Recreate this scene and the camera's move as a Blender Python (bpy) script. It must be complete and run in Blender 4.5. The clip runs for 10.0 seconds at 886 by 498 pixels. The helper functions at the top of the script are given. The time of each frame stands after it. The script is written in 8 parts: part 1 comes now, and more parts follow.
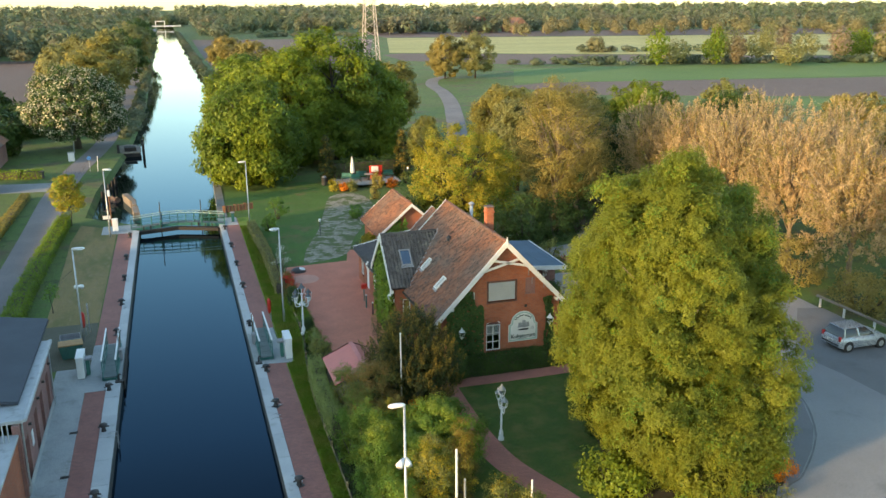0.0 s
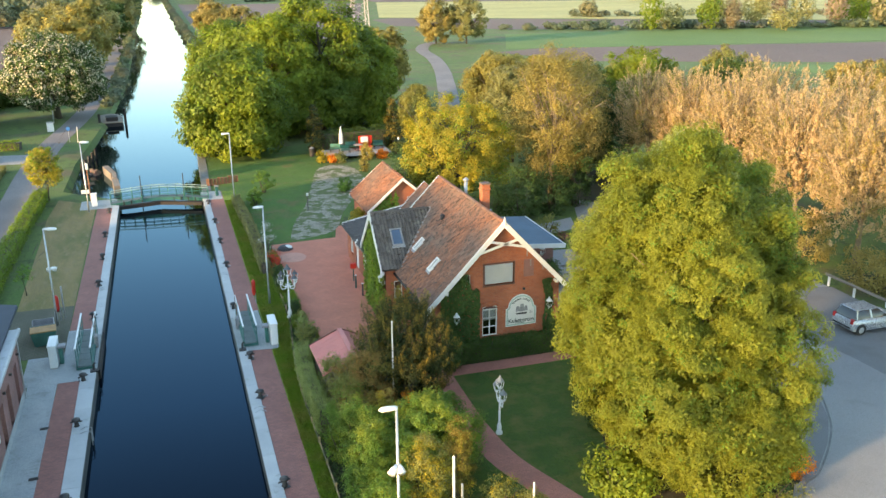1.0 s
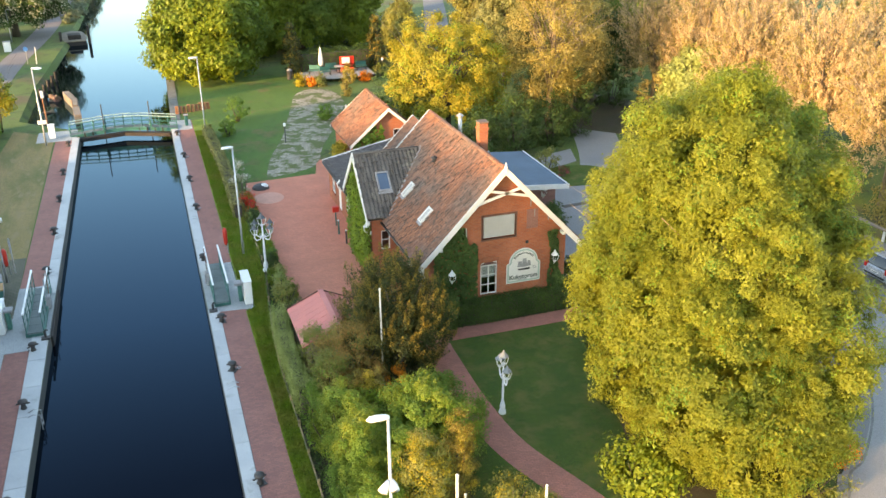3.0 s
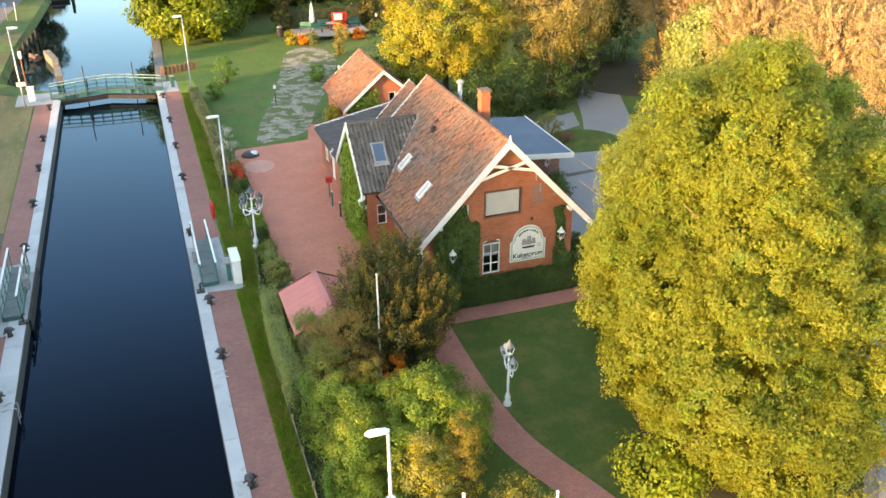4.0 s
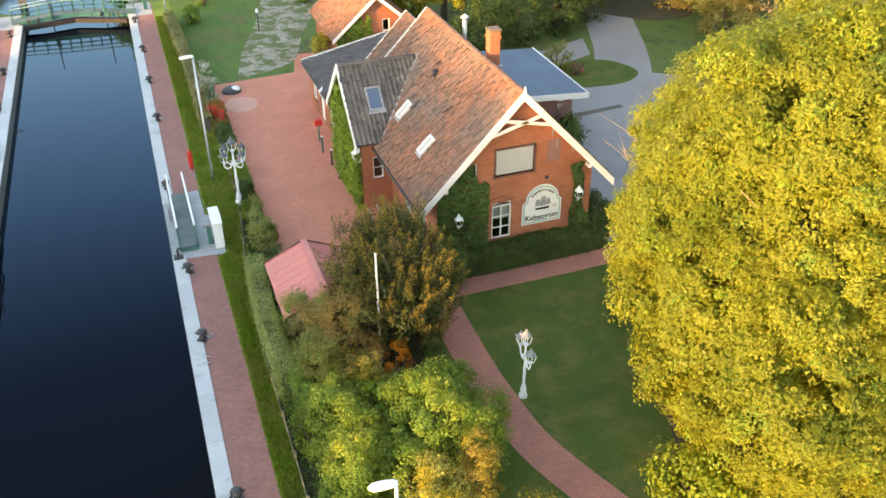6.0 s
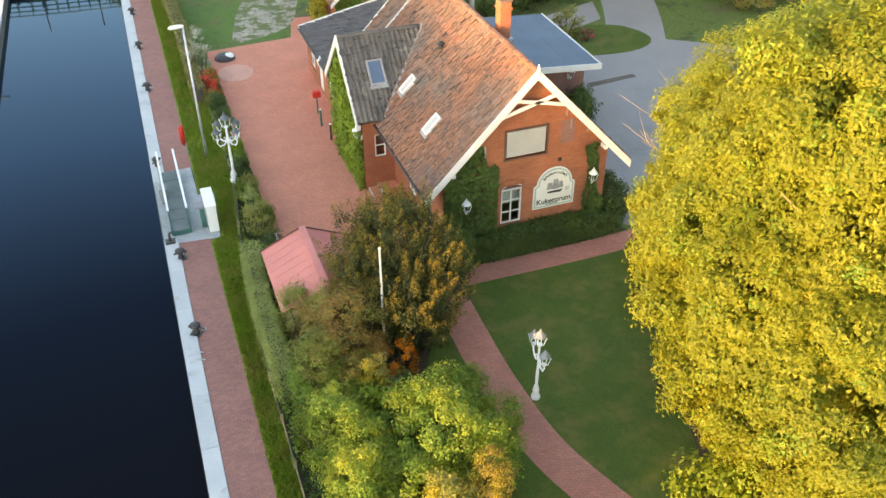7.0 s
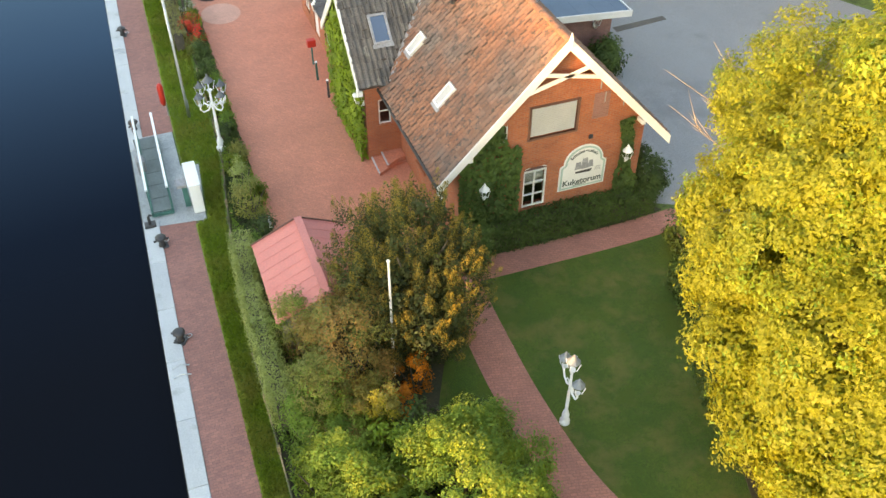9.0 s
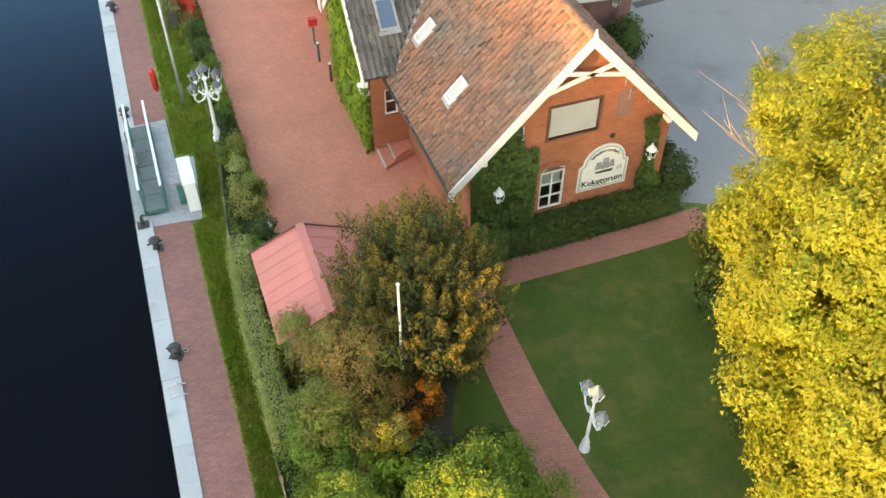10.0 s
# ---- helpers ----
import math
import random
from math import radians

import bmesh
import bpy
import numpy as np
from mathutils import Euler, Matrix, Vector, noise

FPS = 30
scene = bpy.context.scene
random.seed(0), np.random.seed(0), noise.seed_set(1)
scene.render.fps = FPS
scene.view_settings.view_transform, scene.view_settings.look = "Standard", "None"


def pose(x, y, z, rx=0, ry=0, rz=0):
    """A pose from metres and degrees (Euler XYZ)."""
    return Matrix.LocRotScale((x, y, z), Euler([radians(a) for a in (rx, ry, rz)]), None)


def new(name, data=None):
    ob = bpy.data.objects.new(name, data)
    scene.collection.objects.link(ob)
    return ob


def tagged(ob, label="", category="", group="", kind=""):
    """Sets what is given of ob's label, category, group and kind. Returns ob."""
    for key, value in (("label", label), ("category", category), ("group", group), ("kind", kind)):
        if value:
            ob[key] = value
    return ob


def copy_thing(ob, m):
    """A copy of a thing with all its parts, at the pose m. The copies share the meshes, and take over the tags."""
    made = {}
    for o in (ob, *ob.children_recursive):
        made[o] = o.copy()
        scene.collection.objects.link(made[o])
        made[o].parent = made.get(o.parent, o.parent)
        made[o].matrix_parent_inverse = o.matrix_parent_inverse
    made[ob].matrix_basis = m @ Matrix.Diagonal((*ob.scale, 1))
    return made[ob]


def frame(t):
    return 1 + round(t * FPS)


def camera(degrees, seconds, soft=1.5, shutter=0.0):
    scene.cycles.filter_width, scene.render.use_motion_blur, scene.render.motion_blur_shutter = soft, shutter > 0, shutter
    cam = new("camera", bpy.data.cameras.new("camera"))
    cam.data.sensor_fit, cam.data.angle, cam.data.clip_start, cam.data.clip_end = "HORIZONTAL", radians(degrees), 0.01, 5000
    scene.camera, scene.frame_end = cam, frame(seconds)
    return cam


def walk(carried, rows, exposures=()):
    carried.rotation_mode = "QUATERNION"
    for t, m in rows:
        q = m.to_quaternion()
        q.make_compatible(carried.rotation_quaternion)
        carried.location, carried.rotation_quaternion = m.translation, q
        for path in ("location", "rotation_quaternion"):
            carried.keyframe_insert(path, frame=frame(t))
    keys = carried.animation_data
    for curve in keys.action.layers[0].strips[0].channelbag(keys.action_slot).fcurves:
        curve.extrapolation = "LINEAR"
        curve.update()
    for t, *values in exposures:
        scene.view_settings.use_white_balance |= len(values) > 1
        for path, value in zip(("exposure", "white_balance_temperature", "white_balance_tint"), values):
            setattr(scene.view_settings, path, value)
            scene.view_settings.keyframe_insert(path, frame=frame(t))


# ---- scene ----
cam = camera(54.0, 10.0)
METRES, EYE, TILT, LEAN, TURN = 26.0, 20.64, -15.7, 0.4, -17.5
ROWS = [
    (0.0, 0.0, 0.0, 0.0, 0.0, 0.0, -0.0),
    (0.5, -0.003, 0.054, 0.0145, -0.25, -0.75, 0.1),
    (1.0, -0.0056, 0.108, 0.0289, -0.61, -2.21, 0.19),
    (1.5, -0.0077, 0.1621, 0.0441, -0.94, -3.79, 0.32),
    (2.0, -0.0098, 0.2158, 0.0589, -1.25, -5.04, 0.44),
    (2.5, -0.0141, 0.2674, 0.0735, -1.46, -6.43, 0.47),
    (4.0, -0.0251, 0.4148, 0.1189, -2.02, -11.03, 0.61),
    (4.5, -0.0285, 0.4611, 0.1331, -2.21, -12.55, 0.63),
    (5.0, -0.0326, 0.506, 0.1467, -2.22, -14.07, 0.6),
    (5.5, -0.036, 0.5494, 0.1616, -2.46, -15.61, 0.68),
    (7.0, -0.0496, 0.6785, 0.1999, -2.78, -20.18, 0.53),
    (7.5, -0.0526, 0.723, 0.212, -2.75, -21.72, 0.49),
    (8.0, -0.0558, 0.7685, 0.2248, -2.71, -23.3, 0.45),
    (8.5, -0.0597, 0.815, 0.2378, -2.88, -24.85, 0.45),
    (9.0, -0.0638, 0.8614, 0.2519, -2.97, -26.39, 0.41),
    (9.5, -0.0675, 0.9088, 0.2672, -2.95, -27.97, 0.36),
    (10.0, -0.0712, 0.9559, 0.2836, -2.83, -29.69, 0.31),
]
walk(cam, [(t, pose(0, 0, EYE, TILT, LEAN, TURN) @ pose(METRES * x, METRES * y, METRES * z, 90 + pitch, roll, yaw)) for t, x, y, z, yaw, pitch, roll in ROWS],
     [(0.0, 2.12, 8200, 2), (0.5, 2.44, 8250, 3), (1.0, 2.63, 8400, 5), (1.5, 2.78, 8600, 7), (2.5, 2.92, 9300, 10), (4.5, 3.1, 10500, 15), (7.0, 3.22, 11500, 16), (10.0, 3.32, 12300, 14)])

# ---- world and sun: a low evening sun from behind on the canal's side ----
SUN_HIGH, SUN_FROM = 10.0, 248.0  # degrees; from: clockwise from +y
world = bpy.data.worlds.new("evening_sky")
scene.world = world
world.use_nodes = True
wn = world.node_tree
sky = wn.nodes.new("ShaderNodeTexSky")
sky.sky_type = "NISHITA"
sky.sun_disc = False
sky.sun_elevation = radians(SUN_HIGH)
sky.sun_rotation = radians(SUN_FROM)
sky.air_density, sky.dust_density, sky.ozone_density = 0.85, 0.5, 1.9
wn.links.new(sky.outputs[0], wn.nodes["Background"].inputs[0])
wn.nodes["Background"].inputs[1].default_value = 0.15
sun_data = bpy.data.lights.new("sun", "SUN")
sun_data.energy, sun_data.angle, sun_data.color = 1.85, radians(3.0), (1.0, 0.685, 0.41)
sun = new("sun", sun_data)
to_sun = Vector((math.sin(radians(SUN_FROM)) * math.cos(radians(SUN_HIGH)), math.cos(radians(SUN_FROM)) * math.cos(radians(SUN_HIGH)), math.sin(radians(SUN_HIGH))))
sun.matrix_basis = Matrix.Translation(to_sun * 60) @ to_sun.to_track_quat("Z", "Y").to_matrix().to_4x4()


# ---- materials ----
def blank(name):
    m = bpy.data.materials.new(name)
    m.use_nodes = True
    return m, m.node_tree, m.node_tree.nodes["Principled BSDF"]


def rgb(c):
    return (c[0], c[1], c[2], 1.0)


def noise_node(nt, vec, scale, detail=4.0, rough=0.55):
    n = nt.nodes.new("ShaderNodeTexNoise")
    n.inputs["Scale"].default_value = scale
    n.inputs["Detail"].default_value = detail
    n.inputs["Roughness"].default_value = rough
    nt.links.new(vec, n.inputs["Vector"])
    return n.outputs["Fac"]


def ranged(nt, value, a, b, c=0.0, d=1.0):
    n = nt.nodes.new("ShaderNodeMapRange")
    for k, v in zip(("From Min", "From Max", "To Min", "To Max"), (a, b, c, d)):
        n.inputs[k].default_value = v
    nt.links.new(value, n.inputs["Value"])
    return n.outputs["Result"]


def mixed(nt, fac, a, b, how="MIX"):
    n = nt.nodes.new("ShaderNodeMix")
    n.data_type, n.blend_type = "RGBA", how
    for value, slot in ((fac, n.inputs[0]), (a, n.inputs[6]), (b, n.inputs[7])):
        if isinstance(value, bpy.types.NodeSocket):
            nt.links.new(value, slot)
        else:
            slot.default_value = rgb(value) if hasattr(value, "__len__") else value
    return n.outputs[2]


def grey(nt, value):
    n = nt.nodes.new("ShaderNodeCombineColor")
    for i in range(3):
        nt.links.new(value, n.inputs[i])
    return n.outputs[0]


def bumped(nt, bsdf, height, strength, distance):
    n = nt.nodes.new("ShaderNodeBump")
    n.inputs["Strength"].default_value = strength
    n.inputs["Distance"].default_value = distance
    nt.links.new(height, n.inputs["Height"])
    nt.links.new(n.outputs[0], bsdf.inputs["Normal"])


def place_of(nt, stretch=None):
    v = nt.nodes.new("ShaderNodeNewGeometry").outputs["Position"]
    if stretch:
        n = nt.nodes.new("ShaderNodeMapping")
        n.inputs["Scale"].default_value = stretch
        nt.links.new(v, n.inputs["Vector"])
        v = n.outputs[0]
    return v


def surface(name, c1, c2, rough=0.75, big=0.4, fine=18.0, bump=0.2, depth=0.01, metal=0.0, speckle=0.35, rand=0.0, island=False, stretch=None, stain=None, stain_at=(0.55, 0.7), stain_scale=1.2, gloss=0.5, blotch=None, blotch_scale=5.0):
    """Two colours in large drifts, a fine grain, relief, and stains with a shape of their own."""
    m, nt, bsdf = blank(name)
    v = place_of(nt, stretch)
    col = mixed(nt, ranged(nt, noise_node(nt, v, big), 0.35, 0.65), c1, c2)
    grain = noise_node(nt, v, fine, 5.0, 0.65)
    col = mixed(nt, 1.0, col, grey(nt, ranged(nt, grain, 0.3, 0.7, 1 - speckle, 1 + speckle)), "MULTIPLY")
    if stain:
        col = mixed(nt, ranged(nt, noise_node(nt, v, stain_scale, 6.0, 0.65), stain_at[0], stain_at[1]), col, stain)
    if blotch:
        col = mixed(nt, ranged(nt, noise_node(nt, v, blotch_scale, 5.0, 0.7), 0.54, 0.62), col, blotch)
    if rand or island:
        r = nt.nodes.new("ShaderNodeNewGeometry").outputs["Random Per Island"] if island else nt.nodes.new("ShaderNodeObjectInfo").outputs["Random"]
        col = mixed(nt, 1.0, col, grey(nt, ranged(nt, r, 0, 1, 1 - (rand or 0.3), 1 + (rand or 0.3))), "MULTIPLY")
    nt.links.new(col, bsdf.inputs["Base Color"])
    nt.links.new(ranged(nt, grain, 0.2, 0.8, max(rough - 0.12, 0.02), min(rough + 0.12, 1)), bsdf.inputs["Roughness"])
    bsdf.inputs["Metallic"].default_value = metal
    bsdf.inputs["Specular IOR Level"].default_value = gloss
    if bump:
        bumped(nt, bsdf, grain, bump, depth)
    return m


def bricks(name, c1, c2, joint, flat, width=0.24, row=0.075, gap=0.012, turn=0.0, bump=0.5, patches=None):
    """Brick bond in true size; flat: lying on the ground, else in walls along x or y."""
    m, nt, bsdf = blank(name)
    pos = place_of(nt)
    if flat:
        n = nt.nodes.new("ShaderNodeMapping")
        n.inputs["Rotation"].default_value = (0, 0, turn)
        nt.links.new(pos, n.inputs["Vector"])
        v = n.outputs[0]
    else:
        s = nt.nodes.new("ShaderNodeSeparateXYZ")
        nt.links.new(pos, s.inputs[0])
        a = nt.nodes.new("ShaderNodeMath")
        nt.links.new(s.outputs[0], a.inputs[0])
        nt.links.new(s.outputs[1], a.inputs[1])
        c = nt.nodes.new("ShaderNodeCombineXYZ")
        nt.links.new(a.outputs[0], c.inputs[0])
        nt.links.new(s.outputs[2], c.inputs[1])
        v = c.outputs[0]
    b = nt.nodes.new("ShaderNodeTexBrick")
    b.inputs["Scale"].default_value = 1.0
    b.inputs["Brick Width"].default_value = width
    b.inputs["Row Height"].default_value = row
    b.inputs["Mortar Size"].default_value = gap
    b.inputs["Mortar Smooth"].default_value = 0.3
    b.inputs["Bias"].default_value = 0.1
    b.inputs["Color1"].default_value, b.inputs["Color2"].default_value, b.inputs["Mortar"].default_value = rgb(c1), rgb(c2), rgb(joint)
    nt.links.new(v, b.inputs["Vector"])
    col = b.outputs["Color"]
    col = mixed(nt, 1.0, col, grey(nt, ranged(nt, noise_node(nt, pos, 0.7, 5.0), 0.3, 0.7, 0.9 if flat else 0.78, 1.1 if flat else 1.22)), "MULTIPLY")
    col = mixed(nt, 1.0, col, grey(nt, ranged(nt, noise_node(nt, pos, 26.0, 4.0), 0.3, 0.7, 0.8, 1.2)), "MULTIPLY")
    if patches:
        col = mixed(nt, ranged(nt, noise_node(nt, pos, 0.9, 6.0, 0.7), 0.55, 0.75, 0.0, 0.7), col, patches)
    nt.links.new(col, bsdf.inputs["Base Color"])
    bsdf.inputs["Roughness"].default_value = 0.85
    bumped(nt, bsdf, b.outputs["Fac"], -bump, 0.008)
    return m


def leaves(name, c1, c2, dark, through_light=0.35, big=0.35):
    """Leaf colour that changes from leaf to leaf and in drifts through the crown; light passes through."""
    m, nt, bsdf = blank(name)
    g = nt.nodes.new("ShaderNodeNewGeometry")
    col = mixed(nt, g.outputs["Random Per Island"], c1, c2)
    col = mixed(nt, ranged(nt, noise_node(nt, g.outputs["Position"], big, 3.0), 0.42, 0.68), col, dark)
    nt.links.new(col, bsdf.inputs["Base Color"])
    bsdf.inputs["Roughness"].default_value = 0.55
    bsdf.inputs["Specular IOR Level"].default_value = 0.3
    t = nt.nodes.new("ShaderNodeBsdfTranslucent")
    nt.links.new(col, t.inputs["Color"])
    mx = nt.nodes.new("ShaderNodeMixShader")
    mx.inputs[0].default_value = through_light
    nt.links.new(bsdf.outputs[0], mx.inputs[1])
    nt.links.new(t.outputs[0], mx.inputs[2])
    nt.links.new(mx.outputs[0], nt.nodes["Material Output"].inputs["Surface"])
    return m


def clear(name, tint=(0.9, 0.95, 0.95)):
    m, nt, bsdf = blank(name)
    bsdf.inputs["Base Color"].default_value = rgb(tint)
    bsdf.inputs["Transmission Weight"].default_value = 1.0
    bsdf.inputs["Roughness"].default_value = 0.02
    bsdf.inputs["IOR"].default_value = 1.45
    return m


M = {}
M["water"], wt, wb = blank("canal_water")
# still water: a dark body under a gloss that grows and pales towards grazing angles
wt.nodes.remove(wb)
w_body, w_gloss, w_mix = (wt.nodes.new(k) for k in ("ShaderNodeBsdfDiffuse", "ShaderNodeBsdfGlossy", "ShaderNodeMixShader"))
w_body.inputs["Color"].default_value = (0.002, 0.003, 0.005, 1)
w_gloss.inputs["Roughness"].default_value = 0.05
w_fresnel, w_facing, w_sky_tint = (wt.nodes.new(k) for k in ("ShaderNodeFresnel", "ShaderNodeLayerWeight", "ShaderNodeValToRGB"))
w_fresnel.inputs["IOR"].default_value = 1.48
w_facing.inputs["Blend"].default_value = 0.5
while len(w_sky_tint.color_ramp.elements) < 5:
    w_sky_tint.color_ramp.elements.new(0.5)
# view-angle tint paints the blue and dark of the mirrored sky into the gloss
for el, (at, tint) in zip(w_sky_tint.color_ramp.elements, ((0.28, (0.14, 0.15, 0.18)), (0.40, (0.095, 0.165, 0.265)), (0.55, (0.25, 0.50, 0.76)), (0.78, (0.50, 0.76, 0.92)), (0.93, (0.95, 0.97, 0.98)))):
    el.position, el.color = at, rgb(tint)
wt.links.new(w_facing.outputs["Facing"], w_sky_tint.inputs["Fac"])
wt.links.new(w_sky_tint.outputs["Color"], w_gloss.inputs["Color"])
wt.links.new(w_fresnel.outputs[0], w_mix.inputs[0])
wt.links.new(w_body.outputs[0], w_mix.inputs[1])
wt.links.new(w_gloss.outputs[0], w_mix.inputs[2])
wt.links.new(w_mix.outputs[0], wt.nodes["Material Output"].inputs["Surface"])
wv = place_of(wt, (1.0, 0.5, 1.0))
bumped(wt, w_gloss, noise_node(wt, wv, 1.6, 3.0), 0.06, 0.03)
M["ground"] = surface("meadow_ground", (0.062, 0.125, 0.02), (0.095, 0.135, 0.032), 0.95, 0.05, 6.0, 0.6, 0.06, speckle=0.5, stain=(0.10, 0.085, 0.04), stain_scale=0.12, stain_at=(0.53, 0.64), blotch=(0.045, 0.075, 0.018), blotch_scale=0.6)
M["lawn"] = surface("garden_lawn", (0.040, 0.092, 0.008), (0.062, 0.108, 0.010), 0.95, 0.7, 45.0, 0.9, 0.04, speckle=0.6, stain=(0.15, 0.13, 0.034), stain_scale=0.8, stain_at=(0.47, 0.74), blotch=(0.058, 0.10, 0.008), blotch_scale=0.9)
M["fresh_lawn"] = surface("back_lawn_grass", (0.05, 0.125, 0.016), (0.072, 0.145, 0.022), 0.95, 0.35, 30.0, 0.9, 0.05, speckle=0.55, stain=(0.12, 0.115, 0.035), stain_scale=0.25, stain_at=(0.54, 0.64), blotch=(0.05, 0.10, 0.016), blotch_scale=1.4)
M["verge"] = surface("lush_grass", (0.11, 0.20, 0.018), (0.17, 0.235, 0.03), 0.95, 1.2, 40.0, 0.8, 0.04, speckle=0.6, stain=(0.19, 0.19, 0.06), stain_scale=1.6, stain_at=(0.55, 0.66))
M["dry_lawn"] = surface("dry_lawn", (0.27, 0.185, 0.075), (0.185, 0.145, 0.05), 0.95, 0.4, 30.0, 0.8, 0.04, speckle=0.5, stain=(0.115, 0.12, 0.034), stain_scale=0.5, stain_at=(0.46, 0.66), blotch=(0.25, 0.18, 0.085), blotch_scale=1.6, stretch=(1.0, 0.3, 1.0))
M["clinker"] = bricks("red_clinker_paving", (0.36, 0.145, 0.115), (0.265, 0.115, 0.096), (0.20, 0.10, 0.085), True, 0.2, 0.1, 0.007, 0.0, 0.4)
M["clinker_yard"] = bricks("red_clinker_yard", (0.60, 0.205, 0.13), (0.52, 0.18, 0.118), (0.44, 0.175, 0.12), True, 0.2, 0.1, 0.007, 0.785, 0.4)
M["clinker_path"] = bricks("red_clinker_path", (0.48, 0.18, 0.13), (0.39, 0.15, 0.112), (0.28, 0.125, 0.098), True, 0.2, 0.1, 0.009, 0.25, 0.5)
M["faded"] = bricks("faded_clinker", (0.60, 0.29, 0.215), (0.55, 0.27, 0.205), (0.44, 0.23, 0.175), True, 0.2, 0.1, 0.007, 0.785, 0.4)
M["clinker_grey"] = bricks("mossy_grey_paving", (0.13, 0.11, 0.085), (0.10, 0.09, 0.07), (0.06, 0.075, 0.035), True, 0.3, 0.2, 0.03, 0.0, 0.6)
M["brick"] = bricks("red_brick_wall", (0.42, 0.115, 0.048), (0.33, 0.085, 0.04), (0.30, 0.15, 0.10), False, patches=(0.30, 0.10, 0.055))
M["brick_dark"] = bricks("dark_brick_wall", (0.27, 0.12, 0.11), (0.22, 0.10, 0.09), (0.24, 0.15, 0.13), False)
M["sheet_pile"] = surface("grey_sheet_piling", (0.17, 0.175, 0.17), (0.12, 0.13, 0.125), 0.8, 1.2, 18.0, 0.3, 0.01, stain=(0.10, 0.085, 0.06), stain_scale=1.5)
M["concrete"] = surface("pale_concrete", (0.36, 0.38, 0.38), (0.29, 0.32, 0.33), 0.85, 0.6, 25.0, 0.25, 0.006, stain=(0.20, 0.22, 0.20), stain_scale=0.9, stain_at=(0.55, 0.75))
M["coping"] = surface("coping_stone", (0.46, 0.48, 0.48), (0.41, 0.43, 0.44), 0.8, 0.9, 22.0, 0.2, 0.006, speckle=0.14, rand=0.06, stain=(0.26, 0.27, 0.25), stain_scale=1.5, stain_at=(0.58, 0.75))
M["chamber"] = surface("wet_dark_wall", (0.05, 0.055, 0.05), (0.08, 0.08, 0.07), 0.6, 0.7, 8.0, 0.4, 0.02)
M["asphalt"] = surface("grey_asphalt", (0.265, 0.265, 0.262), (0.22, 0.222, 0.224), 0.9, 0.15, 35.0, 0.25, 0.006, stain=(0.18, 0.18, 0.18), stain_scale=0.25, stain_at=(0.57, 0.7))
M["asphalt_dark"] = surface("older_dark_asphalt", (0.185, 0.188, 0.19), (0.155, 0.158, 0.16), 0.9, 0.15, 35.0, 0.25, 0.006, stain=(0.13, 0.13, 0.13), stain_scale=0.3, stain_at=(0.55, 0.7))
M["road"] = surface("lane_asphalt", (0.20, 0.18, 0.175), (0.16, 0.145, 0.145), 0.9, 0.2, 30.0, 0.25, 0.006)
M["gravel"] = surface("mossy_gravel", (0.33, 0.30, 0.24), (0.22, 0.20, 0.155), 0.95, 0.8, 14.0, 0.7, 0.03, speckle=0.6, stain=(0.085, 0.115, 0.032), stain_scale=0.7, stain_at=(0.47, 0.53), blotch=(0.12, 0.125, 0.06), blotch_scale=3.4)
M["soil"] = surface("dark_soil", (0.06, 0.048, 0.03), (0.042, 0.046, 0.02), 0.95, 0.8, 14.0, 0.6, 0.03)
M["plough"] = surface("ploughed_field", (0.14, 0.092, 0.078), (0.11, 0.075, 0.066), 0.95, 0.02, 3.0, 0.4, 0.1, stretch=(1.0, 0.15, 1.0))
M["crop"] = surface("young_crop", (0.075, 0.15, 0.022), (0.10, 0.17, 0.03), 0.95, 0.03, 3.0, 0.3, 0.05)
M["pale_field"] = surface("pale_meadow", (0.42, 0.37, 0.14), (0.31, 0.30, 0.105), 0.95, 0.03, 0.8, 0.3, 0.05, stretch=(0.2, 1.6, 1.0))
M["white"] = surface("white_paint", (0.72, 0.71, 0.68), (0.64, 0.63, 0.60), 0.5, 1.2, 20.0, 0.08, 0.003, speckle=0.08)
M["white_cast"] = surface("white_cast_iron", (0.76, 0.77, 0.76), (0.64, 0.66, 0.66), 0.45, 3.0, 40.0, 0.1, 0.003, speckle=0.12)
M["white_box"] = surface("white_cabinet", (0.74, 0.76, 0.76), (0.68, 0.70, 0.70), 0.4, 1.5, 20.0, 0.05, 0.002, speckle=0.06)
M["green_steel"] = surface("green_painted_steel", (0.03, 0.15, 0.125), (0.02, 0.11, 0.095), 0.5, 2.0, 30.0, 0.1, 0.003)
M["teal_rail"] = surface("pale_teal_rail", (0.30, 0.42, 0.40), (0.22, 0.34, 0.32), 0.45, 2.0, 30.0, 0.05, 0.002)
M["galv"] = surface("galvanised_steel", (0.46, 0.48, 0.49), (0.36, 0.38, 0.39), 0.4, 3.0, 40.0, 0.05, 0.002, metal=0.6, speckle=0.15)
M["deck_steel"] = surface("walkway_plates", (0.12, 0.16, 0.16), (0.09, 0.12, 0.12), 0.7, 1.5, 30.0, 0.2, 0.004)
M["mast"] = surface("weathered_mast_steel", (0.40, 0.36, 0.33), (0.32, 0.28, 0.26), 0.6, 0.5, 6.0, 0.1, 0.01)
M["iron"] = surface("black_iron", (0.03, 0.03, 0.033), (0.045, 0.042, 0.04), 0.5, 4.0, 40.0, 0.15, 0.004)
M["tarred"] = surface("tarred_timber", (0.014, 0.012, 0.012), (0.026, 0.022, 0.02), 0.75, 1.0, 12.0, 0.3, 0.01)
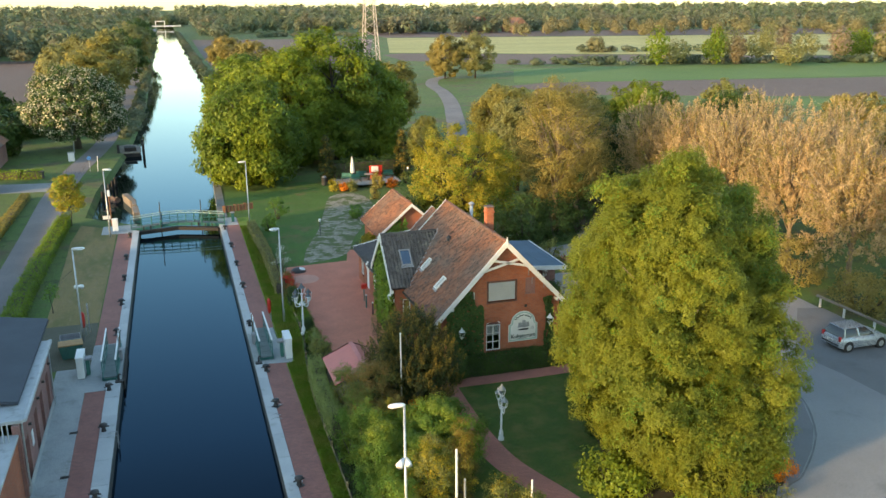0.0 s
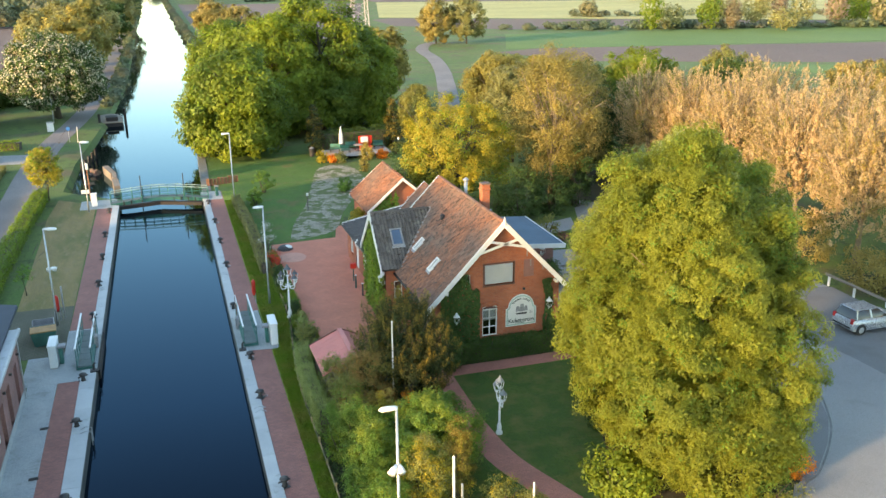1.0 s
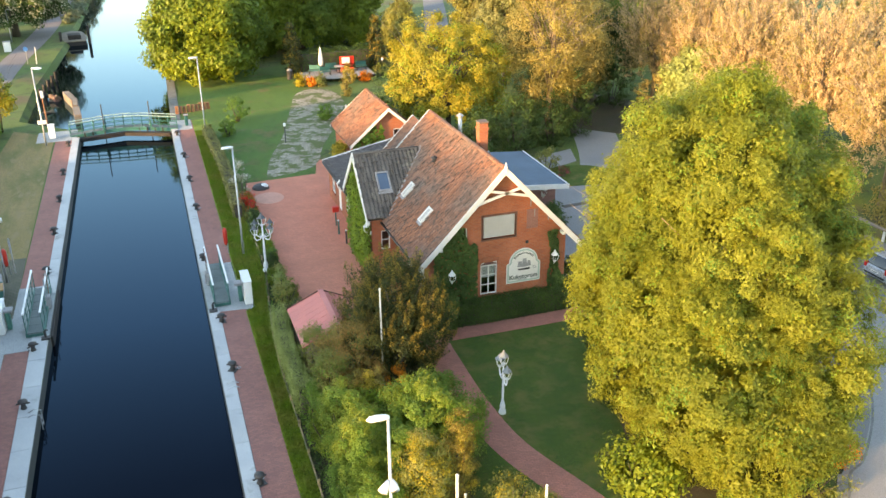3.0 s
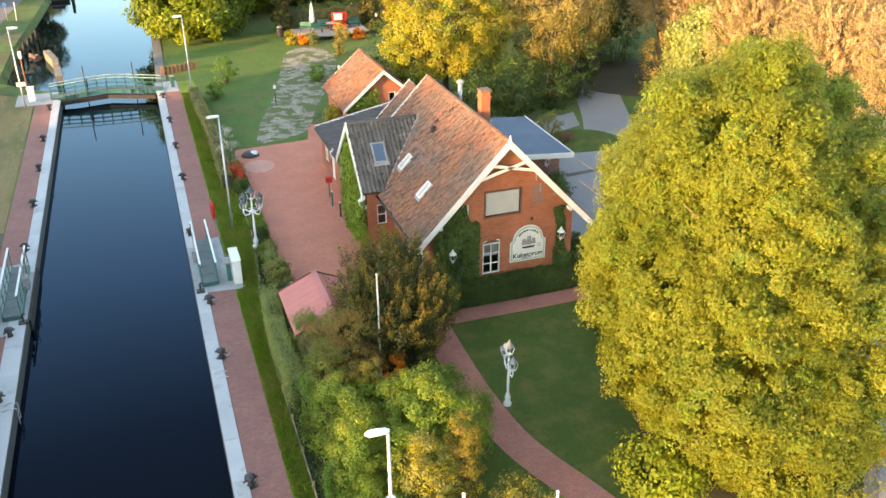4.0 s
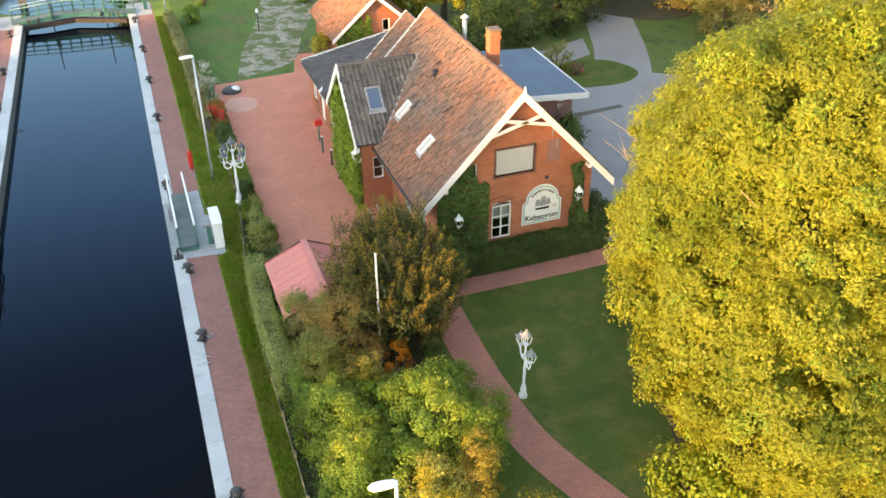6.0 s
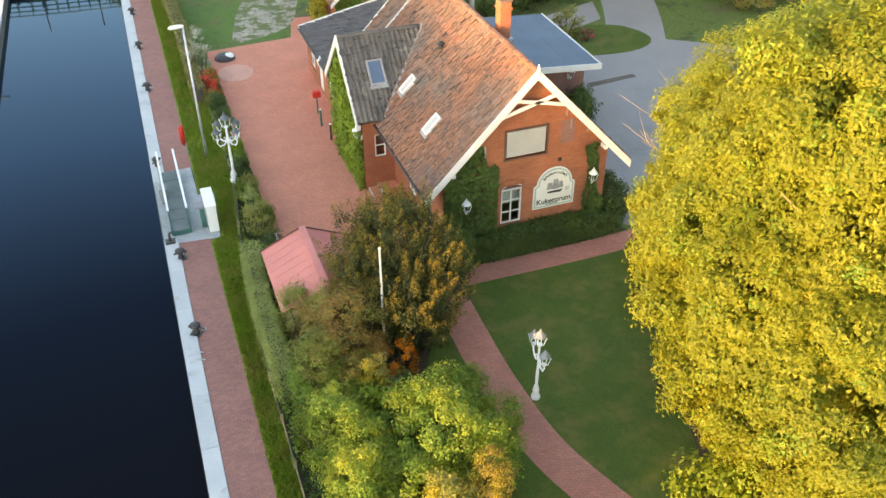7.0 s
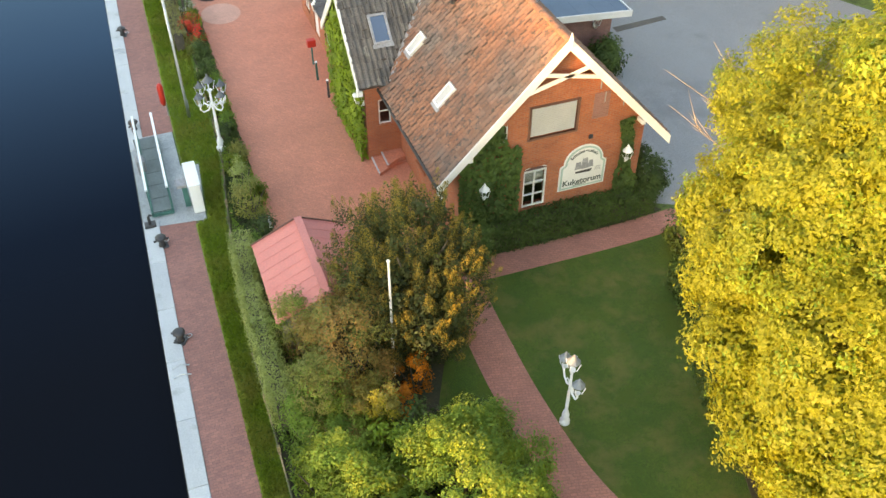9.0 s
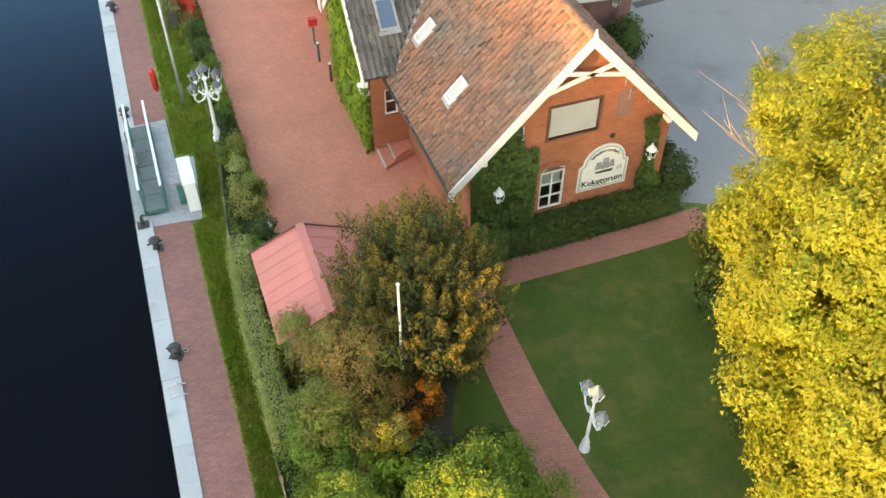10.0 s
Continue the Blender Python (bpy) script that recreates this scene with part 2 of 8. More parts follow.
M["timber"] = surface("weathered_timber", (0.24, 0.20, 0.16), (0.16, 0.13, 0.10), 0.8, 0.8, 14.0, 0.3, 0.008, stretch=(1.0, 1.0, 4.0))
M["pale_wood"] = surface("sun_bleached_wood", (0.42, 0.30, 0.16), (0.30, 0.22, 0.13), 0.8, 0.8, 14.0, 0.3, 0.006, stain=(0.12, 0.12, 0.06), stain_scale=0.5, stain_at=(0.46, 0.56))
M["boardwalk"] = surface("grey_deck_boards", (0.34, 0.34, 0.33), (0.26, 0.26, 0.25), 0.85, 0.8, 16.0, 0.3, 0.006)
M["board"] = surface("weathered_tan_board", (0.46, 0.27, 0.12), (0.36, 0.21, 0.10), 0.85, 1.5, 14.0, 0.3, 0.006, stain=(0.30, 0.19, 0.10), stain_scale=2.0, stain_at=(0.5, 0.7))
M["rusty"] = surface("rusty_steel", (0.26, 0.12, 0.06), (0.17, 0.08, 0.05), 0.85, 2.0, 14.0, 0.3, 0.008)
M["bark"] = surface("bark", (0.10, 0.08, 0.06), (0.065, 0.055, 0.042), 0.9, 1.5, 14.0, 0.7, 0.03, stretch=(1.0, 1.0, 0.3))
M["bark_warm"] = surface("pale_bark", (0.26, 0.20, 0.14), (0.19, 0.15, 0.10), 0.9, 1.5, 14.0, 0.5, 0.02, stretch=(1.0, 1.0, 0.3))
M["under"] = surface("roof_underlay", (0.05, 0.035, 0.028), (0.07, 0.05, 0.04), 0.9, 1.0, 14.0, 0.2, 0.01)
M["tile_red"] = surface("weathered_red_tile", (0.275, 0.116, 0.064), (0.21, 0.097, 0.061), 0.85, 0.5, 16.0, 0.4, 0.010, rand=0.2, stain=(0.14, 0.108, 0.09), stain_scale=0.35, stain_at=(0.42, 0.66), blotch=(0.075, 0.06, 0.05), blotch_scale=5.0)
M["tile_red_joined"] = surface("weathered_red_tile_field", (0.275, 0.116, 0.064), (0.21, 0.097, 0.061), 0.85, 0.5, 16.0, 0.4, 0.010, rand=0.2, island=True, stain=(0.14, 0.108, 0.09), stain_scale=0.35, stain_at=(0.42, 0.66), blotch=(0.075, 0.06, 0.05), blotch_scale=5.0)
M["tile_grey"] = surface("lichened_grey_tile", (0.135, 0.115, 0.10), (0.095, 0.085, 0.078), 0.85, 0.8, 16.0, 0.3, 0.006, rand=0.25, island=True, stain=(0.24, 0.22, 0.17), stain_scale=2.2, stain_at=(0.58, 0.7))
M["slate"] = surface("dark_slate_roof", (0.115, 0.105, 0.10), (0.085, 0.08, 0.08), 0.75, 0.7, 16.0, 0.2, 0.006, rand=0.15, island=True)
M["felt"] = surface("blue_grey_roof_sheet", (0.10, 0.155, 0.205), (0.085, 0.13, 0.175), 0.85, 0.5, 18.0, 0.1, 0.004, speckle=0.15)
# white paint of the lock house with its shade mixed in as grey-blue
M["shaded_white"] = surface("shaded_white_paint", (0.40, 0.43, 0.45), (0.34, 0.37, 0.39), 0.6, 0.9, 18.0, 0.1, 0.003, speckle=0.1, stain=(0.24, 0.26, 0.26), stain_scale=1.4)
M["worn_asphalt"] = surface("worn_brown_strip", (0.13, 0.11, 0.09), (0.10, 0.088, 0.075), 0.9, 0.8, 20.0, 0.3, 0.006)
M["felt_dark"] = surface("dark_roof_felt", (0.04, 0.055, 0.078), (0.03, 0.042, 0.062), 0.7, 0.6, 20.0, 0.2, 0.004, speckle=0.25)
M["pink_metal"] = surface("faded_red_sheet_metal", (0.64, 0.19, 0.155), (0.55, 0.16, 0.135), 0.5, 0.6, 16.0, 0.05, 0.003, speckle=0.12)
M["lead"] = surface("lead_flashing", (0.30, 0.30, 0.31), (0.23, 0.23, 0.24), 0.55, 2.0, 18.0, 0.2, 0.004)
M["shutter"] = surface("pale_roller_shutter", (0.44, 0.45, 0.44), (0.39, 0.40, 0.39), 0.6, 1.0, 20.0, 0.05, 0.002, speckle=0.08)
M["frame_brown"] = surface("brown_frame", (0.16, 0.07, 0.05), (0.12, 0.055, 0.04), 0.6, 2.0, 20.0, 0.1, 0.003)
M["door_brown"] = surface("brown_door", (0.14, 0.065, 0.06), (0.10, 0.05, 0.045), 0.55, 1.0, 20.0, 0.1, 0.003)
# opaque pane; the mirrored sky is painted in as a blue base colour
M["sky_glass"] = surface("roof_window_glass", (0.07, 0.12, 0.19), (0.06, 0.10, 0.16), 0.08, 1.0, 20.0, 0.0, 0.001, speckle=0.0, gloss=1.0)
M["glass"] = clear("window_glass")
M["blind"] = surface("pale_blind", (0.46, 0.46, 0.45), (0.40, 0.40, 0.39), 0.8, 2.0, 20.0, 0.1, 0.003, speckle=0.1)
M["red"] = surface("bright_red_plastic", (0.62, 0.035, 0.02), (0.52, 0.03, 0.02), 0.4, 2.0, 20.0, 0.03, 0.002, speckle=0.08)
M["car_paint"] = surface("silver_car_paint", (0.42, 0.46, 0.50), (0.40, 0.44, 0.48), 0.28, 1.0, 20.0, 0.0, 0.001, metal=0.55, speckle=0.05)
M["car_glass"] = surface("tinted_car_glass", (0.015, 0.018, 0.02), (0.02, 0.022, 0.025), 0.06, 1.0, 20.0, 0.0, 0.001, speckle=0.0, gloss=0.8)
M["rubber"] = surface("black_rubber", (0.02, 0.02, 0.02), (0.028, 0.028, 0.028), 0.85, 4.0, 30.0, 0.1, 0.002)
M["lens_red"] = surface("red_lamp_lens", (0.45, 0.02, 0.02), (0.40, 0.02, 0.02), 0.15, 3.0, 20.0, 0.0, 0.001, speckle=0.05)
M["ink"] = surface("dark_green_lettering", (0.02, 0.045, 0.04), (0.02, 0.04, 0.035), 0.6, 3.0, 20.0, 0.0, 0.001, speckle=0.05)
M["sign_green"] = surface("pale_green_sign_rim", (0.32, 0.46, 0.40), (0.30, 0.43, 0.37), 0.5, 3.0, 20.0, 0.0, 0.001, speckle=0.05)
M["blue"] = surface("blue_enamel", (0.03, 0.16, 0.42), (0.03, 0.14, 0.38), 0.5, 3.0, 20.0, 0.0, 0.001, speckle=0.05)
M["hood"] = surface("weathered_grey_hood", (0.10, 0.115, 0.13), (0.07, 0.08, 0.09), 0.6, 3.0, 25.0, 0.2, 0.004)
M["pale_hood"] = surface("pale_grey_hood", (0.19, 0.215, 0.23), (0.14, 0.16, 0.175), 0.5, 3.0, 25.0, 0.2, 0.004)
M["lantern_glass"] = clear("lantern_glass", (0.95, 0.97, 0.97))
M["lantern_glass"].node_tree.nodes["Principled BSDF"].inputs["IOR"].default_value = 1.03
M["stone_red"] = surface("red_masonry", (0.20, 0.105, 0.082), (0.11, 0.085, 0.07), 0.9, 2.5, 10.0, 0.6, 0.04, stain=(0.09, 0.10, 0.06), stain_scale=1.5, stain_at=(0.48, 0.6))


# ---- builders ----
def top_of(ob):
    while ob.parent:
        ob = ob.parent
    return ob


def thing(name, at, label, category, group="", kind="", turn=0.0):
    ob = new(name)
    ob.matrix_basis = pose(at[0], at[1], at[2], 0, 0, turn)
    ob.empty_display_size = 0.2
    return tagged(ob, label, category, group, kind)


def mesh_of(name, bm, material):
    me = bpy.data.meshes.new(name)
    bmesh.ops.recalc_face_normals(bm, faces=bm.faces)
    bm.to_mesh(me)
    bm.free()
    me.materials.append(material)
    return me


def part(name, bm, material, parent, label="", smooth=False):
    """One mesh under a thing or a part, in the thing's own space."""
    me = mesh_of(name, bm, material)
    if smooth:
        me.polygons.foreach_set("use_smooth", [True] * len(me.polygons))
    ob = new(name, me)
    ob.parent = parent
    return tagged(ob, label)


def wpart(name, bm, material, parent, label="", smooth=False):
    """The same for a mesh laid out in the world."""
    bm.transform(top_of(parent).matrix_basis.inverted())
    return part(name, bm, material, parent, label, smooth)


def setting(name, bm, material, label, category):
    return tagged(new(name, mesh_of(name, bm, material)), label, category, "", "structure")


def box(bm, x0, x1, y0, y1, z0, z1, bevel=0.0):
    vs = [bm.verts.new((x, y, z)) for z in (z0, z1) for x, y in ((x0, y0), (x1, y0), (x1, y1), (x0, y1))]
    fs = [bm.faces.new([vs[i] for i in q]) for q in ((3, 2, 1, 0), (4, 5, 6, 7), (0, 1, 5, 4), (1, 2, 6, 5), (2, 3, 7, 6), (3, 0, 4, 7))]
    if bevel:
        edges = list({e for f in fs for e in f.edges})
        bmesh.ops.bevel(bm, geom=edges, offset=bevel, segments=1, affect="EDGES", profile=0.5)
    return bm


def boxed(x0, x1, y0, y1, z0, z1, bevel=0.0):
    return box(bmesh.new(), x0, x1, y0, y1, z0, z1, bevel)


def prism(bm, pts, way):
    """A flat outline carried along a way: a solid."""
    way = Vector(way)
    a = [bm.verts.new(p) for p in pts]
    b = [bm.verts.new(Vector(p) + way) for p in pts]
    bm.faces.new(a)
    bm.faces.new(b[::-1])
    for i in range(len(a)):
        j = (i + 1) % len(a)
        bm.faces.new((a[i], a[j], b[j], b[i]))
    return bm


def beam(bm, p, q, w, h, up=(0, 0, 1)):
    p, q, up = Vector(p), Vector(q), Vector(up)
    d = (q - p).normalized()
    s = d.cross(up)
    s = s.normalized() if s.length > 1e-4 else Vector((1, 0, 0))
    u = s.cross(d).normalized()
    pts = [p + s * (a * w / 2) + u * (b * h / 2) for a, b in ((-1, -1), (1, -1), (1, 1), (-1, 1))]
    return prism(bm, pts, q - p)


def tube(bm, pts, radii, n=8, caps=True):
    """A round bar of changing thickness through points."""
    pts = [Vector(p) for p in pts]
    rings = []
    side = None
    for i, p in enumerate(pts):
        d = (pts[min(i + 1, len(pts) - 1)] - pts[max(i - 1, 0)]).normalized()
        if side is None or side.cross(d).length < 1e-3:
            side = d.orthogonal().normalized()
        side = (side - d * side.dot(d)).normalized()
        o = d.cross(side)
        r = radii[i] if hasattr(radii, "__len__") else radii
        rings.append([bm.verts.new(p + (side * math.cos(k * math.tau / n) + o * math.sin(k * math.tau / n)) * r) for k in range(n)])
    for a, b in zip(rings, rings[1:]):
        for k in range(n):
            bm.faces.new((a[k], a[(k + 1) % n], b[(k + 1) % n], b[k]))
    if caps:
        bm.faces.new(rings[0][::-1])
        bm.faces.new(rings[-1])
    return bm


def lathe(bm, at, profile, n=12):
    """A turned shape: (radius, height) pairs over a point."""
    return tube(bm, [(at[0], at[1], at[2] + z) for _, z in profile], [max(r, 0.001) for r, _ in profile], n)


def sheet(name, outline, z, material, label, category, thick=0.03):
    """A paved or planted area with a real edge, its top at z."""
    bm = prism(bmesh.new(), [(x, y, z - thick) for x, y in outline], (0, 0, thick))
    return setting(name, bm, material, label, category)


def smooth_line(points, steps=6):
    out = []
    for i in range(len(points) - 1):
        p0, p1, p2, p3 = (Vector(points[max(0, min(len(points) - 1, i + k))]) for k in (-1, 0, 1, 2))
        for s in range(steps):
            t = s / steps
            out.append(0.5 * ((2 * p1) + (p2 - p0) * t + (2 * p0 - 5 * p1 + 4 * p2 - p3) * t * t + (3 * p1 - p0 - 3 * p2 + p3) * t ** 3))
    out.append(Vector(points[-1]))
    return out


def ribbon(points, width):
    """The outline of a strip along a line; width: one number or one for each point."""
    line = [Vector((p[0], p[1], 0)) for p in points]
    left, right = [], []
    for i, p in enumerate(line):
        d = (line[min(i + 1, len(line) - 1)] - line[max(i - 1, 0)]).normalized()
        n = Vector((-d.y, d.x, 0))
        w = width[i] if hasattr(width, "__len__") else width
        left.append(p + n * w / 2)
        right.append(p - n * w / 2)
    return left, right


def strip(name, points, width, z, material, label, category, thick=0.03):
    left, right = ribbon(points, width)
    bm = bmesh.new()
    rows = [[bm.verts.new((p.x, p.y, zz)) for p in side] for side in (left, right) for zz in (z, z - thick)]
    lt, lb, rt, rb = rows
    for i in range(len(lt) - 1):
        bm.faces.new((lt[i], rt[i], rt[i + 1], lt[i + 1]))
        bm.faces.new((lt[i], lt[i + 1], lb[i + 1], lb[i]))
        bm.faces.new((rt[i + 1], rt[i], rb[i], rb[i + 1]))
        bm.faces.new((lb[i], lb[i + 1], rb[i + 1], rb[i]))
    for i in (0, -1):
        bm.faces.new((lt[i], lb[i], rb[i], rt[i]))
    return setting(name, bm, material, label, category)


def wall(bm, axis, pos, thick, u0, u1, z0, top, openings=()):
    """A wall along x (axis 'x', face at y = pos) or along y, as thick as given, with openings (ua, ub, za, zb) through it. top: height over u."""
    cuts = sorted({u0, u1, *(u for o in openings for u in o[:2] if u0 < u < u1), *(u for u in top.get("knees", ()) if u0 < u < u1)})
    height = top["at"]
    for a, b in zip(cuts, cuts[1:]):
        mid = (a + b) / 2
        spans = sorted((o[2], o[3]) for o in openings if o[0] < mid < o[1])
        z = z0
        cells = []
        for lo, hi in spans:
            if lo > z:
                cells.append((z, z, lo, lo))
            z = hi
        cells.append((z, z, height(b), height(a)))
        for za, zb, zc, zd in cells:
            if axis == "x":
                prism(bm, [(a, pos, za), (b, pos, zb), (b, pos, zc), (a, pos, zd)], (0, thick, 0))
            else:
                prism(bm, [(pos, a, za), (pos, b, zb), (pos, b, zc), (pos, a, zd)], (thick, 0, 0))
    bmesh.ops.remove_doubles(bm, verts=bm.verts, dist=0.0005)
    return bm


def window(parent, axis, pos, u0, u1, z0, z1, out, rows=2, cols=2, rail=0.06, frame_mat="white", blind=0.0, name="window"):
    """A casement in a wall at pos that looks towards out (+1 or -1): frame, panes, sill."""
    def bx(bm, a, b, c, d, near, far):
        p, q = sorted((pos + out * near, pos + out * far))
        return box(bm, a, b, p, q, c, d) if axis == "x" else box(bm, p, q, a, b, c, d)
    bm = bmesh.new()
    ring = []
    for depth in (-0.10, -0.03):
        for inset in (0.0, rail):
            corners = ((u0 + inset, z0 + inset), (u1 - inset, z0 + inset), (u1 - inset, z1 - inset), (u0 + inset, z1 - inset))
            ring.append([bm.verts.new((u, pos + out * depth, z) if axis == "x" else (pos + out * depth, u, z)) for u, z in corners])
    ob_, ib, of, inn_ = ring
    for i in range(4):
        j = (i + 1) % 4
        for a, b in ((ob_, ib), (of, inn_), (ob_, of), (ib, inn_)):
            bm.faces.new((a[i], a[j], b[j], b[i]))
    bmesh.ops.recalc_face_normals(bm, faces=bm.faces)
    frame_ob = wpart(name, bm, M[frame_mat], parent)
    for i in range(1, cols):
        u = u0 + (u1 - u0) * i / cols
        wpart("glazing_bar", bx(bmesh.new(), u - rail * 0.45, u + rail * 0.45, z0 + rail, z1 - rail, -0.095, -0.035), M[frame_mat], frame_ob)
    for j in range(1, rows):
        z = z0 + (z1 - z0) * j / rows
        wpart("glazing_bar", bx(bmesh.new(), u0 + rail, u1 - rail, z - rail * 0.4, z + rail * 0.4, -0.092, -0.038), M[frame_mat], frame_ob)
    for i in range(cols):
        for j in range(rows):
            a, b = u0 + (u1 - u0) * i / cols + rail * 0.4, u0 + (u1 - u0) * (i + 1) / cols - rail * 0.4
            c, d = z0 + (z1 - z0) * j / rows + rail * 0.4, z0 + (z1 - z0) * (j + 1) / rows - rail * 0.4
            pane = wpart("pane", bx(bmesh.new(), a, b, c, d, -0.075, -0.065), M["glass"], frame_ob)
            pane.visible_shadow = False
    wpart("window_sill", bx(bmesh.new(), u0 - 0.06, u1 + 0.06, z0 - 0.07, z0, -0.02, 0.07), M["brick"], frame_ob)
    if blind:
        wpart("blind", bx(bmesh.new(), u0 + rail, u1 - rail, z1 - (z1 - z0) * blind, z1 - rail, -0.19, -0.17), M["blind"], frame_ob, "pale roller blind behind the glass")
    return frame_ob


# ---- ground, canal and water ----
# canal edges: y, left, right
def edge_right(y):
    return 3.53 + (y - 37) * 0.0061


def edge_left(y):
    return -3.97 + (y - 41) * 0.0072


BANKS = [(-60, edge_left(-60), edge_right(-60)), (88.3, edge_left(88.3), edge_right(88.3)), (88.6, -3.9, 4.0), (93, -8.3, 4.0), (106, -8.1, 4.2), (117, -7.3, 4.8), (134, -6.2, 5.9), (150, -5.5, 7.0), (173, -4.75, 8.8), (201, -4.3, 9.9), (243, -4.1, 10.7), (362, -3.9, 11.2), (730, -3.4, 11.2), (1100, -2.0, 13.0), (2600, 9.0, 22.0), (30000, 9.0, 22.0)]
bm = bmesh.new()
rows = []
for y, l, r in BANKS:
    steep = 0.0 if y < 88.5 else 0.7
    rows.append([bm.verts.new((x, y, z)) for x, z in ((-30000, 0), (-300, 0), (-60, 0), (-20, 0), (l - steep, 0), (l, -1.0 if steep else -0.004), (l + 0.01, -3), (r - 0.01, -3), (r, -1.0 if steep else -0.004), (r + steep, 0), (20, 0), (60, 0), (300, 0), (30000, 0))])
for a, b in zip(rows, rows[1:]):
    for i in range(len(a) - 1):
        bm.faces.new((a[i], a[i + 1], b[i + 1], b[i]))
setting("ground", bm, M["ground"], "flat green meadow land cut by the canal", "ground")
bm = bmesh.new()
box(bm, -9.6, 14.0, -60, 700, -1.6, -0.64)
box(bm, -9.6, 23.0, 700.01, 2600, -1.6, -0.64)
setting("water", bm, M["water"], "still dark canal water with a tinted sky reflection", "water")
for side, edge, k in (("left", edge_left, -1), ("right", edge_right, 1)):
    pts = [(edge(10) - 0.03 * k, 10, -3), (edge(88.3) - 0.03 * k, 88.3, -3), (edge(88.3) + 0.45 * k, 88.3, -3), (edge(10) + 0.45 * k, 10, -3)]
    setting("lock_wall_" + side, prism(bmesh.new(), pts, (0, 0, 2.986)), M["chamber"], "dark wet masonry wall of the lock chamber", "lock wall")

# quays: red clinker strips, concrete slabs
for name, edge, k, y0, y1, inset, label in (("path_quay_right", edge_right, 1, 8, 49.3, 0.55, "red clinker towpath beside the lock"), ("path_quay_right_far", edge_right, 1, 55.3, 88, 0.55, "red clinker towpath beside the lock"), ("path_quay_left", edge_left, -1, 8, 48.3, 0.76, "red clinker towpath beside the lock house"), ("path_quay_left_far", edge_left, -1, 55.6, 88, 0.55, "red clinker towpath beside the lock")):
    sheet(name, [(edge(y0) + inset * k, y0), (edge(y0) + 1.86 * k, y0), (edge(y1) + 1.86 * k, y1), (edge(y1) + inset * k, y1)], 0.012, M["clinker"], label, "pavement")
sheet("slab_left", [(-7.1, 48.3), (-4.47, 48.3), (-4.47, 49.4), (-3.905, 49.4), (-3.87, 55.2), (-4.4, 55.2), (-4.4, 55.6), (-5.75, 55.6), (-5.75, 52.0), (-7.6, 52.0), (-7.6, 48.3)], 0.02, M["concrete"], "pale concrete slab at the open lock gate", "pavement")
sheet("apron_left", [(-7.24, 8), (-5.8, 8), (-5.8, 48.3), (-7.24, 48.3)], 0.016, M["concrete"], "pale concrete apron along the lock house", "pavement")
sheet("slab_right", [(3.615, 49.3), (5.85, 49.05), (6.1, 52.6), (5.4, 52.75), (5.4, 55.3), (3.645, 55.3)], 0.02, M["concrete"], "pale concrete slab at the open lock gate", "pavement")
sheet("slab_head_left", [(-7.0, 85.0), (-3.87, 85.0), (-3.87, 88.3), (-7.0, 88.3)], 0.02, M["concrete"], "pale concrete head of the lock", "pavement")
sheet("slab_head_right", [(3.77, 85.0), (5.6, 85.0), (5.6, 88.3), (3.77, 88.3)], 0.02, M["concrete"], "pale concrete head of the lock", "pavement")
sheet("lawn_left", [(-9.15, 60.0), (-5.75, 60.0), (-5.65, 86.6), (-9.1, 89.6), (-9.5, 83.0), (-9.3, 74.0)], 0.012, M["dry_lawn"], "worn dry lawn beside the lock", "lawn")
sheet("paving_left", [(-9.2, 52.0), (-5.76, 52.0), (-5.75, 60.0), (-9.6, 60.0)], 0.014, M["clinker_grey"], "mossy grey block paving", "pavement")
sheet("verge_right", [(5.2, 8), (5.9, 8), (6.12, 34), (6.2, 43.5), (6.6, 48.5), (7.1, 53.6), (7.15, 60), (7.0, 88), (5.7, 88), (5.56, 70), (5.45, 55.32), (5.45, 52.8), (6.15, 52.7), (5.9, 49.0), (5.43, 48.9), (5.4, 36)], 0.014, M["verge"], "strip of lush grass between towpath and garden", "grass strip")

# lane on the far side, side street, parking yard
strip("lane_left", smooth_line([(-14.0, 20, 0), (-12.9, 60, 0), (-12.8, 85, 0), (-12.95, 105, 0), (-12.2, 122, 0), (-10.6, 138, 0), (-9.6, 155, 0), (-8.8, 200, 0), (-7.6, 420, 0), (-5, 900, 0)]), 2.9, 0.02, M["road"], "narrow asphalt lane along the canal", "road")
sheet("side_street", [(-60, 111.5), (-14.2, 108.6), (-13.6, 113.8), (-60, 120.5)], 0.016, M["asphalt"], "grey asphalt side street", "road")
sheet("yard_asphalt", [(21.7, 44.2), (23.6, 43.2), (23.3, 40.5), (24.5, 36.0), (25.3, 32.0), (24.5, 28.4), (22.6, 26.4), (22.0, 8), (62, 8), (62, 33), (42.0, 38.2), (42.4, 50), (38.6, 58), (33.6, 61.6), (26.4, 59.8), (26.0, 55.0), (21.7, 55.0)], 0.018, M["asphalt"], "grey asphalt parking yard", "yard")
strip("drive", smooth_line([(31.6, 58.8, 0), (34.8, 65.0, 0), (37.3, 71.0, 0), (39.4, 76.0, 0), (41, 80, 0)]), 3.6, 0.022, M["asphalt"], "grey asphalt drive between trees", "road")
sheet("drive_branch", [(28.4, 63.6), (32.6, 65.2), (33.6, 68.2), (28.0, 66.4)], 0.02, M["asphalt"], "grey asphalt branch of the drive", "road")
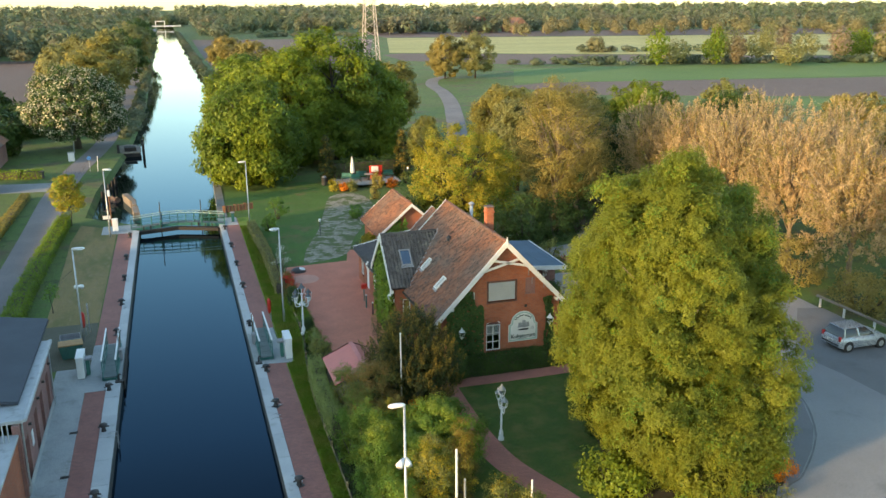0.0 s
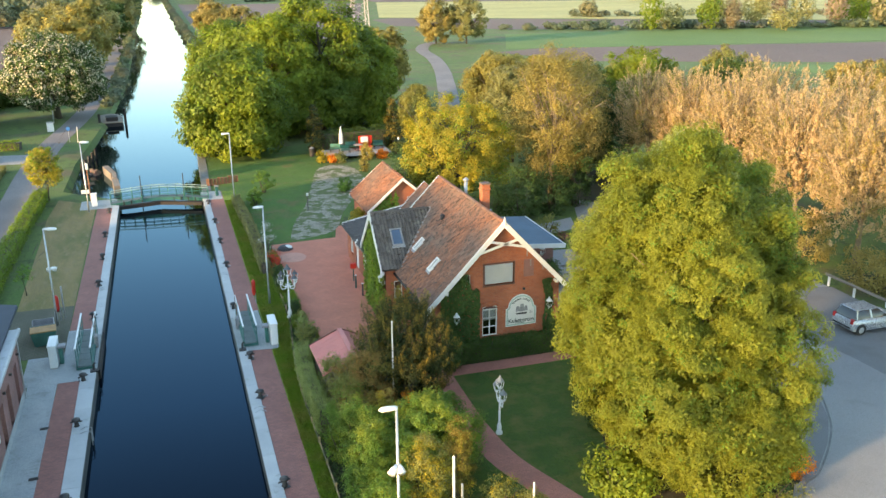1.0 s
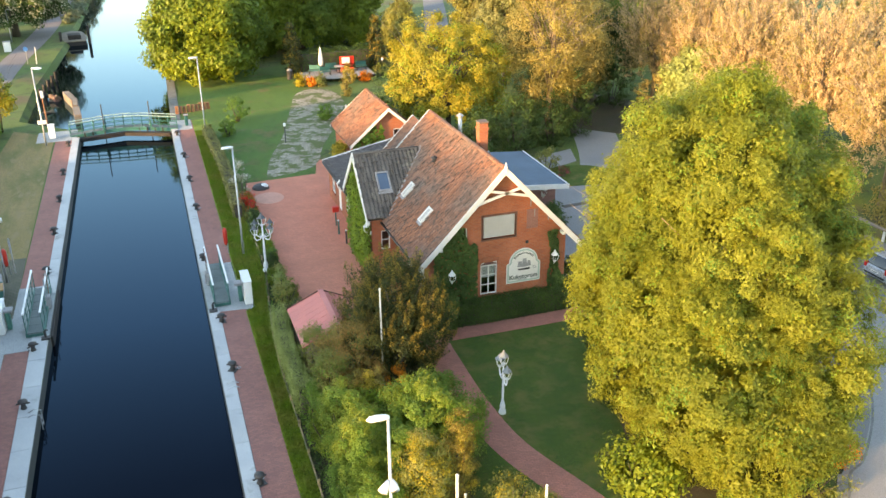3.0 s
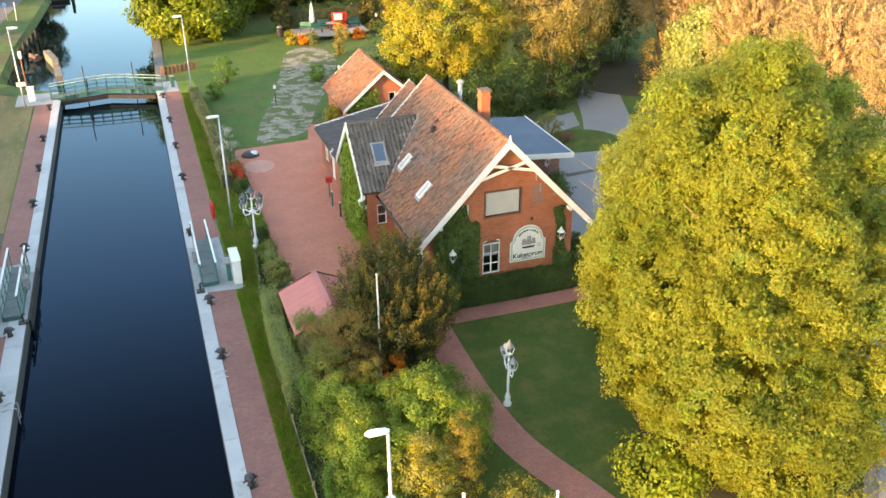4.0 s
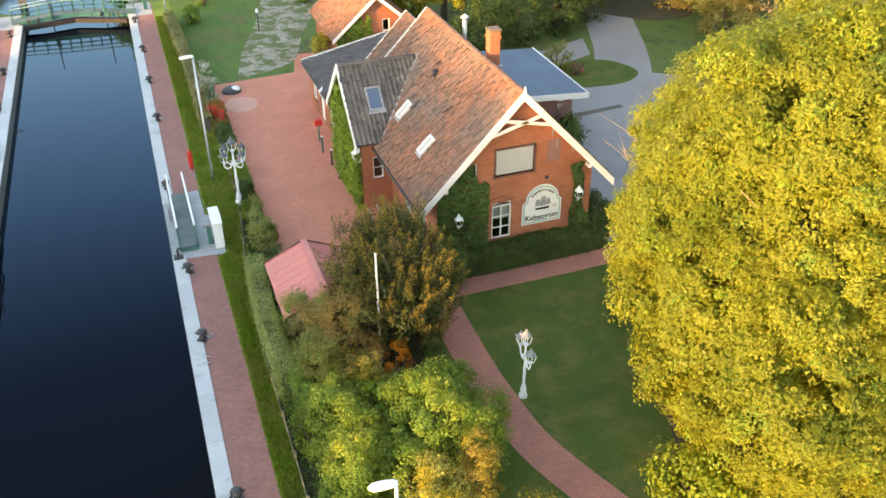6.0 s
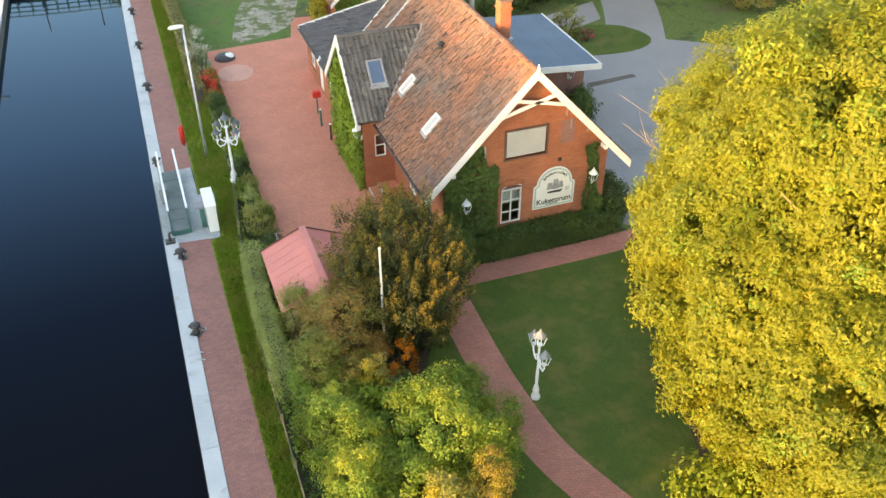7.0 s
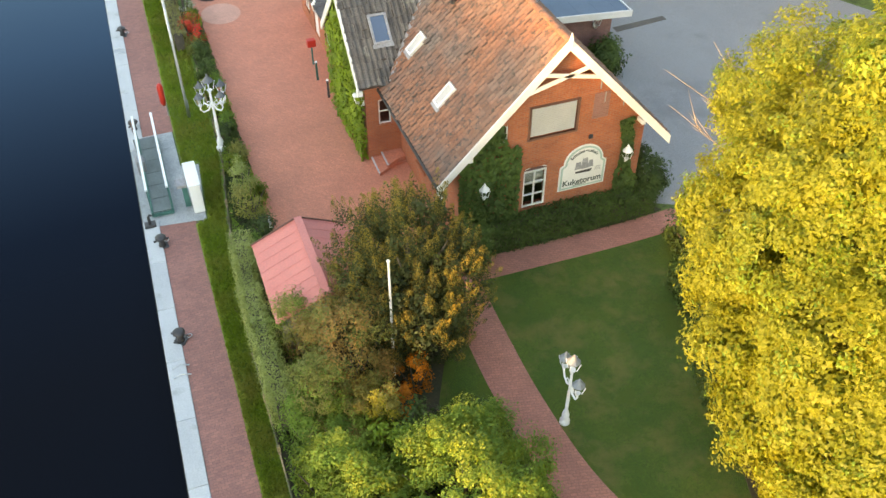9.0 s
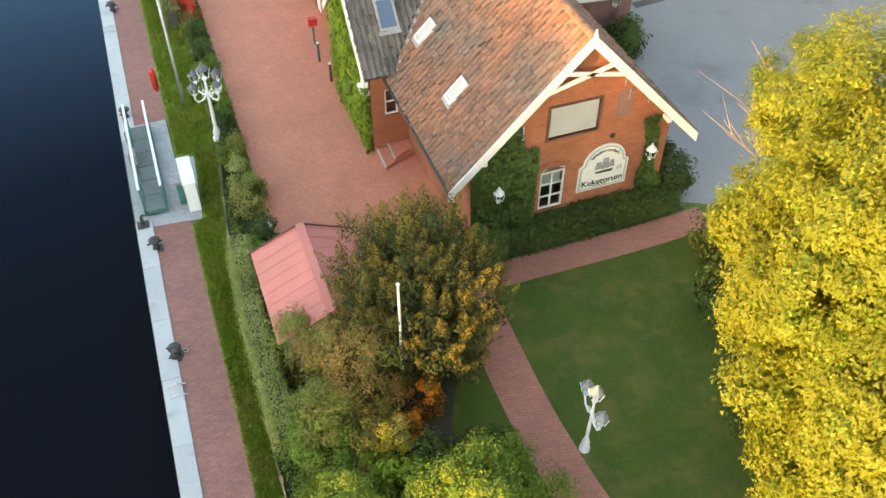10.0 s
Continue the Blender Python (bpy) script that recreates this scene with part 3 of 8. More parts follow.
sheet("grass_island", [(p.x, p.y) for p in smooth_line([(28.2, 60.4, 0), (31.8, 59.9, 0), (33.9, 61.2, 0), (33.2, 63.6, 0), (30.8, 64.4, 0), (28.2, 63.2, 0), (28.2, 60.4, 0)], 4)][:-1], 0.05, M["lawn"], "rounded grass island in the yard", "lawn")
sheet("tree_bed", [(p.x, p.y) for p in smooth_line([(16.6, 8, 0), (16.6, 26, 0), (18.2, 33, 0), (20.0, 37.5, 0), (22.6, 42.0, 0), (23.6, 40.0, 0), (24.8, 36.0, 0), (25.6, 32.0, 0), (24.8, 28.4, 0), (22.8, 26.4, 0), (22.0, 8, 0)], 5)], 0.03, M["soil"], "dark planted bed under the large tree", "flower bed")
strip("kerb", smooth_line([(22.4, 8, 0), (22.9, 24.0, 0), (24.3, 27.6, 0), (25.9, 28.6, 0), (28.0, 30.4, 0), (29.6, 32.2, 0), (31.2, 35.0, 0), (31.7, 37.6, 0), (31.4, 39.6, 0)]), 0.09, 0.03, M["sheet_pile"], "low flush kerb line in the asphalt", "kerb", 0.07)
sheet("verge_asphalt", [(24.6, 27.9), (25.9, 28.7), (28.0, 30.5), (29.6, 32.3), (31.1, 35.0), (31.6, 37.6), (31.3, 39.6), (23.5, 43.0), (23.8, 40.0), (25.0, 36.0), (25.8, 32.0), (25.0, 28.4)], 0.026, M["asphalt_dark"], "darker asphalt inside the kerb", "pavement")
sheet("parking_bay", [(35.9, 30.0), (48.0, 30.0), (48.0, 36.6), (42.1, 38.3), (42.5, 46.8), (40.8, 47.4), (35.2, 40.6), (35.7, 37.3)], 0.022, M["asphalt_dark"], "darker asphalt parking bay", "yard")

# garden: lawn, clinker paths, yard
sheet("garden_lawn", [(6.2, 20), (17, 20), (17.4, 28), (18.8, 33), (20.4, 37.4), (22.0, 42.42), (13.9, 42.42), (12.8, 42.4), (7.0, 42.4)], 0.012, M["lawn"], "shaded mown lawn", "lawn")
PATH_LINE = smooth_line([(16.4, 25, 0), (14.9, 30.0, 0), (13.65, 33.7, 0), (13.33, 37.0, 0), (13.36, 40.0, 0), (13.5, 43.4, 0)])
strip("garden_path", PATH_LINE, 1.34, 0.022, M["clinker_path"], "curved red clinker garden path", "path")
strip("gable_path", smooth_line([(13.2, 42.98, 0), (16.5, 42.92, 0), (19.8, 42.9, 0), (22.5, 43.0, 0)]), 1.1, 0.026, M["clinker_path"], "red clinker path along the gable hedge", "path")
sheet("yard_clinker", [(7.9, 47.6), (12.0, 45.0), (14.0, 45.0), (14.0, 66.5), (15.4, 69.0), (15.4, 72.2), (13.9, 72.4), (13.2, 69.2), (8.0, 68.8), (7.6, 57)], 0.018, M["clinker_yard"], "red clinker yard beside the inn", "yard")
sheet("bed_quay", [(6.75, 45.6), (8.0, 46.4), (7.9, 56), (8.1, 66), (7.25, 66), (7.15, 57)], 0.04, M["soil"], "planted border between yard and towpath", "flower bed")
sheet("bed_front", [(6.3, 26), (11.2, 26), (11.2, 34), (11.0, 38), (12.0, 40), (12.2, 43.6), (6.75, 46.0), (6.2, 43.5), (6.13, 36)], 0.03, M["soil"], "overgrown shrub bed", "flower bed")
sheet("bed_gable", [(13.6, 43.5), (14.4, 43.48), (20.2, 43.46), (22.0, 43.6), (21.6, 44.24), (14.0, 44.24)], 0.05, M["soil"], "hedge bed at the foot of the gable", "flower bed")
sheet("back_lawn", [(7.0, 69.2), (13.0, 69.6), (14.0, 74), (15.6, 88), (18.0, 100), (12, 110), (5.8, 108), (5.0, 92), (7.0, 88)], 0.01, M["fresh_lawn"], "mown back lawn beside the canal", "lawn")
sheet("gravel_patch", [(p.x, p.y) for p in smooth_line([(9.6, 69.3, 0), (13.4, 71.0, 0), (15.2, 76, 0), (17.6, 82, 0), (20.2, 90, 0), (19.6, 95.5, 0), (16.6, 95.0, 0), (14.6, 88, 0), (12.6, 80, 0), (10.6, 74, 0), (9.6, 69.3, 0)], 4)][:-1], 0.02, M["gravel"], "pale mossy gravel parking patch", "gravel")

# fields and the farm track
AHEAD, ASIDE = Vector((math.sin(radians(17.5)), math.cos(radians(17.5)), 0)), Vector((math.cos(radians(17.5)), -math.sin(radians(17.5)), 0))


def field(name, u0, u1, v0, v1, z, material, label, skew=0.0):
    pts = [AHEAD * (v + skew * u) + ASIDE * u for u, v in ((u0, v0), (u1, v0), (u1, v1), (u0, v1))]
    return sheet(name, [(p.x, p.y) for p in pts], z, material, label, "field")


def land(name, outline, material, label):
    return sheet(name, outline, 0.03, material, label, "field")


land("field_crop_near", [(112, 168), (160, 110), (420, 120), (420, 150), (170, 150)], M["crop"], "green field of young crop")
land("field_plough_near", [(84, 214), (94, 186), (156, 158), (420, 140), (420, 178), (200, 200), (100, 220)], M["plough"], "brown ploughed field")
land("field_crop_mid", [(90, 222), (198, 206), (500, 190), (500, 235), (246, 258), (110, 272)], M["crop"], "green field of young crop")
land("field_plough_mid", [(88, 330), (120, 292), (270, 272), (270, 280), (100, 380), (90, 372)], M["plough"], "brown ploughed field")
land("field_pale", [(97, 388), (272, 285), (560, 300), (700, 470), (460, 480), (139, 562)], M["pale_field"], "pale striped meadow")
land("field_plough_far", [(140, 570), (460, 490), (720, 500), (720, 560), (150, 690)], M["plough"], "brown ploughed field")
land("field_plough_canal", [(15.5, 240), (60, 260), (90, 395), (128, 556), (90, 570), (18.5, 590), (16.5, 420)], M["plough"], "grey-brown ploughed field beside the canal")
land("field_plough_left", [(-80, 205), (-27, 205), (-27, 280), (-40, 385), (-140, 410), (-140, 230)], M["plough"], "grey-brown ploughed field across the canal")
strip("farm_track", smooth_line([(40, 120, 0), (46.5, 140, 0), (52, 158, 0), (59, 182, 0), (64.5, 205, 0), (68, 226, 0), (74, 243, 0), (80, 250, 0)]), 3.4, 0.04, M["road"], "pale narrow farm track", "road")


# sheet-pile edge of the bank beyond the lock, soil under the trees, worn strip in the yard
PILE_LINE = [(4.02, 88.62), (4.12, 93), (4.52, 108), (4.86, 118)]
bm = prism(bmesh.new(), [(x - 0.05, y, -2.6) for x, y in PILE_LINE] + [(x + 0.78, y, -2.6) for x, y in PILE_LINE[::-1]], (0, 0, 2.64))
setting("bank_wall_right", bm, M["sheet_pile"], "grey sheet-pile bank edge above the lock", "bank wall")
sheet("wood_floor", [(p.x, p.y) for p in smooth_line([(36.6, 73.6, 0), (40.5, 69.8, 0), (44.5, 70.5, 0), (47.0, 76, 0), (44, 84, 0), (38, 82, 0), (36.6, 73.6, 0)], 4)][:-1], 0.028, M["soil"], "bare brown soil under the trees", "soil")
sheet("worn_strip", [(27.2, 56.9), (27.2, 56.4), (30.2, 56.7), (30.2, 57.1)], 0.024, M["worn_asphalt"], "worn dark strip in the asphalt", "pavement")
land("field_behind_bridge", [(-6, 968), (24, 968), (60, 2600), (-20, 2600)], M["ground"], "meadow and wood edge behind the far bridge")


# ---- the inn ----
RIDGE_X, RIDGE_Z, PITCH = 17.5, 7.72, 4.37 / 4.3
Y0, Y1, EAVE = 43.85, 55.2, 4.3


def slope_z(x):
    return RIDGE_Z - abs(x - RIDGE_X) * PITCH


def slab(bm, a, b, c, d, thick):
    """A roof plane: four corners of its top face, thickened straight down."""
    return prism(bm, [a, b, c, d], (0, 0, -thick))


inn = thing("inn", (17.5, 50, 0), "red brick inn with a tiled gable roof and white bargeboards", "house")
gable_top = {"at": lambda u: min(slope_z(u) - 0.16, 99), "knees": (RIDGE_X,)}
GABLE_HOLES = [(16.42, 17.30, 1.22, 2.95), (16.50, 18.24, 4.18, 5.36), (15.42, 15.72, 4.2, 4.9)]
wall_front = wpart("wall", wall(bmesh.new(), "x", 44.2, 0.32, 14.0, 20.98, 0, gable_top, GABLE_HOLES), M["brick"], inn)
flat_top = {"at": lambda u: 3.95}
LEFT_HOLES = [(45.6, 46.5, 1.0, 2.6), (47.6, 48.5, 1.0, 2.6)]
wpart("wall", wall(bmesh.new(), "y", 14.002, 0.32, 44.53, 55.0, 0, flat_top, LEFT_HOLES), M["brick"], inn)
wpart("wall", wall(bmesh.new(), "y", 20.66, 0.318, 44.53, 58.0, 0, flat_top), M["brick"], inn)
wpart("wall", wall(bmesh.new(), "x", 54.7, 0.3, 14.34, 20.64, 0, gable_top), M["brick"], inn)
window(inn, "x", 44.2, 16.42, 17.30, 1.22, 2.78, -1, rows=3, cols=2, blind=0.45)
# segmental arch over the ground floor window: dark tympanum and brick voussoirs
bm = bmesh.new()
box(bm, 16.44, 17.28, 44.26, 44.29, 2.79, 2.94)
wpart("arch_panel", bm, M["door_brown"], wall_front)
bm = bmesh.new()
arc = [(16.86 + 0.90 * math.cos(radians(118 - 56 * i / 8)), 2.09 + 0.90 * math.sin(radians(118 - 56 * i / 8))) for i in range(9)]
for (xa, za), (xb, zb) in zip(arc, arc[1:]):
    beam(bm, (xa, 44.235, za), (xb, 44.235, zb), 0.055, 0.06, (0, 1, 0))
wpart("arch_frame", bm, M["white"], wall_front, "white curved window head")
for i in range(11):
    a = radians(62 + 56 * i / 10)
    c, s = math.cos(a), math.sin(a)
    bm = bmesh.new()
    beam(bm, (16.86 + 0.93 * c, 44.19, 2.10 + 0.93 * s), (16.86 + 1.15 * c, 44.19, 2.10 + 1.15 * s), 0.085, 0.05, (0, 1, 0))
    wpart("brick", bm, M["brick"], wall_front)
for y0, y1 in ((45.6, 46.5), (47.6, 48.5)):
    window(inn, "y", 14.002, y0, y1, 1.0, 2.6, -1, rows=2, cols=2, blind=0.4)
window(inn, "x", 44.2, 15.42, 15.72, 4.2, 4.9, -1, rows=2, cols=1, rail=0.045)
# roller shutter in the upper window
shutter = wpart("shutter", boxed(16.56, 18.18, 44.21, 44.25, 4.24, 5.32), M["shutter"], inn, "closed pale roller shutter")
for k in range(15):
    z = 4.27 + k * 0.07
    wpart("slat", boxed(16.58, 18.16, 44.196, 44.212, z, z + 0.058), M["shutter"], shutter)
bm = bmesh.new()
for a, b, c, d in ((16.44, 18.30, 4.10, 4.18), (16.44, 18.30, 5.36, 5.44), (16.44, 16.52, 4.18, 5.36), (18.22, 18.30, 4.18, 5.36)):
    box(bm, a, b, 44.165, 44.24, c, d)
wpart("shutter_frame", bm, M["frame_brown"], wall_front)
wpart("blind_window", boxed(18.82, 19.42, 44.185, 44.21, 4.45, 5.45, 0.004), M["brick_dark"], wall_front, "bricked-up window panel")
for k in range(3):
    wpart("wall_anchor", boxed(18.98 + 0.55 * k * 0, 19.02, 44.17, 44.2, 5.6, 6.0) if k == 0 else boxed(18.45 + k * 0.75, 18.49 + k * 0.75, 44.17, 44.2, 5.35 - 0.3 * k, 5.75 - 0.3 * k), M["lead"], wall_front)

# main roof planes, ridge, bargeboards
roof = wpart("roof", slab(bmesh.new(), (RIDGE_X - EAVE, Y0, slope_z(RIDGE_X - EAVE)), (RIDGE_X, Y0, RIDGE_Z), (RIDGE_X, Y1, RIDGE_Z), (RIDGE_X - EAVE, Y1, slope_z(RIDGE_X - EAVE)), 0.14), M["under"], inn)
roof_right = wpart("roof", slab(bmesh.new(), (RIDGE_X + 0.002, Y0, RIDGE_Z), (RIDGE_X + EAVE, Y0, slope_z(RIDGE_X + EAVE)), (RIDGE_X + EAVE, Y1, slope_z(RIDGE_X + EAVE)), (RIDGE_X + 0.002, Y1, RIDGE_Z), 0.14), M["under"], inn)
for s in (-1, 1):
    lo, hi = Vector((RIDGE_X + s * (EAVE + 0.1), Y0 - 0.03, slope_z(RIDGE_X + EAVE + 0.1) - 0.10)), Vector((RIDGE_X, Y0 - 0.03, RIDGE_Z - 0.02))
    wpart("bargeboard", prism(bmesh.new(), [lo + Vector((0, 0, 0.14)), hi + Vector((0, 0, 0.17)), hi + Vector((0, 0, -0.22)), lo + Vector((0, 0, -0.22))], (0, 0.06, 0)), M["white"], inn, "white painted bargeboard")
    lo2, hi2 = Vector((RIDGE_X + s * EAVE, Y1 + 0.0, slope_z(RIDGE_X + EAVE))), Vector((RIDGE_X, Y1, RIDGE_Z))
    wpart("bargeboard", prism(bmesh.new(), [lo2 + Vector((0, 0, 0.12)), hi2 + Vector((0, 0, 0.14)), hi2 + Vector((0, 0, -0.2)), lo2 + Vector((0, 0, -0.2))], (0, 0.06, 0)), M["white"], inn, "white painted bargeboard")
    for k in (3.2,):
        x = RIDGE_X + s * k
        wpart("purlin_end", boxed(x - 0.07, x + 0.07, Y0, 44.2, slope_z(x) - 0.48, slope_z(x) - 0.32, 0.01), M["white"], inn)
# crossed gable braces
for a, b in (((16.08, 6.12), (18.36, 6.74)), ((18.90, 6.24), (16.62, 6.76))):
    bm = bmesh.new()
    beam(bm, (a[0], Y0 + 0.05, a[1]), (b[0], Y0 + 0.05, b[1]), 0.06, 0.13, (0, 0, 1))
    wpart("gable_brace", bm, M["white"], inn, "white crossed gable brace")
wpart("finial", lathe(bmesh.new(), (RIDGE_X, Y0 - 0.02, RIDGE_Z), [(0.07, -0.1), (0.08, 0.12), (0.05, 0.2), (0.02, 0.36)], 6), M["white"], inn)
for s in (-1, 1):
    bm = bmesh.new()
    x = RIDGE_X + s * (EAVE + 0.06)
    tube(bm, [(x, Y0 + 0.1, slope_z(x) - 0.1), (x, Y1, slope_z(x) - 0.12)], 0.06, 8)
    wpart("gutter", bm, M["iron"], inn)

# cross gable towards the canal
CX, CY, CZ, CE, CEZ = 12.3, 52.82, 6.38, 2.7, 3.62
cross_pitch = (CZ - CEZ) / CE


def cross_z(y):
    return CZ - abs(y - CY) * cross_pitch


cross_top = {"at": lambda u: cross_z(u) - 0.14, "knees": (CY,)}
wpart("wall", wall(bmesh.new(), "y", 12.62, 0.3, 50.5, 55.2, 0, cross_top, [(52.2, 53.4, 0.9, 2.5)]), M["brick"], inn)
wpart("wall", wall(bmesh.new(), "x", 50.5, 0.3, 12.92, 14.0, 0, {"at": lambda u: 3.7}, [(13.12, 13.62, 1.6, 2.7)]), M["brick"], inn)
window(inn, "x", 50.5, 13.12, 13.62, 1.6, 2.7, -1, rows=2, cols=1)
window(inn, "y", 12.62, 52.2, 53.4, 0.9, 2.5, -1, rows=2, cols=3)
cross_roof = []
for s in (-1, 1):
    top_in = (RIDGE_X - (RIDGE_Z - CZ) / PITCH, CY, CZ)
    low_in = (RIDGE_X - (RIDGE_Z - CEZ) / PITCH, CY + s * CE, CEZ)
    cross_roof.append(wpart("roof", slab(bmesh.new(), (CX, CY + s * CE, CEZ), (CX, CY, CZ), top_in, low_in, 0.12), M["under"], inn))
    lo, hi = Vector((CX - 0.06, CY + s * (CE + 0.06), CEZ - 0.08)), Vector((CX - 0.06, CY, CZ))
    wpart("bargeboard", prism(bmesh.new(), [lo + Vector((0, 0, 0.12)), hi + Vector((0, 0, 0.14)), hi + Vector((0, 0, -0.3)), lo + Vector((0, 0, -0.2))], (0.06, 0, 0)), M["white"], inn, "white painted bargeboard")
    bm = bmesh.new()
    beam(bm, Vector(low_in) + Vector((0, 0, 0.07)), Vector(top_in) + Vector((0, 0, 0.07)), 0.26, 0.03, (-0.6, 0, 0.8))
    wpart("valley", bm, M["lead"], inn, "grey lead valley gutter")
wpart("bargeboard_foot", boxed(CX - 0.08, CX + 0.12, CY - CE - 0.1, CY - CE + 0.1, CEZ - 0.32, CEZ - 0.12, 0.01), M["white"], inn)

# rear extension and the low wing behind the cross gable
EX1, EXZ = 58.5, 6.6
for s in (-1, 1):
    wpart("roof", slab(bmesh.new(), (RIDGE_X + s * 3.4, Y1 + 0.07, EXZ - 3.4 * PITCH), (RIDGE_X + s * 0.002, Y1 + 0.07, EXZ), (RIDGE_X + s * 0.002, EX1, EXZ), (RIDGE_X + s * 3.4, EX1, EXZ - 3.4 * PITCH), 0.14), M["under"], inn)
    lo, hi = Vector((RIDGE_X + s * 3.45, EX1, EXZ - 3.45 * PITCH)), Vector((RIDGE_X, EX1, EXZ))
    wpart("bargeboard", prism(bmesh.new(), [lo + Vector((0, 0, 0.12)), hi + Vector((0, 0, 0.14)), hi + Vector((0, 0, -0.2)), lo + Vector((0, 0, -0.2))], (0, 0.05, 0)), M["white"], inn, "white painted bargeboard")
ext_top = {"at": lambda u: EXZ - abs(u - RIDGE_X) * PITCH - 0.15, "knees": (RIDGE_X,)}
wpart("wall", wall(bmesh.new(), "x", 58.0, 0.3, 14.4, 20.6, 0, ext_top), M["brick"], inn)
WX0, WX1, WZ0, WZ1, WY0, WY1 = 12.92, 18.2, 2.44, 3.52, 55.62, 64.5
wpart("roof", slab(bmesh.new(), (WX0, WY0, WZ0), (WX1, WY0, WZ1), (WX1, WY1, WZ1), (WX0, WY1, WZ0), 0.12), M["under"], inn)
wing_holes = [(56.6, 57.5, 0.7, 2.0), (58.3, 59.2, 0.7, 2.0), (60.6, 61.6, 0.05, 2.05), (62.4, 63.3, 0.7, 2.0)]
wpart("wall", wall(bmesh.new(), "y", 13.2, 0.28, 55.2, 64.2, 0, {"at": lambda u: 2.36}, wing_holes), M["brick"], inn)
for k, (a, b, c, d) in enumerate(wing_holes):
    if k != 2:
        window(inn, "y", 13.2, a, b, c, d, -1, rows=2, cols=2)
wpart("door", boxed(13.26, 13.32, 60.62, 61.58, 0.06, 2.04, 0.01), M["white"], inn, "white panelled house door")
wpart("wall", wall(bmesh.new(), "x", 63.9, 0.28, 13.49, 18.0, 0, {"at": lambda u: 2.3 + (u - 13) * 0.2}), M["brick"], inn)
wpart("wall", wall(bmesh.new(), "y", 17.72, 0.28, 58.32, 63.88, 0, {"at": lambda u: 3.2}), M["brick"], inn)
bm = bmesh.new()
beam(bm, (WX0 - 0.05, WY1, WZ0 + 0.02), (WX1, WY1, WZ1 + 0.02), 0.08, 0.2)
wpart("bargeboard", bm, M["white"], inn, "white painted bargeboard")
bm = bmesh.new()
tube(bm, [(WX0 - 0.05, WY0, WZ0 - 0.06), (WX0 - 0.05, WY1, WZ0 - 0.08)], 0.06, 8)
wpart("gutter", bm, M["iron"], inn)

# low sheet-roofed annexe on the yard side
FX0, FX1, FY0, FY1 = 20.9, 25.75, 53.3, 60.6
wpart("annexe_roof", slab(bmesh.new(), (FX0, FY0, 3.25), (FX1, FY0, 2.85), (FX1 + 0.2, FY1, 2.85), (FX0, FY1, 3.25), 0.12), M["felt"], inn, "blue-grey low pitched sheet roof")
bm = bmesh.new()
beam(bm, (FX0 - 0.2, FY0 - 0.03, 3.19), (FX1 + 0.05, FY0 - 0.03, 2.78), 0.06, 0.3)
wpart("fascia", bm, M["white"], inn, "white fascia board")
bm = bmesh.new()
beam(bm, (FX1 + 0.04, FY0, 2.77), (FX1 + 0.24, FY1, 2.77), 0.06, 0.26)
wpart("fascia", bm, M["white"], inn, "white fascia board")
wpart("annexe_wall", wall(bmesh.new(), "x", 53.9, 0.25, 20.98, 25.2, 0, {"at": lambda u: 3.22 - (u - 20.9) * 0.083 - 0.13}), M["brick_dark"], inn)
wpart("annexe_wall", wall(bmesh.new(), "y", 24.95, 0.25, 54.15, 60.4, 0, {"at": lambda u: 2.7}), M["brick_dark"], inn)
for k in range(5):
    x = FX0 + 0.5 + k * 0.95
    bm = bmesh.new()
    beam(bm, (x, FY0 + 0.02, 3.252 - (x - FX0) * 0.0825), (x + 0.04 * k, FY1, 3.252 - (x - FX0) * 0.0825), 0.02, 0.012)
    wpart("sheet_seam", bm, M["felt"], inn)

# chimney and stove pipe
chim = wpart("chimney", boxed(17.9, 18.36, 48.22, 48.7, 6.6, 8.75, 0.01), M["brick"], inn, "red brick chimney")
wpart("chimney_cap", boxed(17.86, 18.40, 48.18, 48.74, 8.42, 8.52, 0.01), M["brick"], chim)
wpart("chimney_cap", boxed(17.86, 18.40, 48.18, 48.74, 8.75, 8.83, 0.01), M["stone_red"], chim)
wpart("chimney_flashing", boxed(17.78, 18.47, 48.12, 48.83, 6.62, 7.25, 0.01), M["lead"], chim)
pipe = wpart("flue_pipe", tube(bmesh.new(), [(18.3, 52.2, 6.6), (18.3, 52.2, 8.05)], 0.11, 12), M["galv"], inn, "galvanised flue pipe", True)
wpart("flue_cap", lathe(bmesh.new(), (18.3, 52.2, 8.05), [(0.09, 0), (0.2, 0.08), (0.2, 0.13), (0.02, 0.25)], 12), M["galv"], pipe)

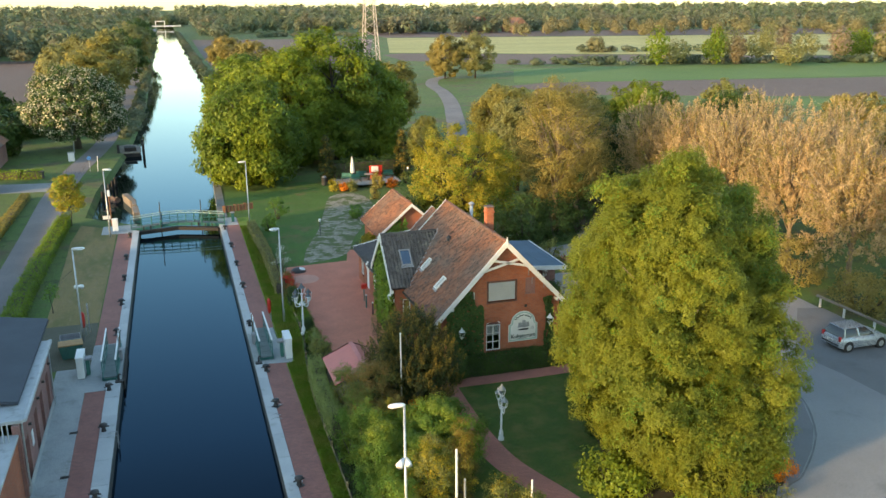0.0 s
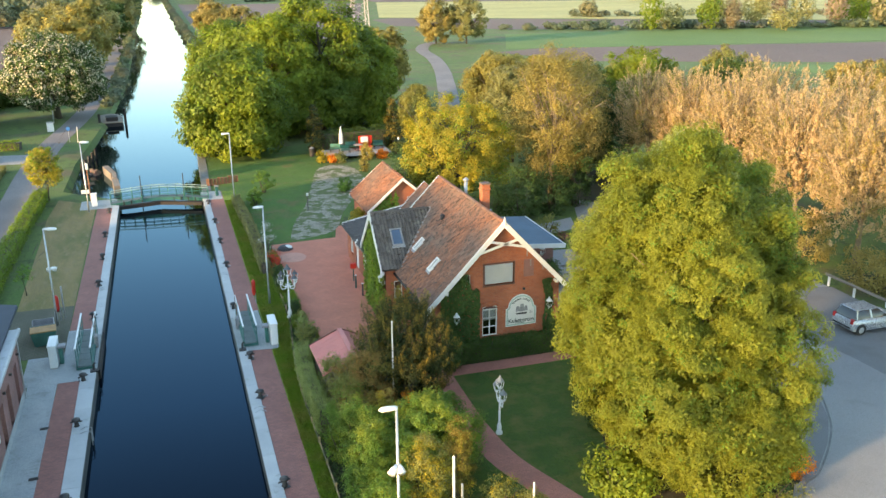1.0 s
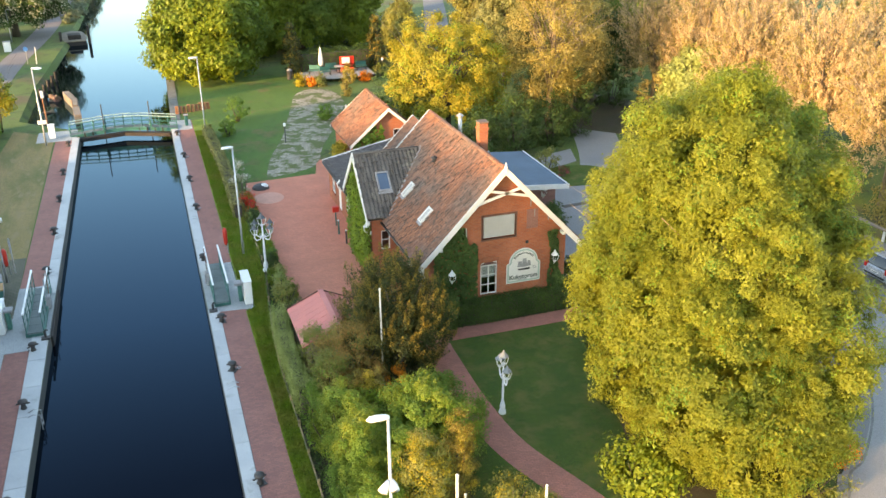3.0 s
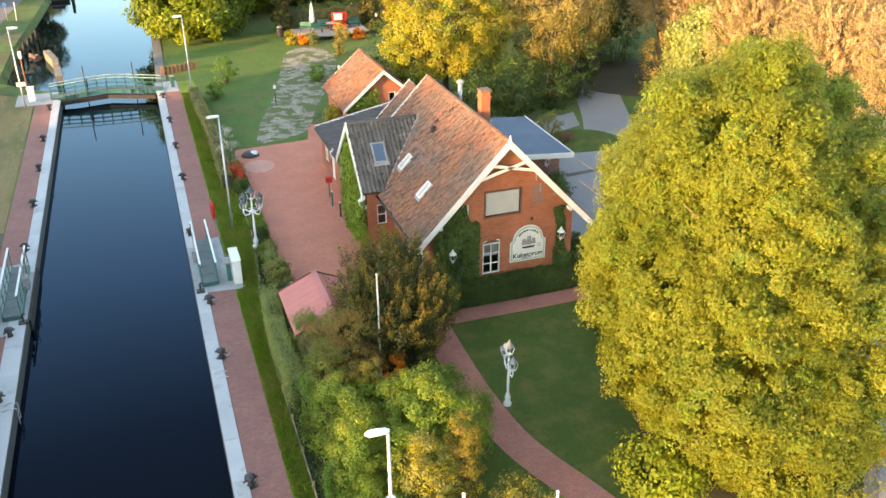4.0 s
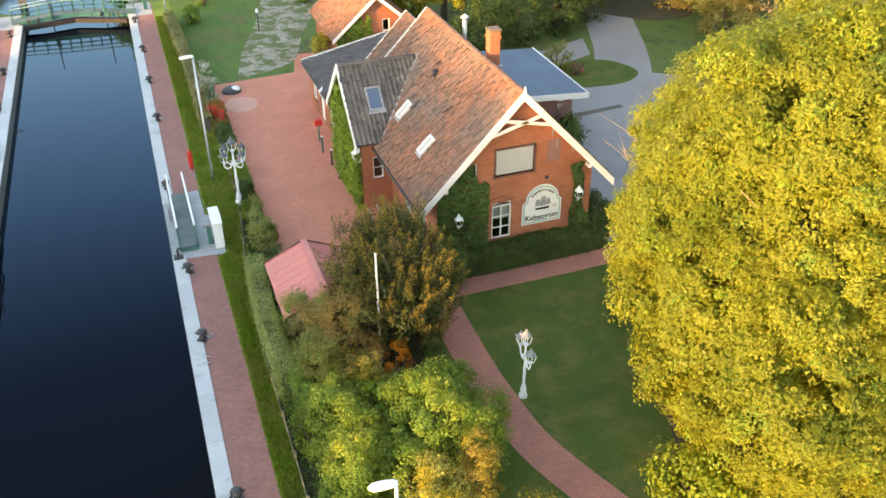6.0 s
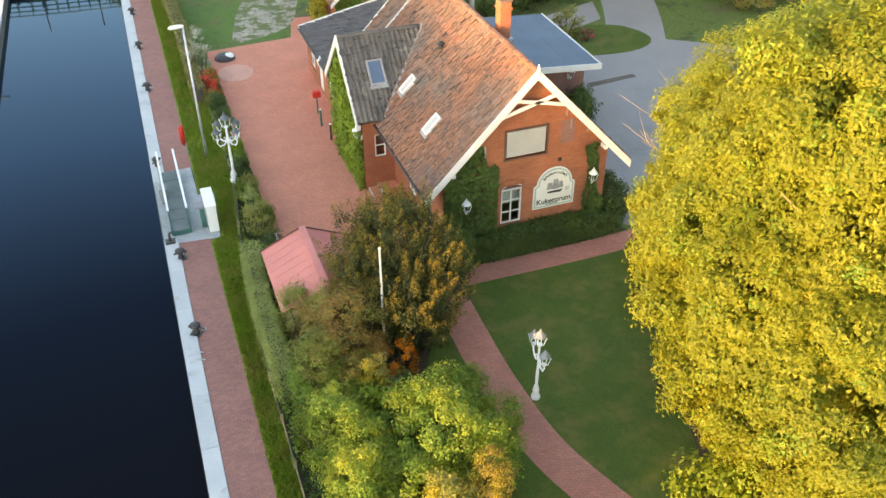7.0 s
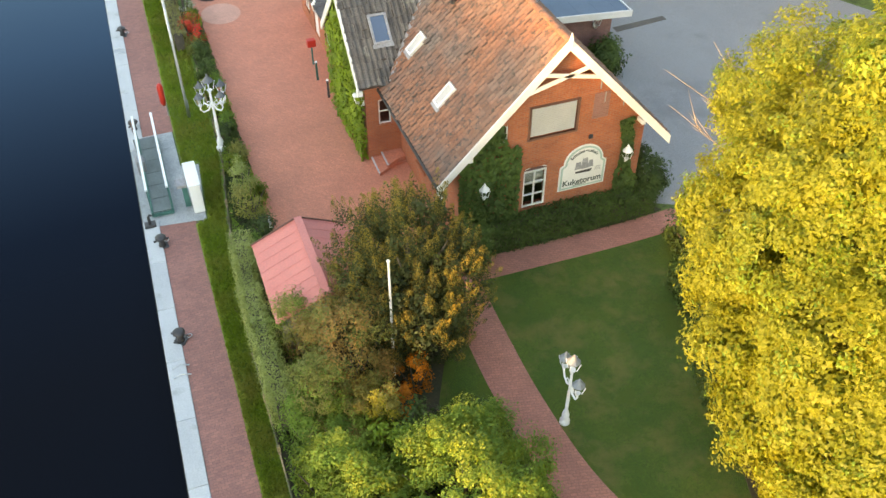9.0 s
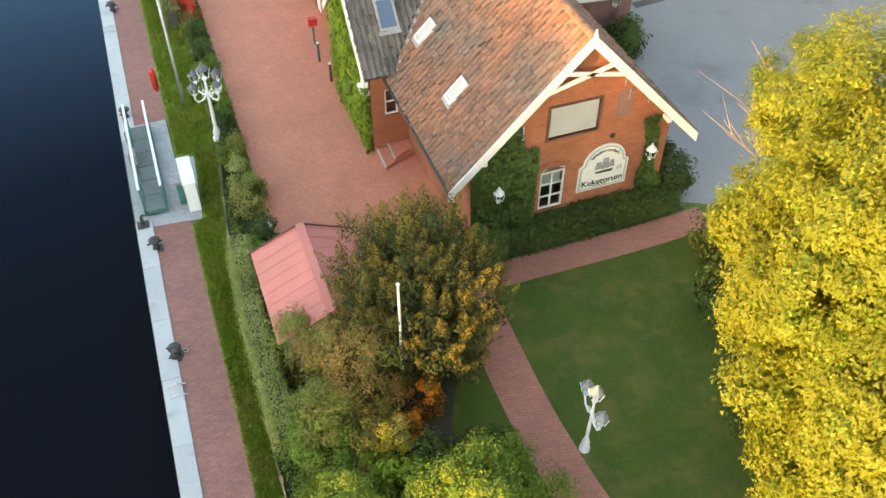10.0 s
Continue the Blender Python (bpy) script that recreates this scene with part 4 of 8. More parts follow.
# roof windows


def roof_window(name, roof_ob, centre, along, up, w, h, pane_mat, frame_mat):
    n = along.cross(up).normalized()
    def quad(bm, a0, a1, b0, b1, d0, d1):
        pts = [centre + along * a + up * b + n * d0 for a, b in ((a0, b0), (a1, b0), (a1, b1), (a0, b1))]
        return prism(bm, pts, n * (d1 - d0))
    bm = bmesh.new()
    r = 0.08
    for a0, a1, b0, b1 in ((-w / 2, w / 2, -h / 2, -h / 2 + r), (-w / 2, w / 2, h / 2 - r, h / 2), (-w / 2, -w / 2 + r, -h / 2 + r, h / 2 - r), (w / 2 - r, w / 2, -h / 2 + r, h / 2 - r)):
        quad(bm, a0, a1, b0, b1, 0.0, 0.16)
    ob = wpart(name, bm, M[frame_mat], roof_ob)
    wpart("pane", quad(bmesh.new(), -w / 2 + r, w / 2 - r, -h / 2 + r, h / 2 - r, 0.02, 0.11), M[pane_mat], ob)
    wpart("flashing", quad(bmesh.new(), -w / 2 - 0.05, w / 2 + 0.05, -h / 2 - 0.14, -h / 2, 0.03, 0.10), M["lead"], ob)
    return ob


UP_LEFT = Vector((1, 0, PITCH)).normalized()
for x, y in ((14.55, 46.82), (14.71, 50.26)):
    roof_window("skylight", inn, Vector((x, y, slope_z(x))), Vector((0, -1, 0)), UP_LEFT, 0.52, 0.90, "blind", "white")
UP_CROSS = Vector((0, 1, cross_pitch)).normalized()
roof_window("skylight", inn, Vector((13.62, 51.55, cross_z(51.55))), Vector((1, 0, 0)), UP_CROSS, 0.72, 1.15, "sky_glass", "lead")
vent = lathe(bmesh.new(), (16.1, 50.2, slope_z(16.1) + 0.05), [(0.12, 0), (0.12, 0.22), (0.18, 0.24), (0.05, 0.34)], 10)
wpart("roof_vent", vent, M["iron"], inn)

# ---- outbuilding behind the inn ----
barn = thing("outbuilding", (18.6, 71.3, 0), "small brick outbuilding with a red tiled gable roof", "outbuilding")
BX, BZ, BE, BEZ, BY0, BY1 = 18.6, 4.65, 2.95, 2.12, 68.0, 74.6
bp = (BZ - BEZ) / BE
barn_top = {"at": lambda u: BZ - abs(u - BX) * bp - 0.15, "knees": (BX,)}
wpart("wall", wall(bmesh.new(), "x", 68.3, 0.28, 15.95, 21.25, 0, barn_top, [(19.0, 19.5, 2.3, 3.1)]), M["brick"], barn)
window(barn, "x", 68.3, 19.0, 19.5, 2.3, 3.1, -1, rows=1, cols=1)
wpart("wall", wall(bmesh.new(), "x", 74.1, 0.28, 15.95, 21.25, 0, barn_top), M["brick"], barn)
wpart("wall", wall(bmesh.new(), "y", 15.95, 0.28, 68.58, 74.1, 0, {"at": lambda u: 2.2}), M["brick"], barn)
wpart("wall", wall(bmesh.new(), "y", 20.97, 0.28, 68.58, 74.1, 0, {"at": lambda u: 2.2}), M["brick"], barn)
for s in (-1, 1):
    wpart("roof", slab(bmesh.new(), (BX + s * BE, BY0, BEZ), (BX + s * 0.002, BY0, BZ), (BX + s * 0.002, BY1, BZ), (BX + s * BE, BY1, BEZ), 0.12), M["under"], barn)
    for y in (BY0 - 0.05, BY1):
        lo, hi = Vector((BX + s * (BE + 0.05), y, BEZ - 0.04)), Vector((BX, y, BZ))
        wpart("bargeboard", prism(bmesh.new(), [lo + Vector((0, 0, 0.1)), hi + Vector((0, 0, 0.12)), hi + Vector((0, 0, -0.14)), lo + Vector((0, 0, -0.14))], (0, 0.05, 0)), M["white"], barn)

# ---- pink metal-roofed garden shed ----
shed = thing("garden_shed", (8.7, 43.2, 0), "small garden shed with a faded red metal roof", "shed")
SX, SZ, SE, SEZ, SY0, SY1 = 8.62, 2.45, 1.62, 1.72, 41.2, 45.0
sp = (SZ - SEZ) / SE
wpart("wall", wall(bmesh.new(), "x", 44.75, 0.08, 7.2, 10.0, 0, {"at": lambda u: SZ - abs(u - SX) * sp - 0.06, "knees": (SX,)}), M["timber"], shed)
wpart("wall", wall(bmesh.new(), "x", 41.4, 0.08, 7.2, 10.0, 0, {"at": lambda u: SZ - abs(u - SX) * sp - 0.06, "knees": (SX,)}), M["timber"], shed)
for x in (7.2, 9.92):
    wpart("wall", boxed(x, x + 0.08, 41.48, 44.75, 0, 1.7), M["timber"], shed)
for s in (-1, 1):
    sr = wpart("roof", slab(bmesh.new(), (SX + s * SE, SY0, SEZ), (SX, SY0, SZ), (SX, SY1, SZ), (SX + s * SE, SY1, SEZ), 0.04), M["pink_metal"], shed)
    for k in range(9):
        y = SY0 + 0.1 + k * 0.45
        bm = bmesh.new()
        beam(bm, (SX + s * (SE - 0.02), y, SEZ + 0.022), (SX + s * 0.04, y, SZ + 0.005), 0.016, 0.005)
        wpart("sheet_rib", bm, M["pink_metal"], sr)
    bm = bmesh.new()
    beam(bm, (SX + s * (SE + 0.02), SY1 + 0.02, SEZ - 0.04), (SX, SY1 + 0.02, SZ - 0.02), 0.03, 0.14)
    wpart("verge_board", bm, M["frame_brown"], shed)
bm = bmesh.new()
beam(bm, (SX, SY0 - 0.02, SZ + 0.02), (SX, SY1 + 0.02, SZ + 0.02), 0.26, 0.03)
wpart("ridge_cap", bm, M["pink_metal"], shed)

# ---- lock keeper's house on the other quay ----
keeper = thing("lock_house", (-11, 40, 0), "brick lock house with a dark roof and white eaves", "house")
kh = [(45.6, 46.5, 0.1, 2.3), (43.2, 44.1, 0.1, 2.3), (41.2, 42.1, 0.1, 2.3), (38.4, 39.3, 0.1, 2.3)]
wpart("wall", wall(bmesh.new(), "y", -7.57, 0.32, 37.62, 47.3, 0, {"at": lambda u: 3.45}, kh), M["brick_dark"], keeper)
for a, b, c, d in kh:
    dr = wpart("door", boxed(-7.5, -7.44, a + 0.03, b - 0.03, c, d - 0.03, 0.008), M["door_brown"], keeper, "narrow brown door")
    wpart("door_handle", boxed(-7.44, -7.40, a + 0.1, a + 0.2, 1.05, 1.09, 0.004), M["iron"], dr)
    wpart("door_lamp", boxed(-7.25, -7.12, b + 0.3, b + 0.42, 2.5, 2.6, 0.01), M["iron"], keeper)
wpart("wall", wall(bmesh.new(), "x", 47.0, 0.3, -16, -7.58, 0, {"at": lambda u: 3.45}), M["brick_dark"], keeper)
wpart("wall", wall(bmesh.new(), "y", -16.3, 0.3, 24, 47.3, 0, {"at": lambda u: 3.45}), M["brick_dark"], keeper)
wpart("soffit", boxed(-16.4, -7.1, 37.8, 47.5, 3.46, 3.62, 0.02), M["shaded_white"], keeper, "white boarded soffit")
wpart("gutter", boxed(-7.12, -6.96, 37.8, 47.5, 3.5, 3.68, 0.03), M["shaded_white"], keeper)
bm = bmesh.new()
slab(bm, (-7.5, 39.4, 3.8), (-7.45, 50.6, 3.8), (-11.9, 50.6, 4.5), (-11.9, 39.4, 4.5), 0.16)
wpart("roof", bm, M["felt_dark"], keeper, "dark felt roof")
bm = bmesh.new()
slab(bm, (-11.902, 39.4, 4.5), (-11.902, 50.6, 4.5), (-16.6, 50.6, 3.8), (-16.6, 39.4, 3.8), 0.16)
wpart("roof", bm, M["felt_dark"], keeper, "dark felt roof")
bay = wpart("porch", boxed(-16.2, -7.42, 24, 37.6, 0, 2.9, 0.02), M["brick"], keeper, "red brick porch")
wpart("porch_cap", boxed(-16.3, -7.32, 23.9, 37.7, 2.9, 3.05, 0.02), M["shaded_white"], bay)
for k in range(6):
    wpart("baluster", boxed(-8.6 + k * 0.2, -8.55 + k * 0.2, 36.9, 36.95, 3.05, 3.95), M["shaded_white"], bay)
wpart("porch_rail", boxed(-8.7, -7.5, 36.88, 36.97, 3.95, 4.03, 0.01), M["shaded_white"], bay)
wpart("drain_pipe", tube(bmesh.new(), [(-7.18, 47.2, 0.05), (-7.18, 47.2, 3.5)], 0.05, 8), M["galv"], keeper)
wpart("drain_pipe", tube(bmesh.new(), [(-7.2, 37.9, 0.05), (-7.2, 37.9, 3.5)], 0.045, 8), M["galv"], keeper)
wpart("notice_plate", boxed(-7.24, -7.21, 39.9, 40.3, 1.3, 2.0, 0.004), M["white_box"], keeper, "small white notice plate")
wpart("plinth", boxed(-7.25, -7.2, 37.7, 47.3, 0.02, 0.4, 0.01), M["concrete"], keeper, "pale concrete plinth")
for y in (38.9, 43.4):
    gr = thing("drain_grate", (-5.95, y, 0.018), "black iron drain grate let into the apron", "drain grate", "apron drains")
    part("frame", boxed(-0.2, 0.2, -0.12, 0.12, 0, 0.012, 0.004), M["iron"], gr)
    for k in range(5):
        part("bar", boxed(-0.18, 0.18, -0.10 + k * 0.045, -0.08 + k * 0.045, 0.012, 0.022), M["iron"], gr)


# ---- the lock: gates, walkways, bollards ----
def railing(parent, p, q, posts, height, post_mat, rail_mat, rails=(0.5, 1.0), r=0.022):
    """Posts and rails along a line, each a part."""
    p, q = Vector(p), Vector(q)
    for i in range(posts):
        a = p.lerp(q, i / (posts - 1))
        wpart("post", tube(bmesh.new(), [a, a + Vector((0, 0, height))], r, 6), M[post_mat], parent)
    for k in rails:
        z = Vector((0, 0, height * k))
        wpart("rail", tube(bmesh.new(), [p + z, q + z], r * (1.25 if k == 1.0 else 0.9), 6), M[rail_mat if k == 1.0 else post_mat], parent)


# upper gates, closed, with a walkway that rises to the mitre
upper = thing("lock_gate", (0, 86, -1), "closed mitre lock gates with a green railed walkway", "lock gate")
KNEES = [(-4.35, 86.5, 0.06), (-1.5, 86.75, 0.26), (0.0, 86.8, 0.30), (1.5, 86.6, 0.26), (4.35, 85.9, 0.06)]
for a, b in zip(KNEES, KNEES[1:]):
    a, b = Vector(a), Vector(b)
    bm = bmesh.new()
    beam(bm, a, b, 0.95, 0.08)
    wpart("walkway_plate", bm, M["deck_steel"], upper)
    for off in (-0.46, 0.46):
        o = Vector((0, off, 0))
        bm = bmesh.new()
        beam(bm, a + o - Vector((0, 0, 0.1)), b + o - Vector((0, 0, 0.1)), 0.07, 0.3)
        wpart("walkway_girder", bm, M["green_steel"], upper)
        n = max(2, int((b - a).length / 0.72) + 1)
        railing(upper, a + o, b + o, n, 1.05, "green_steel", "teal_rail", (0.35, 0.68, 1.0), 0.032)
for x0, y0, x1, y1 in ((-3.85, 85.6, 0.0, 86.45), (3.75, 84.9, 0.0, 86.45)):
    leaf = bmesh.new()
    beam(leaf, (x0, y0, -0.22), (x1, y1, -0.22), 0.46, 0.3)
    beam(leaf, (x0, y0, -1.35), (x1, y1, -1.55), 0.24, 0.86)
    wpart("gate_leaf", leaf, M["tarred"], upper, "dark tarred gate leaf")
    for k in range(1, 6):
        x, y = x0 + (x1 - x0) * k / 6, y0 + (y1 - y0) * k / 6 + 0.25
        bm = bmesh.new()
        beam(bm, (x, y, -0.3), (x, y, 0.3), 0.1, 0.1)
        wpart("gate_strut", bm, M["tarred"], upper)
for x, y in ((-1.6, 86.2), (2.2, 86.0)):
    wpart("sluice_rod", tube(bmesh.new(), [(x, y, -1.2), (x, y, 2.55)], 0.045, 6), M["iron"], upper)
    wpart("sluice_head", boxed(x - 0.1, x + 0.1, y - 0.1, y + 0.1, 0.25, 0.75, 0.03), M["green_steel"], upper)

# lower gates, folded back along both quays
for side, x0, x1, y0, y1, hinge in ((1, 3.96, 4.8, 49.8, 54.9, 4.3), (-1, -4.95, -4.08, 49.6, 54.9, -4.4)):
    gate = thing("folded_lock_gate", (hinge, 52.5, 0.02), "open lock gate folded back, with a green walkway", "lock gate", "lower lock gates")
    for k in range(6):
        a, b = y0 + (y1 - y0) * k / 6, y0 + (y1 - y0) * (k + 1) / 6
        wpart("walkway_plate", boxed(x0 + 0.1, x1 - 0.08, a + 0.015, b - 0.015, 0.20, 0.25, 0.006), M["deck_steel"], gate)
    for x in (x0 + 0.06, x1 - 0.04):
        wpart("walkway_girder", boxed(x - 0.04, x + 0.04, y0, y1, 0.04, 0.28, 0.008), M["green_steel"], gate)
        railing(gate, (x, y0 + 0.1, 0.26), (x, y1, 0.26), 6, 1.0, "green_steel", "galv", (0.35, 0.68))
        bm = bmesh.new()
        beam(bm, (x, y0, 1.28), (x, y1 + 0.1, 1.28), 0.09, 0.06)
        wpart("hand_rail", bm, M["white_cast"], gate, "pale metal hand rail")
    for k in (0.0, 0.25, 0.5, 0.75, 1.0):
        y = y0 + (y1 - y0) * k
        wpart("cross_member", boxed(x0 + 0.1, x1 - 0.06, y - 0.03, y + 0.03, 0.05, 0.19, 0.006), M["green_steel"], gate)
    xi = x0 if side > 0 else x1
    bm = bmesh.new()
    box(bm, xi - 0.32 if side > 0 else xi + 0.02, xi - 0.02 if side > 0 else xi + 0.32, y0, y1 + 0.2, -1.2, -0.08, 0.02)
    wpart("gate_leaf", bm, M["tarred"], gate, "dark tarred gate leaf")
    ym = (y0 + y1) / 2 + 0.4
    wpart("winding_gear", boxed(xi - 0.16, xi + 0.16, ym - 0.25, ym + 0.25, 0.05, 0.75, 0.05), M["lead"], gate, "grey winding gear")
    wpart("winding_shaft", tube(bmesh.new(), [(xi, ym - 0.15, 0.6), (xi, ym - 0.15, 1.75)], 0.03, 6), M["galv"], gate)
    wpart("winding_shaft", tube(bmesh.new(), [(xi + 0.03 * side, ym + 0.9, 0.1), (xi, ym + 1.3, 1.6)], 0.025, 6), M["rusty"], gate)


# bollards: plate, post, head with horns
def bollard():
    b = thing("bollard", (0, 0, 0), "black iron mooring bollard on the quay edge", "bollard", "quay bollards")
    part("base_plate", boxed(-0.2, 0.2, -0.2, 0.2, 0, 0.035, 0.008), M["iron"], b)
    part("post", lathe(bmesh.new(), (0, 0, 0.03), [(0.14, 0), (0.11, 0.06), (0.095, 0.2), (0.12, 0.28)], 12), M["iron"], b, "", True)
    part("head", lathe(bmesh.new(), (0, 0, 0.3), [(0.13, 0), (0.2, 0.05), (0.19, 0.12), (0.06, 0.18)], 12), M["iron"], b, "", True)
    part("horn", tube(bmesh.new(), [(-0.27, 0, 0.28), (0.27, 0, 0.28)], 0.035, 8), M["iron"], b)
    part("ring", tube(bmesh.new(), [(0.2 + 0.08 * math.cos(a), 0.22 + 0.08 * math.sin(a), 0.03) for a in [k * math.tau / 10 for k in range(11)]], 0.014, 5, False), M["galv"], b)
    return b


first = bollard()
first.matrix_basis = pose(4.12, 34.9, 0.012, 0, 0, 20)
for i, (x, y) in enumerate(((4.12, 43.25), (4.14, 48.1), (3.95, 56.0), (4.25, 64.6), (4.28, 70.7), (4.3, 76.7), (4.2, 83.3), (4.1, 27.0), (-4.5, 43.1), (-4.5, 48.2), (-4.45, 57.2), (-4.4, 63.4), (-4.4, 69.5), (-4.45, 75.6), (-4.4, 83.3), (-4.5, 36.5))):
    copy_thing(first, pose(x, y, 0.012, 0, 0, (37 * i) % 90 - 30))

# mooring cleats at the edge
for x, y in ((3.86, 49.35), (-4.02, 49.2)):
    c = thing("mooring_cleat", (x, y, 0.02), "dark iron cleat with a raised hook on the quay corner", "cleat", "mooring cleats")
    part("foot", boxed(-0.2, 0.2, -0.16, 0.16, 0, 0.12, 0.02), M["iron"], c)
    part("hook", tube(bmesh.new(), [(0, 0, 0.1), (0, 0, 0.42), (0.05, 0, 0.5), (0.14, 0, 0.46)], [0.06, 0.055, 0.05, 0.03], 8), M["iron"], c)

# ladders let into the chamber walls
for x, y in ((3.72, 41.9), (3.72, 62.9), (-3.82, 42.5), (-3.82, 62.5)):
    lad = thing("wall_ladder", (x, y, -1.2), "galvanised ladder let into the chamber wall", "ladder", "chamber ladders")
    for o in (-0.2, 0.2):
        part("stile", tube(bmesh.new(), [(0, o, -0.3), (0, o, 1.28), (0.25 if x > 0 else -0.25, o, 1.36), (0.5 if x > 0 else -0.5, o, 1.24)], 0.025, 6), M["galv"], lad)
    for k in range(5):
        part("rung", tube(bmesh.new(), [(0, -0.2, -0.1 + k * 0.28), (0, 0.2, -0.1 + k * 0.28)], 0.018, 6), M["galv"], lad)

# control cabinets
for x, y, a in ((5.7, 50.2, 0), (-6.1, 51.0, 0)):
    cab = thing("control_cabinet", (x, y, 0.02), "white control cabinet at the lock gate", "cabinet", "control cabinets", "", a)
    part("body", boxed(-0.2, 0.2, -0.75, 0.75, 0.05, 1.28, 0.015), M["white_box"], cab)
    part("plinth", boxed(-0.18, 0.18, -0.72, 0.72, 0, 0.05), M["concrete"], cab)
    part("lid", boxed(-0.23, 0.23, -0.78, 0.78, 1.28, 1.34, 0.015), M["white_box"], cab)
    s = -1 if x > 0 else 1
    part("operating_post", boxed(min(s * 0.25, s * 0.45), max(s * 0.25, s * 0.45), -0.2, 0.15, 0, 0.95, 0.02), M["green_steel"], cab, "green operating post")
    part("operating_panel", boxed(min(s * 0.22, s * 0.62), max(s * 0.22, s * 0.62), -0.28, 0.2, 0.95, 1.08, 0.02), M["lead"], cab)


# street lamps on the quays
def quay_lamp(x, y, h, reach, turn, extras=0):
    lp = thing("street_lamp", (x, y, 0), "tall galvanised street lamp with a white head", "street lamp", "quay lamps", "", turn)
    part("pole", tube(bmesh.new(), [(0, 0, 0), (0, 0, 1.2), (0, 0, h)], [0.075, 0.06, 0.045], 10), M["galv"], lp, "", True)
    part("base_door", boxed(0.055, 0.085, -0.05, 0.05, 0.5, 0.9, 0.006), M["galv"], lp)
    part("arm", tube(bmesh.new(), [(0, 0, h - 0.03), (-0.12, 0, h + 0.03), (-0.25, 0, h + 0.04)], 0.035, 8), M["galv"], lp)
    bm = bmesh.new()
    tube(bm, [(0.04, 0, h + 0.05), (-0.05, 0, h + 0.06), (-reach * 0.6, 0, h + 0.05), (-reach, 0, h + 0.02), (-reach - 0.1, 0, h)], [0.06, 0.11, 0.13, 0.12, 0.04], 10)
    bm.transform(Matrix.Translation((0, 0, h * 0.35)) @ Matrix.Diagonal((1, 1, 0.65, 1)))
    hd = part("lamp_head", bm, M["white_cast"], lp, "white lamp head", True)
    part("lens", boxed(-reach + 0.05, -0.15, -0.08, 0.08, h - 0.075, h - 0.045, 0.01), M["lantern_glass"], hd)
    if extras:
        for s in (-1, 1):
            fl = part("floodlight", tube(bmesh.new(), [(s * 0.05, -0.04, h * extras), (s * 0.12 - 0.05, -0.2, h * extras - 0.06), (s * 0.18 - 0.1, -0.34, h * extras - 0.14)], [0.06, 0.12, 0.15], 10), M["white_cast"], lp, "white floodlight", True)
            part("bracket", tube(bmesh.new(), [(0, 0, h * extras + 0.05), (s * 0.08, -0.06, h * extras + 0.03)], 0.025, 6), M["galv"], fl)
    return lp


quay_lamp(7.27, 28.1, 6.56, 0.5, -8, 0.675)
quay_lamp(6.25, 56.1, 6.5, 0.52, 0)
quay_lamp(6.5, 82.6, 6.55, 0.6, 0)
quay_lamp(-6.47, 56.8, 6.1, 0.65, 180, 0.6)
quay_lamp(-6.15, 84.2, 6.3, 0.65, 180)
quay_lamp(-13.6, 137.0, 4.2, 0.6, 180)

# signs, lifebuoy posts, cabinet by the upper gate
for x, y in ((5.35, 56.5), (-6.45, 57.6)):
    post = thing("lifebuoy_post", (x, y, 0), "post with a bright red lifebuoy case", "lifebuoy post", "lifebuoys")
    part("post", tube(bmesh.new(), [(0.1, 0.1, 0), (0.1, 0.1, 1.5)], 0.035, 8), M["galv"], post)
    bm = bmesh.new()
    tube(bm, [(0, 0, 0.55), (0, 0, 0.72), (0, 0, 1.4), (0, 0, 1.55)], [0.05, 0.12, 0.13, 0.06], 12)
    bm.transform(Matrix.Diagonal((1, 0.8, 1.08, 1)))
    part("case", bm, M["red"], post, "bright red lifebuoy case", True)
ub = thing("switch_box", (-5.75, 86.2, 0.02), "white switch box at the upper gate", "cabinet")
part("body", boxed(-0.25, 0.25, -0.2, 0.2, 0, 1.15, 0.02), M["white_box"], ub)
part("lid", boxed(-0.28, 0.28, -0.23, 0.23, 1.15, 1.2, 0.02), M["white_box"], ub)
sg = thing("canal_signal", (-6.2, 88.4, 0), "red and white canal signal post", "signal")
part("pole", tube(bmesh.new(), [(0, 0, 0), (0, 0, 3.4)], 0.06, 8), M["rusty"], sg)
part("signal_head", boxed(-0.12, 0.12, -0.1, 0.1, 3.0, 3.6, 0.03), M["white_box"], sg)
part("board", boxed(-0.75, -0.05, -0.07, -0.04, 0.75, 1.1, 0.005), M["white"], sg)
gp = thing("gauge_cabinet", (5.2, 86.4, 0.02), "dark green gauge cabinet at the upper gate", "cabinet")
part("body", boxed(-0.14, 0.14, -0.14, 0.14, 0, 0.9, 0.02), M["green_steel"], gp)
part("cover", boxed(-0.2, 0.2, -0.2, 0.2, 0.9, 0.98, 0.02), M["lead"], gp)

# skip with a board on it
skip = thing("skip", (-6.95, 54.3, 0.014), "small green skip covered with a tan board", "skip", "", "", 6)
bm = bmesh.new()
prism(bm, [(-0.55, -0.6, 0.1), (0.55, -0.6, 0.1), (0.68, -0.6, 0.85), (-0.68, -0.6, 0.85)], (0, 0.06, 0))
prism(bm, [(-0.55, 0.54, 0.1), (0.55, 0.54, 0.1), (0.68, 0.54, 0.85), (-0.68, 0.54, 0.85)], (0, 0.06, 0))
for s in (-1, 1):
    prism(bm, [(s * 0.55, -0.54, 0.1), (s * 0.68, -0.54, 0.85), (s * 0.63, -0.54, 0.85), (s * 0.5, -0.54, 0.1)], (0, 1.08, 0))
